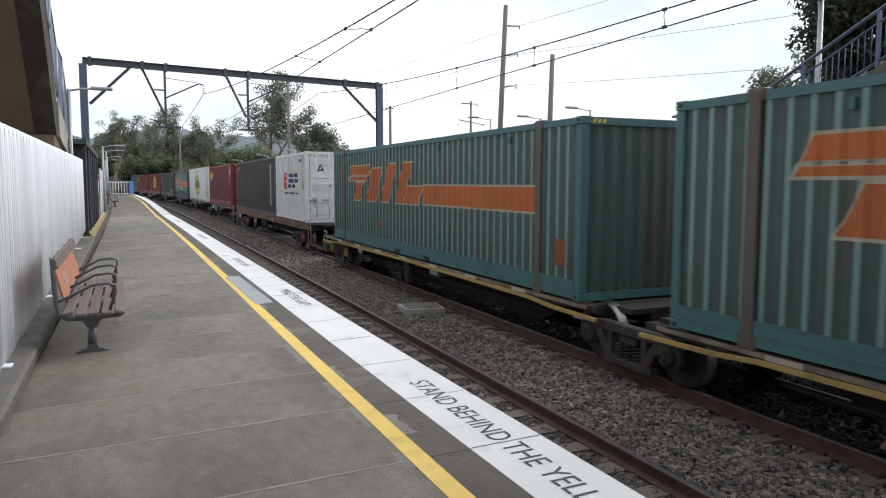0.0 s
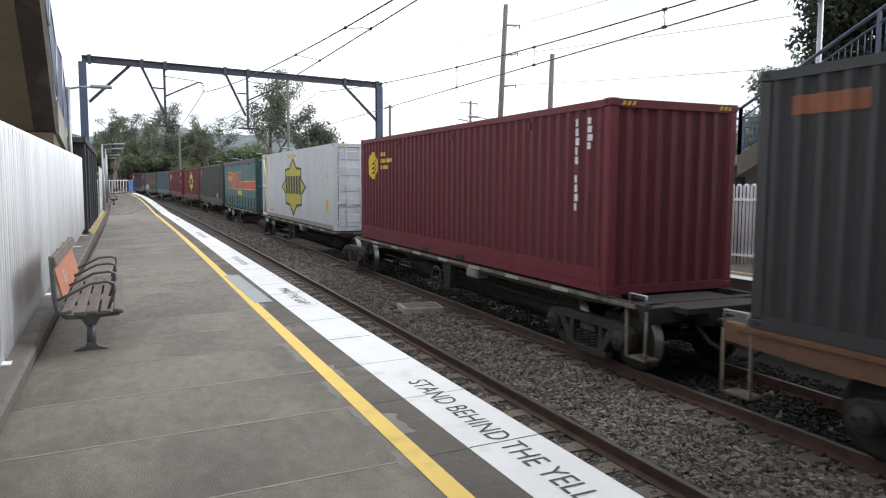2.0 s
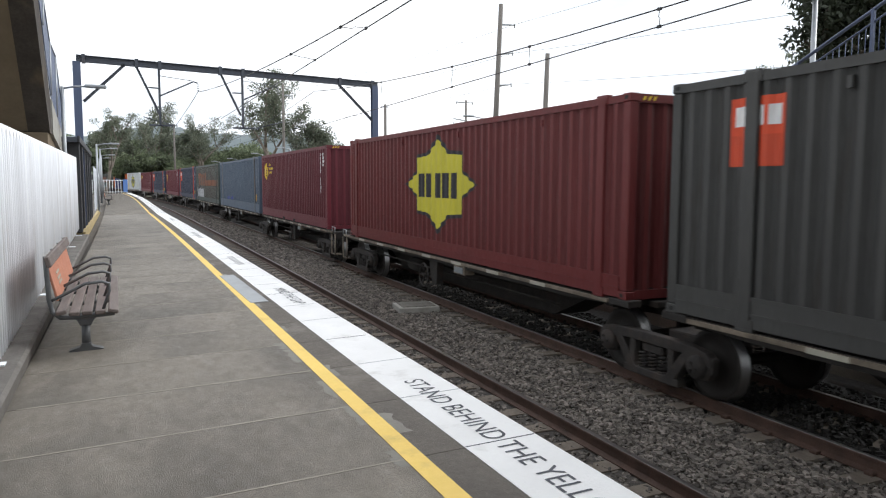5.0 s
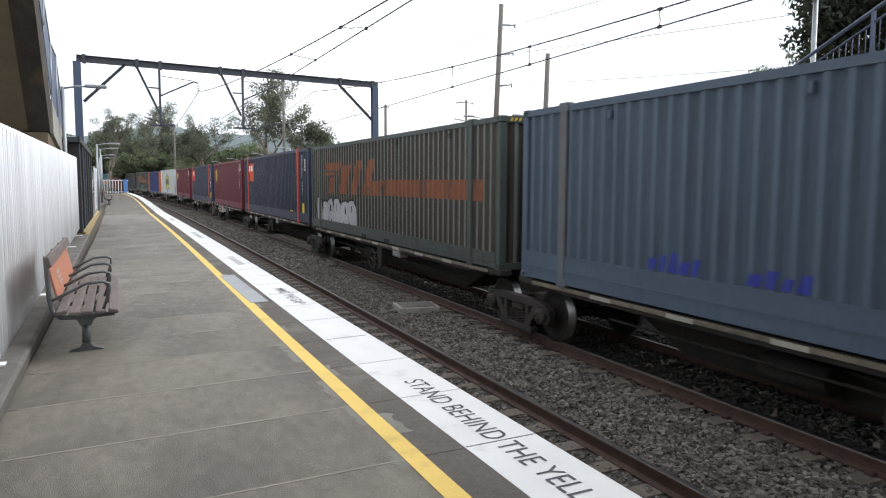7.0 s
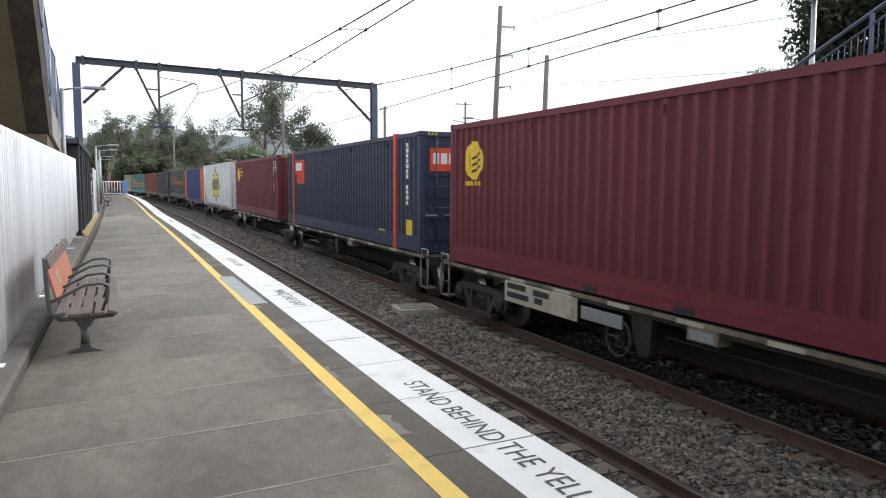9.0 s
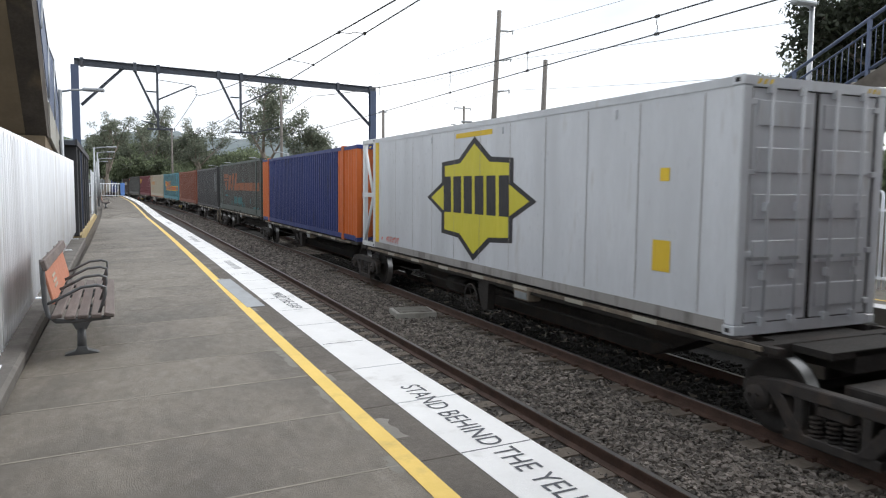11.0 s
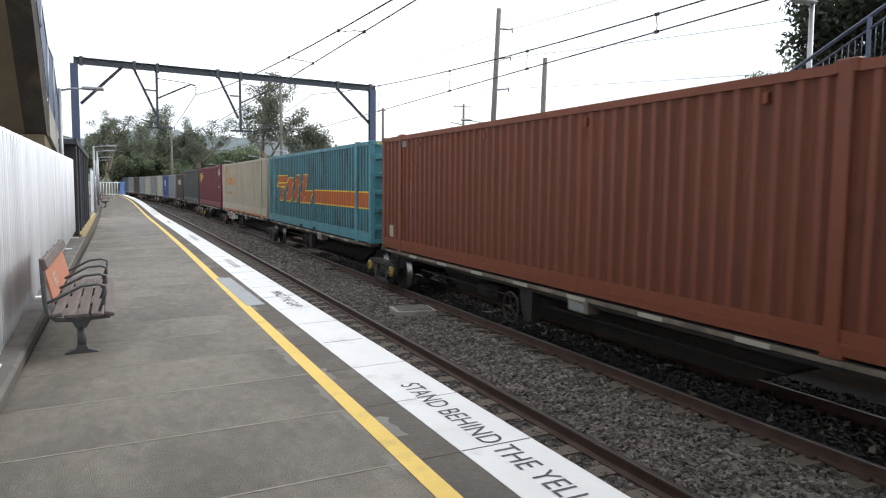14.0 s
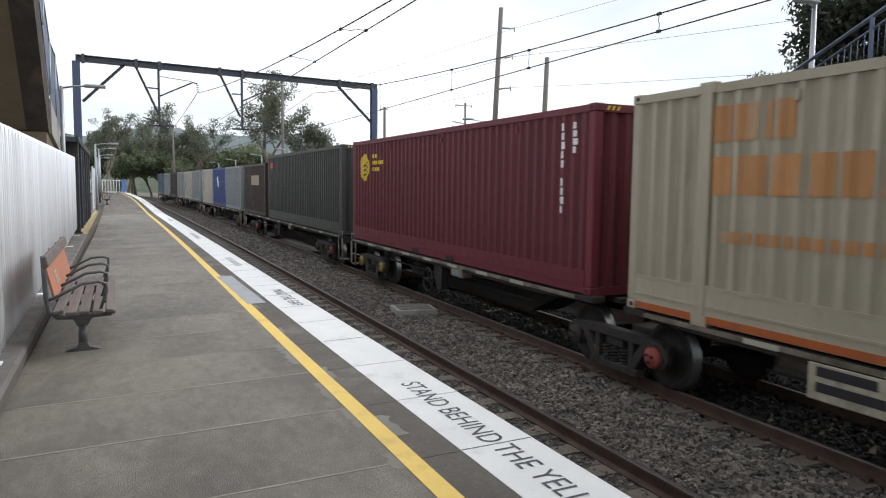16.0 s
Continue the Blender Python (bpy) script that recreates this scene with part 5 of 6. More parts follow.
def station_bench(m, label):
    b = thing("bench", label, "bench", m, group="platform benches")
    slat = None
    for i, x in enumerate((-0.34, -0.225, -0.11, 0.01, 0.13)):
        z = 0.455 + (0.018 if i in (0, 4) else 0) - (0.012 if i == 4 else 0)
        if slat is None:
            bm = bmesh.new()
            box(bm, -0.048, 0.048, -0.05, 2.95, -0.02, 0.02, bev=0.008)
            slat = part("seat_slat", bm, M_SLAT, b)
            slat.matrix_basis = pose(x, 0, z, 0, -8)
        else:
            share("seat_slat", slat, b, pose(x, 0, z, 0, 14 if i == 4 else (-8 if i == 0 else 0)))
    bm = bmesh.new()
    box(bm, -0.03, 0.02, -0.05, 2.95, -0.055, 0.055, bev=0.01)
    part("back_rail", bm, M_SLAT, b, m=pose(-0.43, 0, 0.98, 0, -15))
    bm = bmesh.new()
    box(bm, -0.012, 0.012, 0.1, 2.8, -0.17, 0.17, bev=0.005)
    pn = part("back_panel", bm, M_ORANGE_PANEL, b, "orange sheet back panel", m=pose(-0.41, 0, 0.74, 0, -13))
    for z in (-0.05, 0.0, 0.06):
        bm = bmesh.new()
        box(bm, 0.012, 0.016, 0.6, 1.0, z - 0.014, z + 0.014)
        part("panel_mark", bm, C_CREAM, pn)
    for y in (0.05, 0.98, 1.92, 2.85):
        bm = bmesh.new()
        tube(bm, [(-0.44, y, 0.58), (-0.33, y, 0.63), (-0.12, y, 0.74), (0.03, y, 0.755), (0.1, y, 0.73), (0.1, y, 0.66), (0.03, y, 0.45)], 0.016, 8)
        part("armrest", bm, M_BENCH, b)
        bm = bmesh.new()
        path = [(-0.46, y, 1.03), (-0.455, y, 0.85), (-0.445, y, 0.6), (-0.42, y, 0.47), (-0.35, y, 0.41), (-0.2, y, 0.405), (0.14, y, 0.425)]
        tube(bm, path, 0.024, 8)
        part("seat_bracket", bm, M_BENCH, b)
    for y in (0.33, 2.55):
        bm = bmesh.new()
        prism(bm, [(-0.3, 0.4), (0.02, 0.4), (-0.06, 0.33), (-0.09, 0.27), (-0.19, 0.27), (-0.22, 0.33)], y - 0.03, y + 0.03, "y")
        tube(bm, [(-0.14, y, 0.3), (-0.14, y, 0.03)], 0.042, 12, r2=0.048)
        tube(bm, [(-0.14, y - 0.05, 0.325), (-0.14, y + 0.05, 0.325)], 0.045, 12)
        prism(bm, [(-0.3, 0.0), (0.02, 0.0), (0.02, 0.02), (-0.08, 0.05), (-0.1, 0.09), (-0.18, 0.09), (-0.2, 0.05), (-0.3, 0.02)], y - 0.06, y + 0.06, "y")
        part("leg", bm, M_BENCH, b)
    return b


station_bench(pose(-0.19, 7.95, -0.02), "grey timber-slat bench with orange back panel and armrests")
station_bench(put(61, -0.5, rise(61) - 0.02), "grey timber-slat bench far along the platform")

# painted words
def letters(name, text, s, n, length, high, z):
    cu = bpy.data.curves.new(name, "FONT")
    cu.body, cu.size = text, 1.0
    tmp = new("tmp", cu)
    me = bpy.data.meshes.new_from_object(tmp.evaluated_get(bpy.context.evaluated_depsgraph_get()))
    bpy.data.objects.remove(tmp)
    xs = [v.co.x for v in me.vertices]
    ys = [v.co.y for v in me.vertices]
    w, q = max(xs) - min(xs), max(ys) - min(ys)
    for v in me.vertices:
        v.co = ((v.co.y - min(ys)) / q * high, -(v.co.x - min(xs)) / w * length, 0)
    me.materials.clear()
    me.materials.append(M_LETTER)
    ob = new(name, me)
    x, y, th = plan(s, n)
    ob.matrix_basis = Matrix.Translation((x, y, z)) @ Matrix.Rotation(th, 4, "Z") @ Matrix.Rotation(-math.atan(SLOPE), 4, "Y")
    return ob


# words run towards the camera's end of the platform, their heads to the track
Z_INK = 0.0065
tagged(letters("painted_words", "STAND BEHIND THE YELLOW LINE", 5.53, 2.13, 3.42, 0.165, 2.13 * SLOPE + Z_INK), "dark grey stencilled words on the white edge strip", "lettering", kind="structure")
tagged(letters("painted_words", "MIND THE GAP", 11.45, 2.17, 1.62, 0.16, 2.17 * SLOPE + Z_INK), "faded dark stencilled words on the white strip", "lettering", kind="structure")
for s0, length in ((17.1, 1.9), (26.5, 3.0), (38, 2.2)):
    bm = bmesh.new()
    for k in range(7):
        y = -length * (k + 0.15) / 7
        box(bm, 0.0, 0.14, y - length / 7 * 0.65, y, 0, 0.002)
    x, y, th = plan(s0, 2.16)
    tagged(part("painted_words", bm, material("worn_letter_paint", (0.42, 0.42, 0.43), 0.8), m=Matrix.Translation((x, y, 2.16 * SLOPE + 0.0045)) @ Matrix.Rotation(th, 4, "Z") @ Matrix.Rotation(-math.atan(SLOPE), 4, "Y")),
           "worn grey bars of unreadable writing on the white strip", "lettering", kind="structure")

hatch = bmesh.new()
box(hatch, 1.69, 1.94, 10.25, 13.6, 0.0, 0.006)
for v in hatch.verts:
    v.co.z += v.co.x * SLOPE
M_PALE = material("pale_grey_paint", (0.36, 0.38, 0.4), 0.75, vary=0.08, scale=2, dirt=(0.25, 0.25, 0.25), dirt_amount=0.2)
tagged(part("grey_patch", hatch, M_PALE), "pale grey painted patch beside the yellow line", "patch", kind="structure")

pit = thing("pit_cover", "weathered grey concrete cable pit cover in the ballast", "pit cover", put(14.9, 6.0, -1.1, -8))
bm = bmesh.new()
box(bm, -0.46, 0.46, -0.4, 0.4, -0.1, 0.13, bev=0.015)
part("surround", bm, M_GREYCONC, pit)
M_PIT = material("grimy_pit_concrete", (0.17, 0.16, 0.14), 0.95, vary=0.3, scale=4, dirt=(0.07, 0.06, 0.05), dirt_amount=0.4, dirt_scale=3, bump=0.3)
for y in (-0.17, 0.17):
    bm = bmesh.new()
    box(bm, -0.38, 0.38, y - 0.16, y + 0.16, 0.125, 0.15, bev=0.01)
    part("lid", bm, M_PIT, pit)

# platform end gate
gate = thing("end_gate", "white tubular gate and barrier at the platform end", "gate", put(98, 0.3, rise(98)))
for i in range(13):
    x = -2.1 + i * 0.32
    bm = bmesh.new()
    tube(bm, [(x, 0, 0), (x, 0, 1.7)], 0.03, 6)
    part("gate_bar", bm, M_FENCE, gate)
for z in (0.2, 1.65):
    bm = bmesh.new()
    tube(bm, [(-2.2, 0, z), (1.9, 0, z)], 0.04, 6)
    part("gate_rail", bm, M_FENCE, gate)
bm = bmesh.new()
box(bm, 1.35, 1.85, -0.06, -0.03, 0.2, 1.75, bev=0.01)
part("gate_sign", bm, paint("blue_sign_paint", (0.12, 0.25, 0.6), amount=0.02), gate, "blue and white warning sign")


def platform_lamp(m, high, reach, label="grey steel platform light pole with slim arm"):
    p = thing("lamp_post", label, "lamp post", m, group="platform lamp posts")
    bm = bmesh.new()
    tube(bm, [(0, 0, 0), (0, 0, high)], 0.07, 10, r2=0.05)
    box(bm, -0.15, 0.15, -0.15, 0.15, 0, 0.02)
    part("pole", bm, M_GALV, p)
    bm = bmesh.new()
    tube(bm, [(0, 0, high - 0.06), (reach * 0.5, 0, high + 0.02), (reach, 0, high + 0.04)], 0.028, 8)
    part("arm", bm, M_GALV, p)
    bm = bmesh.new()
    box(bm, reach - 0.1, reach + 0.5, -0.1, 0.1, high + 0.0, high + 0.1, bev=0.03)
    part("lamp_head", bm, M_GALV, p)
    return p


platform_lamp(pose(-1.33, 24.3, 0.0), 4.62, 0.7)
for s, hi in ((47.5, 4.1), (62, 4.3), (78, 4.2), (92, 4.2)):
    platform_lamp(put(s, -1.12, rise(s) + 0.1), hi - 0.1, 0.75)

# dark station building
hut = thing("station_building", "dark grey clad low station building with flat roof", "building", pose(0, 0, 0))
bm = bmesh.new()
box(bm, -4.2, -1.42, 25.6, 37.5, 0.15, 3.05)
part("wall", bm, M_DARKWALL, hut)
for i in range(6):
    y = 25.8 + i * 2.3
    bm = bmesh.new()
    box(bm, -1.42, -0.985, y - 0.12, y + 0.12, 0.18, 3.05, bev=0.02)
    part("column", bm, M_DARKWALL, hut)
bm = bmesh.new()
prism(bm, [(25.2, 3.05), (38, 3.05), (38, 3.3), (25.2, 3.2)], -4.5, -1.02)
part("roof", bm, M_GANTRY, hut)
bm = bmesh.new()
box(bm, -1.02, -0.95, 25.2, 38, 3.04, 3.24, bev=0.01)
part("gutter", bm, M_DARKWALL, hut)

# footbridge stair beside the platform: it climbs back over the camera's left
stair = thing("footbridge_stair", "stained concrete footbridge stair with blue steel balustrade", "stair", pose(0, 0, 0))
bm = bmesh.new()
prism(bm, [(21.5, 3.07), (18.47, 5.83), (10, 13.5), (10, 14.2), (20.3, 5.6), (22.5, 3.6), (22.5, 3.07)], -2.0, -1.5)
part("edge_beam", bm, M_STAINED, stair)
bm = bmesh.new()
prism(bm, [(21.45, 3.1), (18.4, 5.88), (10, 13.6), (10, 14.2), (20.3, 5.6), (22.5, 3.6), (22.5, 3.1)], -5.5, -2.0)
part("soffit_slab", bm, M_TANCONC, stair)
bm = bmesh.new()
box(bm, -5.4, -1.55, 21.4, 26.0, 2.45, 3.07)
part("landing_beam", bm, M_TANCONC, stair)
bm = bmesh.new()
box(bm, -5.2, -2.3, 22.0, 25.5, -0.1, 2.45)
part("pier", bm, M_TANCONC, stair)
bm = bmesh.new()
prism(bm, [(22.0, 3.07), (26.6, 2.55), (26.6, 3.2), (22.4, 3.9), (22.0, 4.0)], -1.56, -1.46)
part("stringer", bm, M_GREYCONC, stair)
top = [(14.0, 12.0), (20.76, 6.38), (22.3, 5.55), (24.3, 5.5), (26.9, 3.8)]
low = [(14.0, 10.9), (20.3, 5.6), (22.0, 4.1), (24.0, 3.7), (26.5, 3.2)]
for k, (a, b, c, d) in enumerate(zip(top, top[1:], low, low[1:])):
    bm = bmesh.new()
    prism(bm, [(c[0], c[1]), (d[0], d[1]), (b[0], b[1]), (a[0], a[1])], -1.5, -1.48)
    part("balustrade_mesh", bm, M_BLUE_STEEL, stair)
    bm = bmesh.new()
    tube(bm, [(-1.49, *a), (-1.49, *b)], 0.035, 8)
    part("handrail", bm, M_GANTRY, stair)
    bm = bmesh.new()
    tube(bm, [(-1.47, *c), (-1.47, *a)], 0.03, 6)
    part("baluster_post", bm, M_GALV, stair)

# lighter repair patches along the yellow line
prng = random.Random(4)
M_REPAIR = material("pale_repair_mortar", (0.24, 0.23, 0.205), 0.9, vary=0.15, scale=3, bump=0.2)
for i in range(22):
    s = 2.6 + i * 0.62 + prng.uniform(-0.2, 0.2)
    long, wide = prng.uniform(0.25, 0.6), prng.uniform(0.05, 0.12)
    bm = bmesh.new()
    left = i % 3 != 0
    n0 = N_YELLOW - wide if left else N_YELLOW + 0.135
    pts = []
    for k in range(9):
        y = -long / 2 + long * k / 8
        pts.append(((n0 + prng.uniform(0, wide * 0.5)) if left else (n0 + wide * prng.uniform(0.4, 1.0)), y))
    edge_n = N_YELLOW - 0.004 if left else N_YELLOW + 0.134
    lo = [bm.verts.new((a, b, a * SLOPE + 0.0022)) for a, b in pts]
    hi = [bm.verts.new((edge_n, b, edge_n * SLOPE + 0.0022)) for a, b in pts]
    for k in range(8):
        bm.faces.new((lo[k], hi[k], hi[k + 1], lo[k + 1]))
    bmesh.ops.recalc_face_normals(bm, faces=bm.faces)
    tagged(part("repair_patch", bm, M_REPAIR, m=put(s, 0)), "pale mortar repair beside the yellow line", "patch", kind="structure")
# joints across the painted strip
for i in range(40):
    s = 3.96 + 1.155 * (i - 3)
    bm = bmesh.new()
    k = prng.uniform(0.0, 0.03)
    box(bm, N_WHITE + k, N_EDGE - k * 2, -0.006, 0.006, 0.0, 0.0012)
    for v in bm.verts:
        v.co.z += v.co.x * SLOPE + 0.0042
    tagged(part("trim_joint", bm, M_LETTER if i % 3 == 0 else M_PALE, m=put(s, 0)), "dark open joint across the white strip", "joint", kind="structure")
M_JOINT = material("sandy_joint", (0.31, 0.285, 0.24), 0.85, vary=0.3, scale=2)
for i in range(84):
    s = 3.96 + 1.155 * (i - 6)
    bm = bmesh.new()
    box(bm, -0.78, N_YELLOW - 0.01, -0.01 - 0.004 * (i % 3), 0.01, 0.0, 0.001)
    for v in bm.verts:
        v.co.z += v.co.x * SLOPE + 0.0012
    tagged(part("trim_joint", bm, M_JOINT, m=put(s, 0, rise(s))), "pale sand-filled joint between platform slabs", "joint", kind="structure")

# ---- overhead line ----
def i_bar(bm, a, b, wide, deep, web=0.012, flange=0.018):
    """An I-section between two places."""
    a, b = Vector(a), Vector(b)
    d = b - a
    m = Matrix.Translation(a) @ d.to_track_quat("Y", "Z").to_matrix().to_4x4()
    long = d.length
    box(bm, -wide / 2, wide / 2, 0, long, deep / 2 - flange, deep / 2, m)
    box(bm, -wide / 2, wide / 2, 0, long, -deep / 2, -deep / 2 + flange, m)
    box(bm, -web / 2, web / 2, 0, long, -deep / 2 + flange, deep / 2 - flange, m)


gantry = thing("gantry", "dark steel portal gantry carrying the overhead wires", "gantry", pose(0, 30, 0))
for x, z in ((-1.14, 6.24), (10.4, 6.0)):
    bm = bmesh.new()
    i_bar(bm, (x, 0, -1.1), (x, 0, z), 0.26, 0.26)
    part("post", bm, M_BLUE_STEEL, gantry)
    bm = bmesh.new()
    box(bm, x - 0.3, x + 0.3, -0.3, 0.3, -1.2, -1.05)
    part("post_base", bm, M_GREYCONC, gantry)
bm = bmesh.new()
i_bar(bm, (-1.15, 0, 6.36), (10.55, 0, 6.07), 0.2, 0.24)
part("beam", bm, M_GANTRY, gantry)
for x in (-0.9, 0.9, 1.72, 3.95, 4.83, 8.85, 10.3):
    bm = bmesh.new()
    z = 6.36 - 0.0248 * (x + 1.15)
    box(bm, x - 0.06, x + 0.06, -0.11, 0.11, z - 0.16, z + 0.16)
    part("gusset", bm, M_GANTRY, gantry)
for a, b, r in (((-0.95, 4.79), (0.5, 6.25), 0.05), ((0.86, 6.25), (1.66, 4.45), 0.04), ((1.27, 5.44), (1.7, 5.42), 0.025), ((8.81, 5.98), (10.32, 4.51), 0.05), ((3.93, 6.2), (4.72, 4.51), 0.04), ((4.4, 5.4), (4.8, 5.4), 0.025)):
    bm = bmesh.new()
    i_bar(bm, (a[0], 0, a[1]), (b[0], 0, b[1]), r * 1.6, r * 2)
    part("strut", bm, M_GANTRY, gantry)
for x in (1.68, 4.8):
    bm = bmesh.new()
    i_bar(bm, (x, 0, 6.2), (x, 0, 3.98), 0.08, 0.1)
    part("drop_post", bm, M_GANTRY, gantry)
    bm = bmesh.new()
    box(bm, x - 0.4, x + 0.42, -0.05, 0.05, 3.98, 4.05, bev=0.01)
    for q in (0.42, 0.5, 0.58):
        tube(bm, [(x + q, 0, 4.01), (x + q + 0.03, 0, 4.01)], 0.07, 10)
    part("insulator_bar", bm, M_GANTRY, gantry)
    bm = bmesh.new()
    tube(bm, [(x, 0, 5.13), (x + 1.25, 0, 5.75), (x + 1.42, 0, 5.7)], 0.028, 8)
    tube(bm, [(x, 0, 5.9), (x + 1.2, 0, 5.78)], 0.012, 6)
    part("cantilever", bm, M_GANTRY, gantry)
    for k in range(4):
        bm = bmesh.new()
        z = 5.64 - k * 0.07
        lathe(bm, [(-0.012, 0.0), (-0.012, 0.03), (0.0, 0.055), (0.012, 0.03), (0.012, 0.0)], 0, 12)
        part("insulator", bm, M_GALV, gantry, m=pose(x + 1.42, 0, z, 0, 90))
    bm = bmesh.new()
    tube(bm, [(x + 0.5, 0, 4.02), (x - 0.6 if x < 3 else x + 1.6, 0.0, 4.32)], 0.02, 6)
    part("registration_arm", bm, M_GANTRY, gantry)

M_WIRE = material("copper_wire", (0.06, 0.06, 0.062), 0.6, metal=0.5, vary=0.1, bump=0)


def wire(name, label, pts, r, group):
    cu = bmesh.new()
    tube(cu, pts, r, 5)
    return tagged(part(name, cu, M_WIRE), label, "wire", group)


def sag(a, b, drop, n=14):
    a, b = Vector(a), Vector(b)
    return [a.lerp(b, i / n) - Vector((0, 0, drop * 4 * (i / n) * (1 - i / n))) for i in range(n + 1)]


# each span: the catenary on the supports, the contact wire below it, and droppers
SPANS = (((-20, 30), (4.14, 3.14), (3.95, 3.95), 5.37, 4.36, 1.115, (11.8, 15.2, 20.5)),
         ((-20, 30), (7.68, 7.68), (7.68, 7.68), 5.64, 4.15, 1.255, (8.85, 12.65, 16.3, 21.5)),
         ((30, 76), (3.14, 2.7), (3.95, 2.9), 5.44, 4.45, 0.8, (38, 46, 54, 62, 70)),
         ((30, 76), (7.68, 6.0), (7.68, 6.4), 5.6, 4.3, 1.0, (38, 46, 54, 62, 70)),
         ((76, 120), (2.7, 1.5), (2.9, 1.2), 5.5, 4.5, 0.8, (85, 95, 105)),
         ((76, 120), (6.0, 4.6), (6.4, 4.9), 5.6, 4.5, 0.8, (85, 95, 105)))
for (y0, y1), (xm0, xm1), (xc0, xc1), zm, zc, drop, marks in SPANS:
    m_pts = sag((xm0, y0, zm), (xm1, y1, zm), drop, 24)
    wire("catenary_wire", "dark overhead catenary wire above the track", m_pts, 0.012, "overhead wires")
    wire("contact_wire", "dark overhead contact wire above the track", [(xc0, y0, zc), (xc1, y1, zc)], 0.011, "overhead wires")
    for y in marks:
        t = (y - y0) / (y1 - y0)
        zt = zm - drop * 4 * t * (1 - t)
        d = thing("dropper", "thin wire dropper with clamps", "dropper", group="overhead droppers")
        a, b = Vector((xm0 + (xm1 - xm0) * t, y, zt)), Vector((xc0 + (xc1 - xc0) * t, y, zc))
        bm = bmesh.new()
        kink = Vector((0.04, 0.06, 0))
        tube(bm, [a, a.lerp(b, 0.4) + kink, a.lerp(b, 0.6) - kink, b], 0.006, 5)
        part("dropper_wire", bm, M_WIRE, d)
        for p in (a, b):
            bm = bmesh.new()
            box(bm, p.x - 0.016, p.x + 0.016, p.y - 0.04, p.y + 0.04, p.z - 0.022, p.z + 0.022)
            part("clamp", bm, M_WIRE, d)

# ---- poles beyond the far platform ----
M_POLE = material("weathered_pole", (0.17, 0.155, 0.14), 0.85, vary=0.2, scale=2, stretch=(6, 6, 0.4), bump=0.2)
ZG = -1.1


def pole(x, y, top, r, arms=(), lean=(0, 0), name="power_pole", label="tall weathered grey power pole with short arms", mat=None):
    p = thing(name, label, "pole", pose(x, y, ZG), group="poles beyond the line")
    bm = bmesh.new()
    tube(bm, [(0, 0, 0), (lean[0] * 0.5, 0, (top - ZG) / 2), (lean[0], 0, top - ZG)], r * 1.25, 10, r2=r * 0.85)
    part("pole", bm, mat or M_POLE, p)
    for z, x0, x1, up in arms:
        bm = bmesh.new()
        t = (z - ZG) / (top - ZG)
        tube(bm, [(lean[0] * t + x0, 0, z - ZG), (lean[0] * t + x1, 0, z - ZG + up)], 0.07, 6)
        part("cross_arm", bm, M_GALV, p)
        for q in (x0, x1):
            if abs(q) > 0.3:
                bm = bmesh.new()
                tube(bm, [(lean[0] * t + q, 0, z - ZG + up - 0.25), (lean[0] * t + q, 0, z - ZG + up + 0.1)], 0.05, 6)
                part("insulator", bm, M_GALV, p)
    return p


pole(27.0, 50, 15.75, 0.2, ((14.2, 0, 1.3, 0.1), (11.9, 0, 1.25, 0.25), (9.5, 0, 1.25, 0.2)), lean=(0.75, 0))
pole(25.3, 40, 10.2, 0.17, lean=(0.35, 0), name="mast", label="plain grey steel mast beyond the line")
pole(21.8, 60, 8.8, 0.13, ((8.6, -0.25, 0.3, 0),), name="mast", label="slim grey mast with small cap")
pole(39.6, 80, 12.2, 0.15, ((11.9, -1.3, 0.9, 0.0), (9.9, -1.7, 1.8, -0.5)))
pole(15.0, 70, 11.5, 0.13, ((10.3, 0, 0.9, 0.05),), name="mast", label="slim grey catenary mast with bracket")
pole(8.5, 118, 11.0, 0.14, ((9.6, 0, 1.4, 0.3),), name="mast", label="slim grey catenary mast with bracket")
for a, b, drop in (((28.9, 50, 14.3), (36.0, -6, 14.4), 0.3), ((28.8, 50, 12.1), (46.6, -6, 11.5), 0.5), ((28.7, 50, 9.7), (39.9, -6, 6.9), 0.5),
                   ((28.9, 50, 14.3), (20, 125, 16.0), 0.8), ((28.8, 50, 12.1), (20, 125, 13.8), 0.8), ((28.7, 50, 9.7), (20, 125, 11.6), 0.8)):
    wire("power_line", "thin power line in the sky", sag(a, b, drop), 0.012, "power lines")

# ---- far platform ----
strip("platform", "far concrete platform with white edge", "platform", [(10.15, -1.3), (16.5, -1.3), (16.5, -0.06), (10.15, 0.05)], -25, 100, 2, M_CONCRETE)
strip("trim_white_edge", "white painted edge of the far platform", "line", [(10.14, 0.05), (10.55, 0.043), (10.55, 0.047), (10.14, 0.055)], -25, 100, 2, M_WHITE_LINE)
strip("trim_yellow_line", "yellow line along the far platform", "line", [(10.95, 0.037), (11.05, 0.035), (11.05, 0.039), (10.95, 0.041)], -25, 100, 2, M_YELLOW_LINE)
loop_fence("loop_fence", "white tubular hoop-top fence along the far platform", (12.3, -4, 0), (12.5, 40, 0), 0.01, (1.74, 1.74), 0.2, group="platform fences")
bm = bmesh.new()
box(bm, 15.0, 15.2, -12, 60, -0.1, 1.5)
tagged(part("wall_boundary", bm, M_GREYCONC), "low grey concrete boundary wall behind the far platform", "wall", kind="structure")
for s in (58.5, 70, 84, 95):
    p = platform_lamp(put(s, 12.9, -0.05), 4.75, -1.0, "white-grey platform light pole of the far platform")
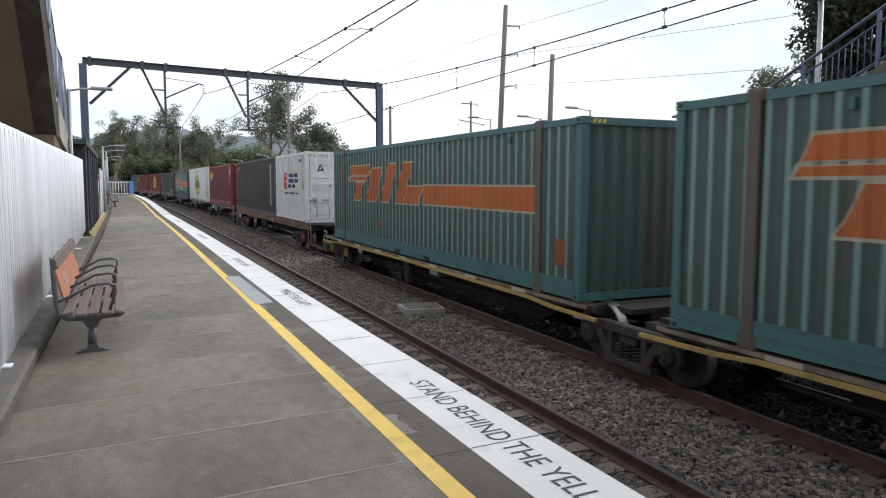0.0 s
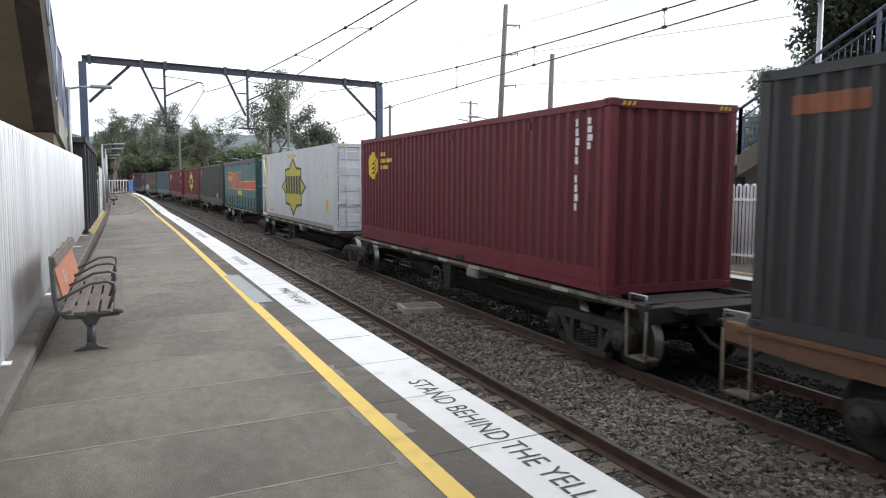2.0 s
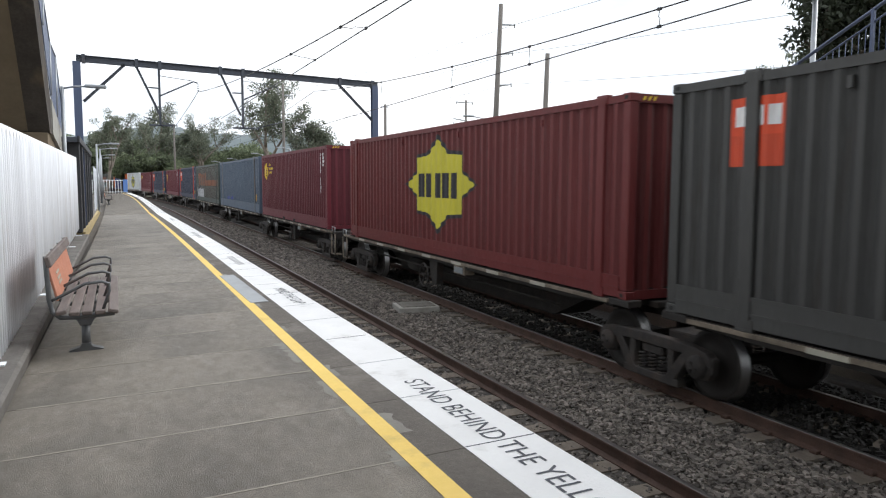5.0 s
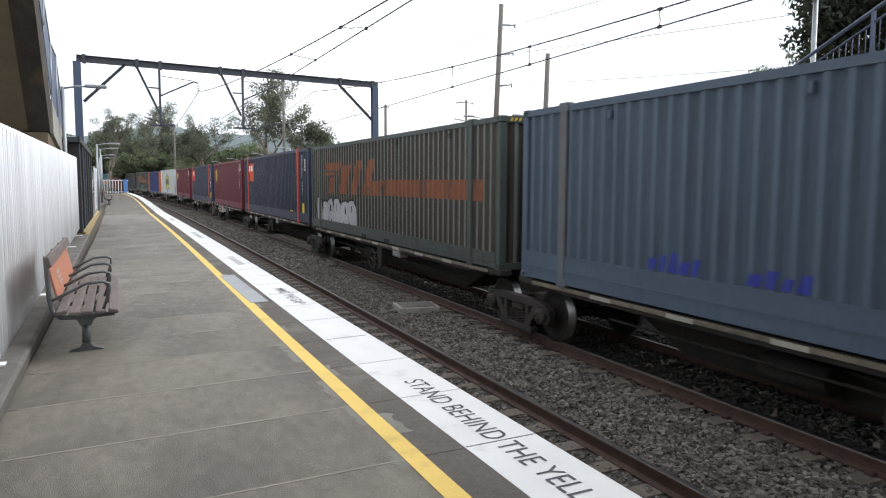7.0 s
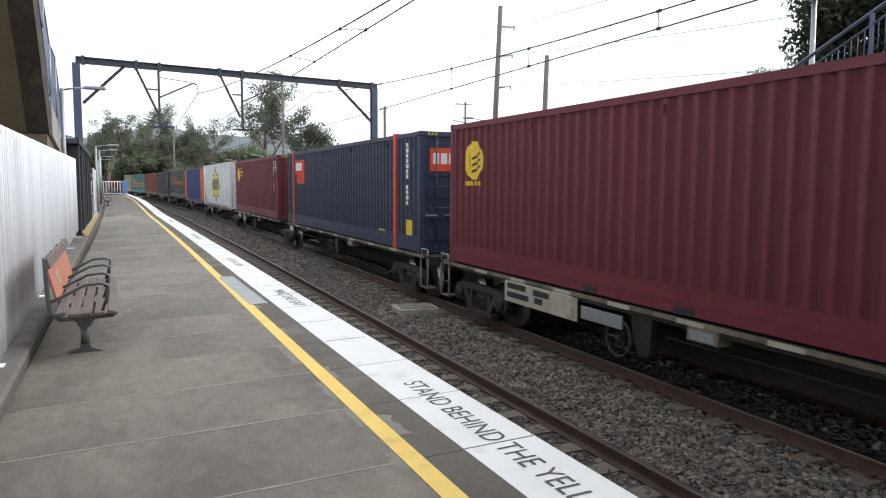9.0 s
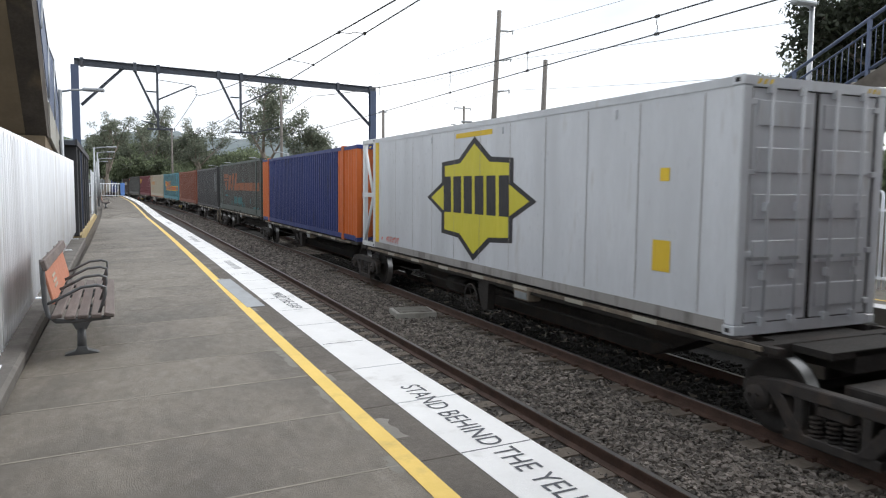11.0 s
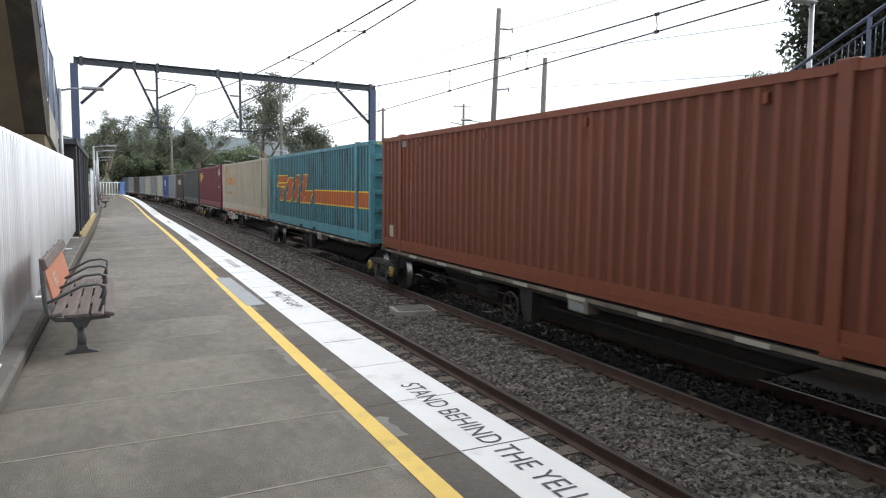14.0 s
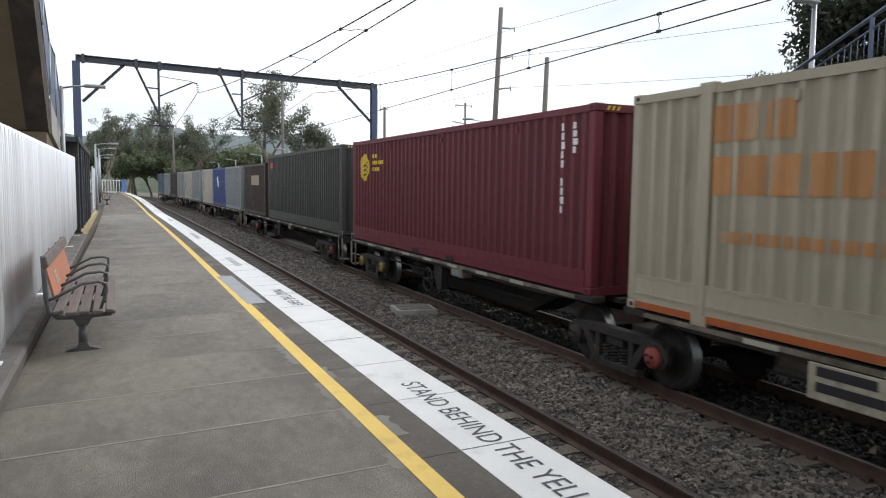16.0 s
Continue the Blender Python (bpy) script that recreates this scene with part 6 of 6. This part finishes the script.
for x, y, z in ((18, 34, 5.3), (18.5, 29.8, 5.0), (19, 26.5, 5.1)):
    platform_lamp(pose(x, y, ZG), z - ZG, -1.2, "grey street lamp beyond the far platform")

# the footbridge that the two stairs climb to, over the tracks and the eye
deck = thing("footbridge", "grey concrete footbridge deck with solid parapets over the tracks", "bridge", pose(0, 0, 0))
bm = bmesh.new()
box(bm, -5.6, 14.9, -7.6, 2.0, 6.55, 7.1, bev=0.03)
part("bridge_deck", bm, M_GREYCONC, deck)
for y in (-7.6, 1.88):
    bm = bmesh.new()
    box(bm, -5.6, 12.55, y, y + 0.12, 7.1, 8.25, bev=0.02)
    part("parapet", bm, M_GREYCONC, deck)
for x in (-5.3, 13.6):
    bm = bmesh.new()
    box(bm, x, x + 0.6, -6.8, 1.6, -0.6, 6.55, bev=0.04)
    part("pier", bm, M_GREYCONC, deck)

fs = thing("footbridge_stair", "concrete stair of the far platform with dark blue railings", "stair", pose(0, 0, 0))
bm = bmesh.new()
box(bm, 12.7, 14.7, 12.1, 14.3, 2.2, 2.42, bev=0.02)
part("landing", bm, M_GREYCONC, fs)
bm = bmesh.new()
prism(bm, [(12.1, 2.42), (2.0, 7.13), (2.0, 6.68), (12.1, 1.95)], 12.7, 12.95)
part("stringer", bm, M_STAIRCONC, fs)
bm = bmesh.new()
prism(bm, [(12.1, 2.42), (2.0, 7.13), (2.0, 6.68), (12.1, 1.95)], 14.45, 14.7)
part("stringer", bm, M_STAIRCONC, fs)
bm = bmesh.new()
prism(bm, [(12.1, 2.25), (2.0, 6.96), (2.0, 6.78), (12.1, 2.05)], 12.95, 14.45)
part("soffit_slab", bm, M_STAIRCONC, fs)
for i in range(26):
    y, z = 12.1 - (i + 1) * 0.385, 2.42 + (i + 1) * 0.18
    bm = bmesh.new()
    box(bm, 12.95, 14.45, y, y + 0.4, z - 0.2, z - 0.01)
    part("tread", bm, M_GREYCONC, fs)
for y in (12.3, 14.1):
    bm = bmesh.new()
    box(bm, 13.4, 14.0, y - 0.25, y + 0.25, -0.1, 2.2, bev=0.02)
    part("pier", bm, M_GREYCONC, fs)
bm = bmesh.new()
box(bm, 13.0, 14.6, 12.5, 14.2, -0.05, 1.95)
part("storage_box", bm, M_DARKWALL, fs)
for x in (12.75, 14.62):
    for a, b in (((12.1, 2.42), (14.3, 2.42)), ((12.1, 2.42), (2.0, 7.13))):
        n = int(abs(b[0] - a[0]) / 0.13)
        for lift, r in ((1.05, 0.035), (0.82, 0.02), (0.12, 0.02)):
            bm = bmesh.new()
            tube(bm, [(x, a[0], a[1] + lift), (x, b[0], b[1] + lift)], r, 6)
            part("handrail", bm, M_BLUE_STEEL, fs)
        first = None
        for i in range(n + 1):
            t = i / n
            y, z = a[0] + (b[0] - a[0]) * t, a[1] + (b[1] - a[1]) * t
            if first is None:
                bm = bmesh.new()
                tube(bm, [(0, 0, 0.12), (0, 0, 0.82)], 0.01, 5)
                first = part("baluster", bm, M_BLUE_STEEL, fs, m=pose(x, y, z))
            else:
                share("baluster", first, fs, pose(x, y, z))
        for i in range(0, n + 1, 12):
            t = i / n
            y, z = a[0] + (b[0] - a[0]) * t, a[1] + (b[1] - a[1]) * t
            bm = bmesh.new()
            box(bm, x - 0.03, x + 0.03, y - 0.03, y + 0.03, z, z + 1.05)
            part("rail_post", bm, M_BLUE_STEEL, fs)
lp = platform_lamp(pose(13.1, 10.46, -0.02), 5.55, -0.45, "white square light pole beside the far stair")

# ---- trees and hills ----
def leaf_material(name, colour):
    m = material(name, colour, 0.7, vary=0.35, scale=0.35, bump=0, world_space=True)
    nt = m.node_tree
    b = nt.nodes["Principled BSDF"]
    geo = nt.nodes.new("ShaderNodeNewGeometry")
    hs = nt.nodes.new("ShaderNodeHueSaturation")
    mr = nt.nodes.new("ShaderNodeMapRange")
    mr.inputs["To Min"].default_value, mr.inputs["To Max"].default_value = 0.55, 1.5
    nt.links.new(geo.outputs["Random Per Island"], mr.inputs["Value"])
    src = b.inputs["Base Color"].links[0].from_socket
    nt.links.new(src, hs.inputs["Color"])
    nt.links.new(mr.outputs[0], hs.inputs["Value"])
    nt.links.new(hs.outputs[0], b.inputs["Base Color"])
    tr = nt.nodes.new("ShaderNodeBsdfTranslucent")
    nt.links.new(hs.outputs[0], tr.inputs["Color"])
    mx = nt.nodes.new("ShaderNodeMixShader")
    mx.inputs[0].default_value = 0.42
    out = nt.nodes["Material Output"]
    nt.links.new(b.outputs[0], mx.inputs[1])
    nt.links.new(tr.outputs[0], mx.inputs[2])
    nt.links.new(mx.outputs[0], out.inputs["Surface"])
    return m


M_BARK = material("gum_bark", (0.2, 0.17, 0.14), 0.9, vary=0.35, scale=2.5, stretch=(3, 3, 0.5), bump=0.4, bump_scale=12)
M_LEAF = leaf_material("gum_leaves", (0.17, 0.19, 0.14))
M_LEAF_DARK = leaf_material("dark_leaves", (0.045, 0.055, 0.035))
M_LEAF_GREEN = leaf_material("green_leaves", (0.15, 0.18, 0.105))


def leaves(centres, per, spread, size, seed):
    rng = np.random.default_rng(seed)
    c = np.repeat(np.asarray(centres), per, axis=0)
    n = len(c)
    off = rng.normal(size=(n, 3))
    off *= (spread * rng.uniform(0.15, 1.0, size=(n, 1)) ** 0.6) / np.linalg.norm(off, axis=1, keepdims=True)
    off[:, 2] *= 0.62
    p = c + off
    a = rng.normal(size=(n, 3))
    a[:, 2] -= 0.5
    a /= np.linalg.norm(a, axis=1, keepdims=True)
    b = np.cross(a, rng.normal(size=(n, 3)))
    b /= np.linalg.norm(b, axis=1, keepdims=True)
    s = size * rng.uniform(0.6, 1.4, size=(n, 1))
    verts = np.stack((p - a * s, p + b * s * 0.42, p + a * s, p - b * s * 0.42), axis=1).reshape(-1, 3)
    faces = np.arange(n * 4).reshape(-1, 4)
    me = bpy.data.meshes.new("crown")
    me.from_pydata(verts.tolist(), [], faces.tolist())
    return me


def tree(name, label, m, high, wide, seed, leaf, bare=0.35, clumps=60, per=90, size=0.2, spread=1.0, group="trees round the station"):
    rng = random.Random(seed)
    t = thing(name, label, "tree", m, group)
    bm = bmesh.new()
    tips = []

    def limb(p, d, long, r, depth):
        pts = [p]
        for k in range(4):
            d = (d + Vector((rng.uniform(-0.22, 0.22), rng.uniform(-0.22, 0.22), rng.uniform(-0.05, 0.16)))).normalized()
            pts.append(pts[-1] + d * long / 4)
        tube(bm, pts, r, 7 if depth == 0 else 5, r2=r * 0.55)
        if depth >= 1:
            tips.append(pts[-1])
            if depth >= 2:
                tips.append(pts[2])
        if depth < 3:
            for k in range(4 if depth == 0 else 3):
                a = rng.uniform(0, 2 * math.pi)
                out = Vector((math.cos(a), math.sin(a), rng.uniform(0.35, 1.1))).normalized()
                nd = (d * 0.45 + out * 0.8).normalized()
                limb(pts[2 + k % 3] if depth else pts[3 + k % 2], nd, long * rng.uniform(0.5, 0.72), r * 0.5, depth + 1)

    limb(Vector((0, 0, -0.2)), Vector((rng.uniform(-0.1, 0.1), 0, 1)).normalized(), high * (bare + 0.15), high * 0.018 + 0.08, 0)
    zs = [p.z for p in tips]
    rs = sorted(math.hypot(p.x, p.y) for p in tips)
    kz, kr = high / max(zs), wide / rs[int(len(rs) * 0.9)]
    for v in bm.verts:
        fz = v.co.z * kz
        v.co.x, v.co.y, v.co.z = v.co.x * (1 + (kr - 1) * min(1, max(0, v.co.z / max(zs)))), v.co.y * (1 + (kr - 1) * min(1, max(0, v.co.z / max(zs)))), fz
    tips = [Vector((p.x * (1 + (kr - 1) * min(1, max(0, p.z / max(zs)))), p.y * (1 + (kr - 1) * min(1, max(0, p.z / max(zs)))), p.z * kz)) for p in tips]
    part("trunk", bm, M_BARK, t)
    rng.shuffle(tips)
    tips = tips[:clumps]
    me = leaves([tuple(p) for p in tips], per, spread, size, seed)
    me.materials.append(leaf)
    child("crown", me, t)
    return t


big_gum = tree("gum_tree", "tall airy grey-green gum tree beyond the railway", pose(17.2, 88, ZG), 16.2, 6.6, 11, M_LEAF, clumps=260, per=85, size=0.16, spread=1.05)
gum_b = tree("gum_tree", "broad grey-green gum tree", pose(22.5, 84, ZG), 10.2, 5.0, 5, M_LEAF, bare=0.25, clumps=110, per=80, size=0.17, spread=1.1)
gum_c = tree("gum_tree", "grey-green gum tree behind the platform", pose(-2.0, 138, ZG), 15.5, 5.0, 23, M_LEAF, bare=0.3, clumps=80, per=80, size=0.16, spread=0.95)
bush = tree("bush_tree", "dense dark green bushy tree", pose(12, 150, ZG), 8.5, 5.0, 31, M_LEAF_GREEN, bare=0.12, clumps=130, per=90, size=0.24, spread=1.5)
dark = tree("dark_tree", "dense dark tree behind the far stair", pose(28.5, 19.5, ZG), 12.8, 5.2, 41, M_LEAF_DARK, bare=0.2, clumps=150, per=150, size=0.14, spread=1.0)
copy_thing(dark, pose(33.5, 17.5, ZG, 0, 0, 130))
light_b = tree("gum_tree", "lighter gum tree behind the far stair", pose(27.0, 21.4, ZG), 8.6, 2.2, 17, M_LEAF, bare=0.2, clumps=110, per=90, size=0.12, spread=0.8)
rng = random.Random(8)
# the belt of trees that closes the view along the line
for x, y, k, z in ((-9, 92, 1.0, 2), (4, 175, 1.35, 1), (10, 168, 1.25, 2), (15.5, 160, 1.4, 2), (20, 150, 1.1, 1), (25, 140, 1.2, 1), (-4, 172, 1.3, 1), (-14, 150, 1.3, 1), (30, 130, 0.9, 1),
                   (1, 150, 0.95, 1), (8, 178, 1.15, 1), (-22, 130, 1.3, 1), (33, 122, 0.8, 2), (-30, 110, 1.3, 1), (-10, 185, 1.5, 1), (22, 190, 1.5, 1), (38, 115, 0.75, 1), (43, 118, 0.7, 2), (15, 200, 1.6, 1), (30, 170, 1.3, 1), (-40, 90, 1.3, 1), (-24, 60, 1.1, 1), (-20, 40, 1.1, 2), (20, 13, 0.5, 1), (21.5, 21, 0.55, 1), (20, 29, 0.55, 1), (23, 5, 0.5, 1), (20.5, 38, 0.55, 1), (12, 185, 1.7, 1), (5, 190, 1.7, 1), (18, 178, 1.5, 1), (1, 182, 1.45, 2), (9.5, 150, 1.05, 1), (25, 160, 1.35, 1), (13, 140, 0.8, 1)):
    src = bush if z == 1 else (gum_b if rng.random() < 0.6 else big_gum)
    o = copy_thing(src, pose(x, y, ZG, 0, 0, rng.uniform(0, 360)))
    o.scale = (k, k, k)
for x, y, k in ((14.6, 149, 1.0), (2.5, 160, 0.95)):
    o = copy_thing(big_gum, pose(x, y, ZG, 0, 0, 60 * y))
    o.scale = (k, k, k)
for x, y, k in ((31, 66, 0.72), (35, 70, 0.8), (47, 62, 0.85), (50, 64, 0.75), (64, 62, 0.95), (70, 60, 1.0), (24, 30, 0.5), (42, 40, 0.8)):
    o = copy_thing(gum_b, pose(x, y, ZG, 0, 0, rng.uniform(0, 360)))
    o.scale = (k, k, k)


def hill(name, label, cx, cy, wide, deep, high, seed, mat):
    bm = bmesh.new()
    n, q = 60, 14
    grid = []
    for i in range(n + 1):
        row = []
        for j in range(q + 1):
            u, v = i / n * 2 - 1, j / q * 2 - 1
            x, y = cx + u * wide, cy + v * deep
            h = high * max(0, 1 - u * u) ** 0.7 * max(0, 1 - v * v)
            h *= 0.85 + 0.35 * noise.noise((x / (wide * 0.3) + seed, y / 300, 0)) + 0.13 * noise.noise((x / 14 + seed, y / 30, 1))
            row.append(bm.verts.new((x, y, ZG - 1 + h)))
        grid.append(row)
    for a, b in zip(grid, grid[1:]):
        for j in range(q):
            bm.faces.new((a[j], b[j], b[j + 1], a[j + 1])).smooth = True
    bmesh.ops.recalc_face_normals(bm, faces=bm.faces)
    return tagged(part(name, bm, mat), label, "hill", kind="structure")


# blue-grey of the far ridge is air haze mixed into the bush colour
M_HILL = material("haze_tinted_bush", (0.15, 0.18, 0.19), 1.0, vary=0.25, scale=0.06, dirt=(0.1, 0.125, 0.12), dirt_amount=0.4, dirt_scale=0.12, bump=0, world_space=True)
M_HILL2 = material("wooded_slope", (0.075, 0.095, 0.06), 1.0, vary=0.4, scale=0.2, dirt=(0.04, 0.055, 0.03), dirt_amount=0.5, dirt_scale=0.35, bump=1.0, bump_scale=0.8, world_space=True)
hill("backdrop_hill", "distant wooded ridge with blue-grey haze in its colour", 60, 950, 420, 160, 78, 3, M_HILL)
hill("backdrop_hill", "low wooded slope beyond the line", -40, 420, 260, 120, 20, 7, M_HILL2)
hill("backdrop_hill", "low wooded rise beyond the town", 420, 600, 420, 160, 26, 9, M_HILL2)

# ---- ballast stones and sleepers ----
def stones(name, count, n0, n1, s0, s1, size, z, seed, mat=None):
    rng = np.random.default_rng(seed)
    s = s0 + (s1 - s0) * rng.uniform(size=count) ** 1.25
    n = rng.uniform(n0, n1, size=count)
    th = np.interp(s, PS, PT)
    px, py = np.interp(s, PS, PX) + n * np.cos(th), np.interp(s, PS, PY) + n * np.sin(th)
    k = size * rng.uniform(0.55, 1.5, size=(count, 1, 1))
    cube = np.array([(x, y, q) for x in (-1, 1) for y in (-1, 1) for q in (-1, 1)], float)
    v = cube[None] * rng.uniform(0.35, 1.0, size=(count, 8, 3)) * k * np.array((1.1, 1.0, 0.75))
    a, b = rng.uniform(0, 6.28, count), rng.uniform(-0.7, 0.7, count)
    ca, sa, cb, sb = np.cos(a)[:, None], np.sin(a)[:, None], np.cos(b)[:, None], np.sin(b)[:, None]
    x, y, q = v[..., 0], v[..., 1], v[..., 2]
    y, q = y * cb - q * sb, y * sb + q * cb
    x, y = x * ca - y * sa, x * sa + y * ca
    zz = z + rng.uniform(-0.025, 0.02, size=(count, 1))
    verts = np.stack((x + px[:, None], y + py[:, None], q + zz + np.clip(s, 0, 200)[:, None] * 0.0055), axis=-1).reshape(-1, 3)
    base = np.array([(0, 1, 3, 2), (4, 6, 7, 5), (0, 4, 5, 1), (2, 3, 7, 6), (0, 2, 6, 4), (1, 5, 7, 3)])
    faces = (base[None] + 8 * np.arange(count)[:, None, None]).reshape(-1, 4)
    me = bpy.data.meshes.new(name)
    me.from_pydata(verts.tolist(), [], faces.tolist())
    me.materials.append(mat or M_STONE)
    return tagged(new(name, me), "loose grey-brown crushed stone ballast between the tracks", "ballast", kind="stuff")


nt = M_STONE.node_tree
_b = nt.nodes["Principled BSDF"]
_g, _h, _m = nt.nodes.new("ShaderNodeNewGeometry"), nt.nodes.new("ShaderNodeHueSaturation"), nt.nodes.new("ShaderNodeMapRange")
_m.inputs["To Min"].default_value, _m.inputs["To Max"].default_value = 0.45, 1.55
nt.links.new(_g.outputs["Random Per Island"], _m.inputs["Value"])
nt.links.new(_b.inputs["Base Color"].links[0].from_socket, _h.inputs["Color"])
nt.links.new(_m.outputs[0], _h.inputs["Value"])
nt.links.new(_h.outputs[0], _b.inputs["Base Color"])
stones("ballast_stones", 42000, 4.8, 6.4, 1.0, 26.0, 0.026, -1.185, 2)
stones("ballast_stones", 9000, 6.4, 6.95, 1.0, 26.0, 0.025, -1.266, 7)
stones("ballast_stones", 18000, 2.6, 4.62, 1.5, 24.0, 0.027, -1.252, 3)
stones("ballast_stones", 16000, 4.8, 6.95, 24.0, 75.0, 0.05, -1.19, 4)
# stones under the train, in the same shade-darkened colour
stones("ballast_stones", 9000, 7.05, 9.4, 2.0, 30.0, 0.034, -1.21, 6, M_OILED_SHADE)

bm = bmesh.new()
prism(bm, [(-1.25, -0.2), (1.25, -0.2), (1.25, 0.0), (0.45, 0.0), (0.3, -0.03), (-0.3, -0.03), (-0.45, 0.0), (-1.25, 0.0)], -0.12, 0.12, "y")
sleeper_me = proto("sleeper", bm, M_SLEEPER)
bm = bmesh.new()
for x in (-0.84,):
    box(bm, x - 0.04, x + 0.04, -0.05, 0.05, 0.0, 0.04, bev=0.008)
clip_me = proto("rail_clip", bm, M_RAIL)
for track in (TRACK_1, TRACK_2):
    for i in range(64):
        s = -0.5 + i * 0.64
        o = tagged(new("sleeper", sleeper_me), "grey-brown concrete sleeper half buried in ballast", "sleeper", "sleepers of the tracks")
        o.matrix_basis = put(s, track, RAIL_Z - 0.168 + climb(s))
        child("rail_clip", clip_me, o)
        child("rail_clip", clip_me, o, pose(0, 0, 0, 0, 0, 180))

# ---- platform slabs ----
STEP = 1.155


def slab_mesh(n0, n1, m):
    bm = bmesh.new()
    box(bm, n0, n1, -STEP / 2 + 0.004, STEP / 2 - 0.004, -0.1, 0.0, bev=0.004)
    for v in bm.verts:
        v.co.z += SLOPE * v.co.x
    return proto("slab", bm, m)


slab_inner, slab_edge = slab_mesh(-0.86, 1.59, M_CONCRETE), slab_mesh(1.595, N_EDGE - 0.004, M_COPING)
floor_owner = bpy.data.objects["platform"]
for i in range(117):
    s = 3.96 + STEP * (i - 15 + 0.5)
    if s > 98:
        break
    for me in (slab_inner, slab_edge):
        child("slab", me, floor_owner, put(s, 0, rise(s)))


def motions():
    times = [i * 0.5 for i in range(33)]
    for ob, front, rear, z in TRAIN:
        walk(ob, [(t, ride(front, rear, t, z)) for t in times])
    for w, s, y in SPINS:
        # the wheels roll while they pass the platform
        t0, t1 = max(0.0, (s - 42) / SPEED), min(16.0, (s + 3) / SPEED)
        if t1 <= 0 or t0 >= 16:
            continue
        k0, k1 = math.floor(t0 * FPS), math.ceil(t1 * FPS)
        ks = sorted({0, *range(k0, k1 + 1), 16 * FPS})
        rows = []
        for k in ks:
            t = min(max(k, k0), k1) / FPS
            roll = -(SPEED * t + GAIN * t * t) / WHEEL_R
            rows.append((k / FPS, Matrix.Translation((0, y, WHEEL_R)) @ Matrix.Rotation(-roll, 4, "X")))
        walk(w, rows)


motions()
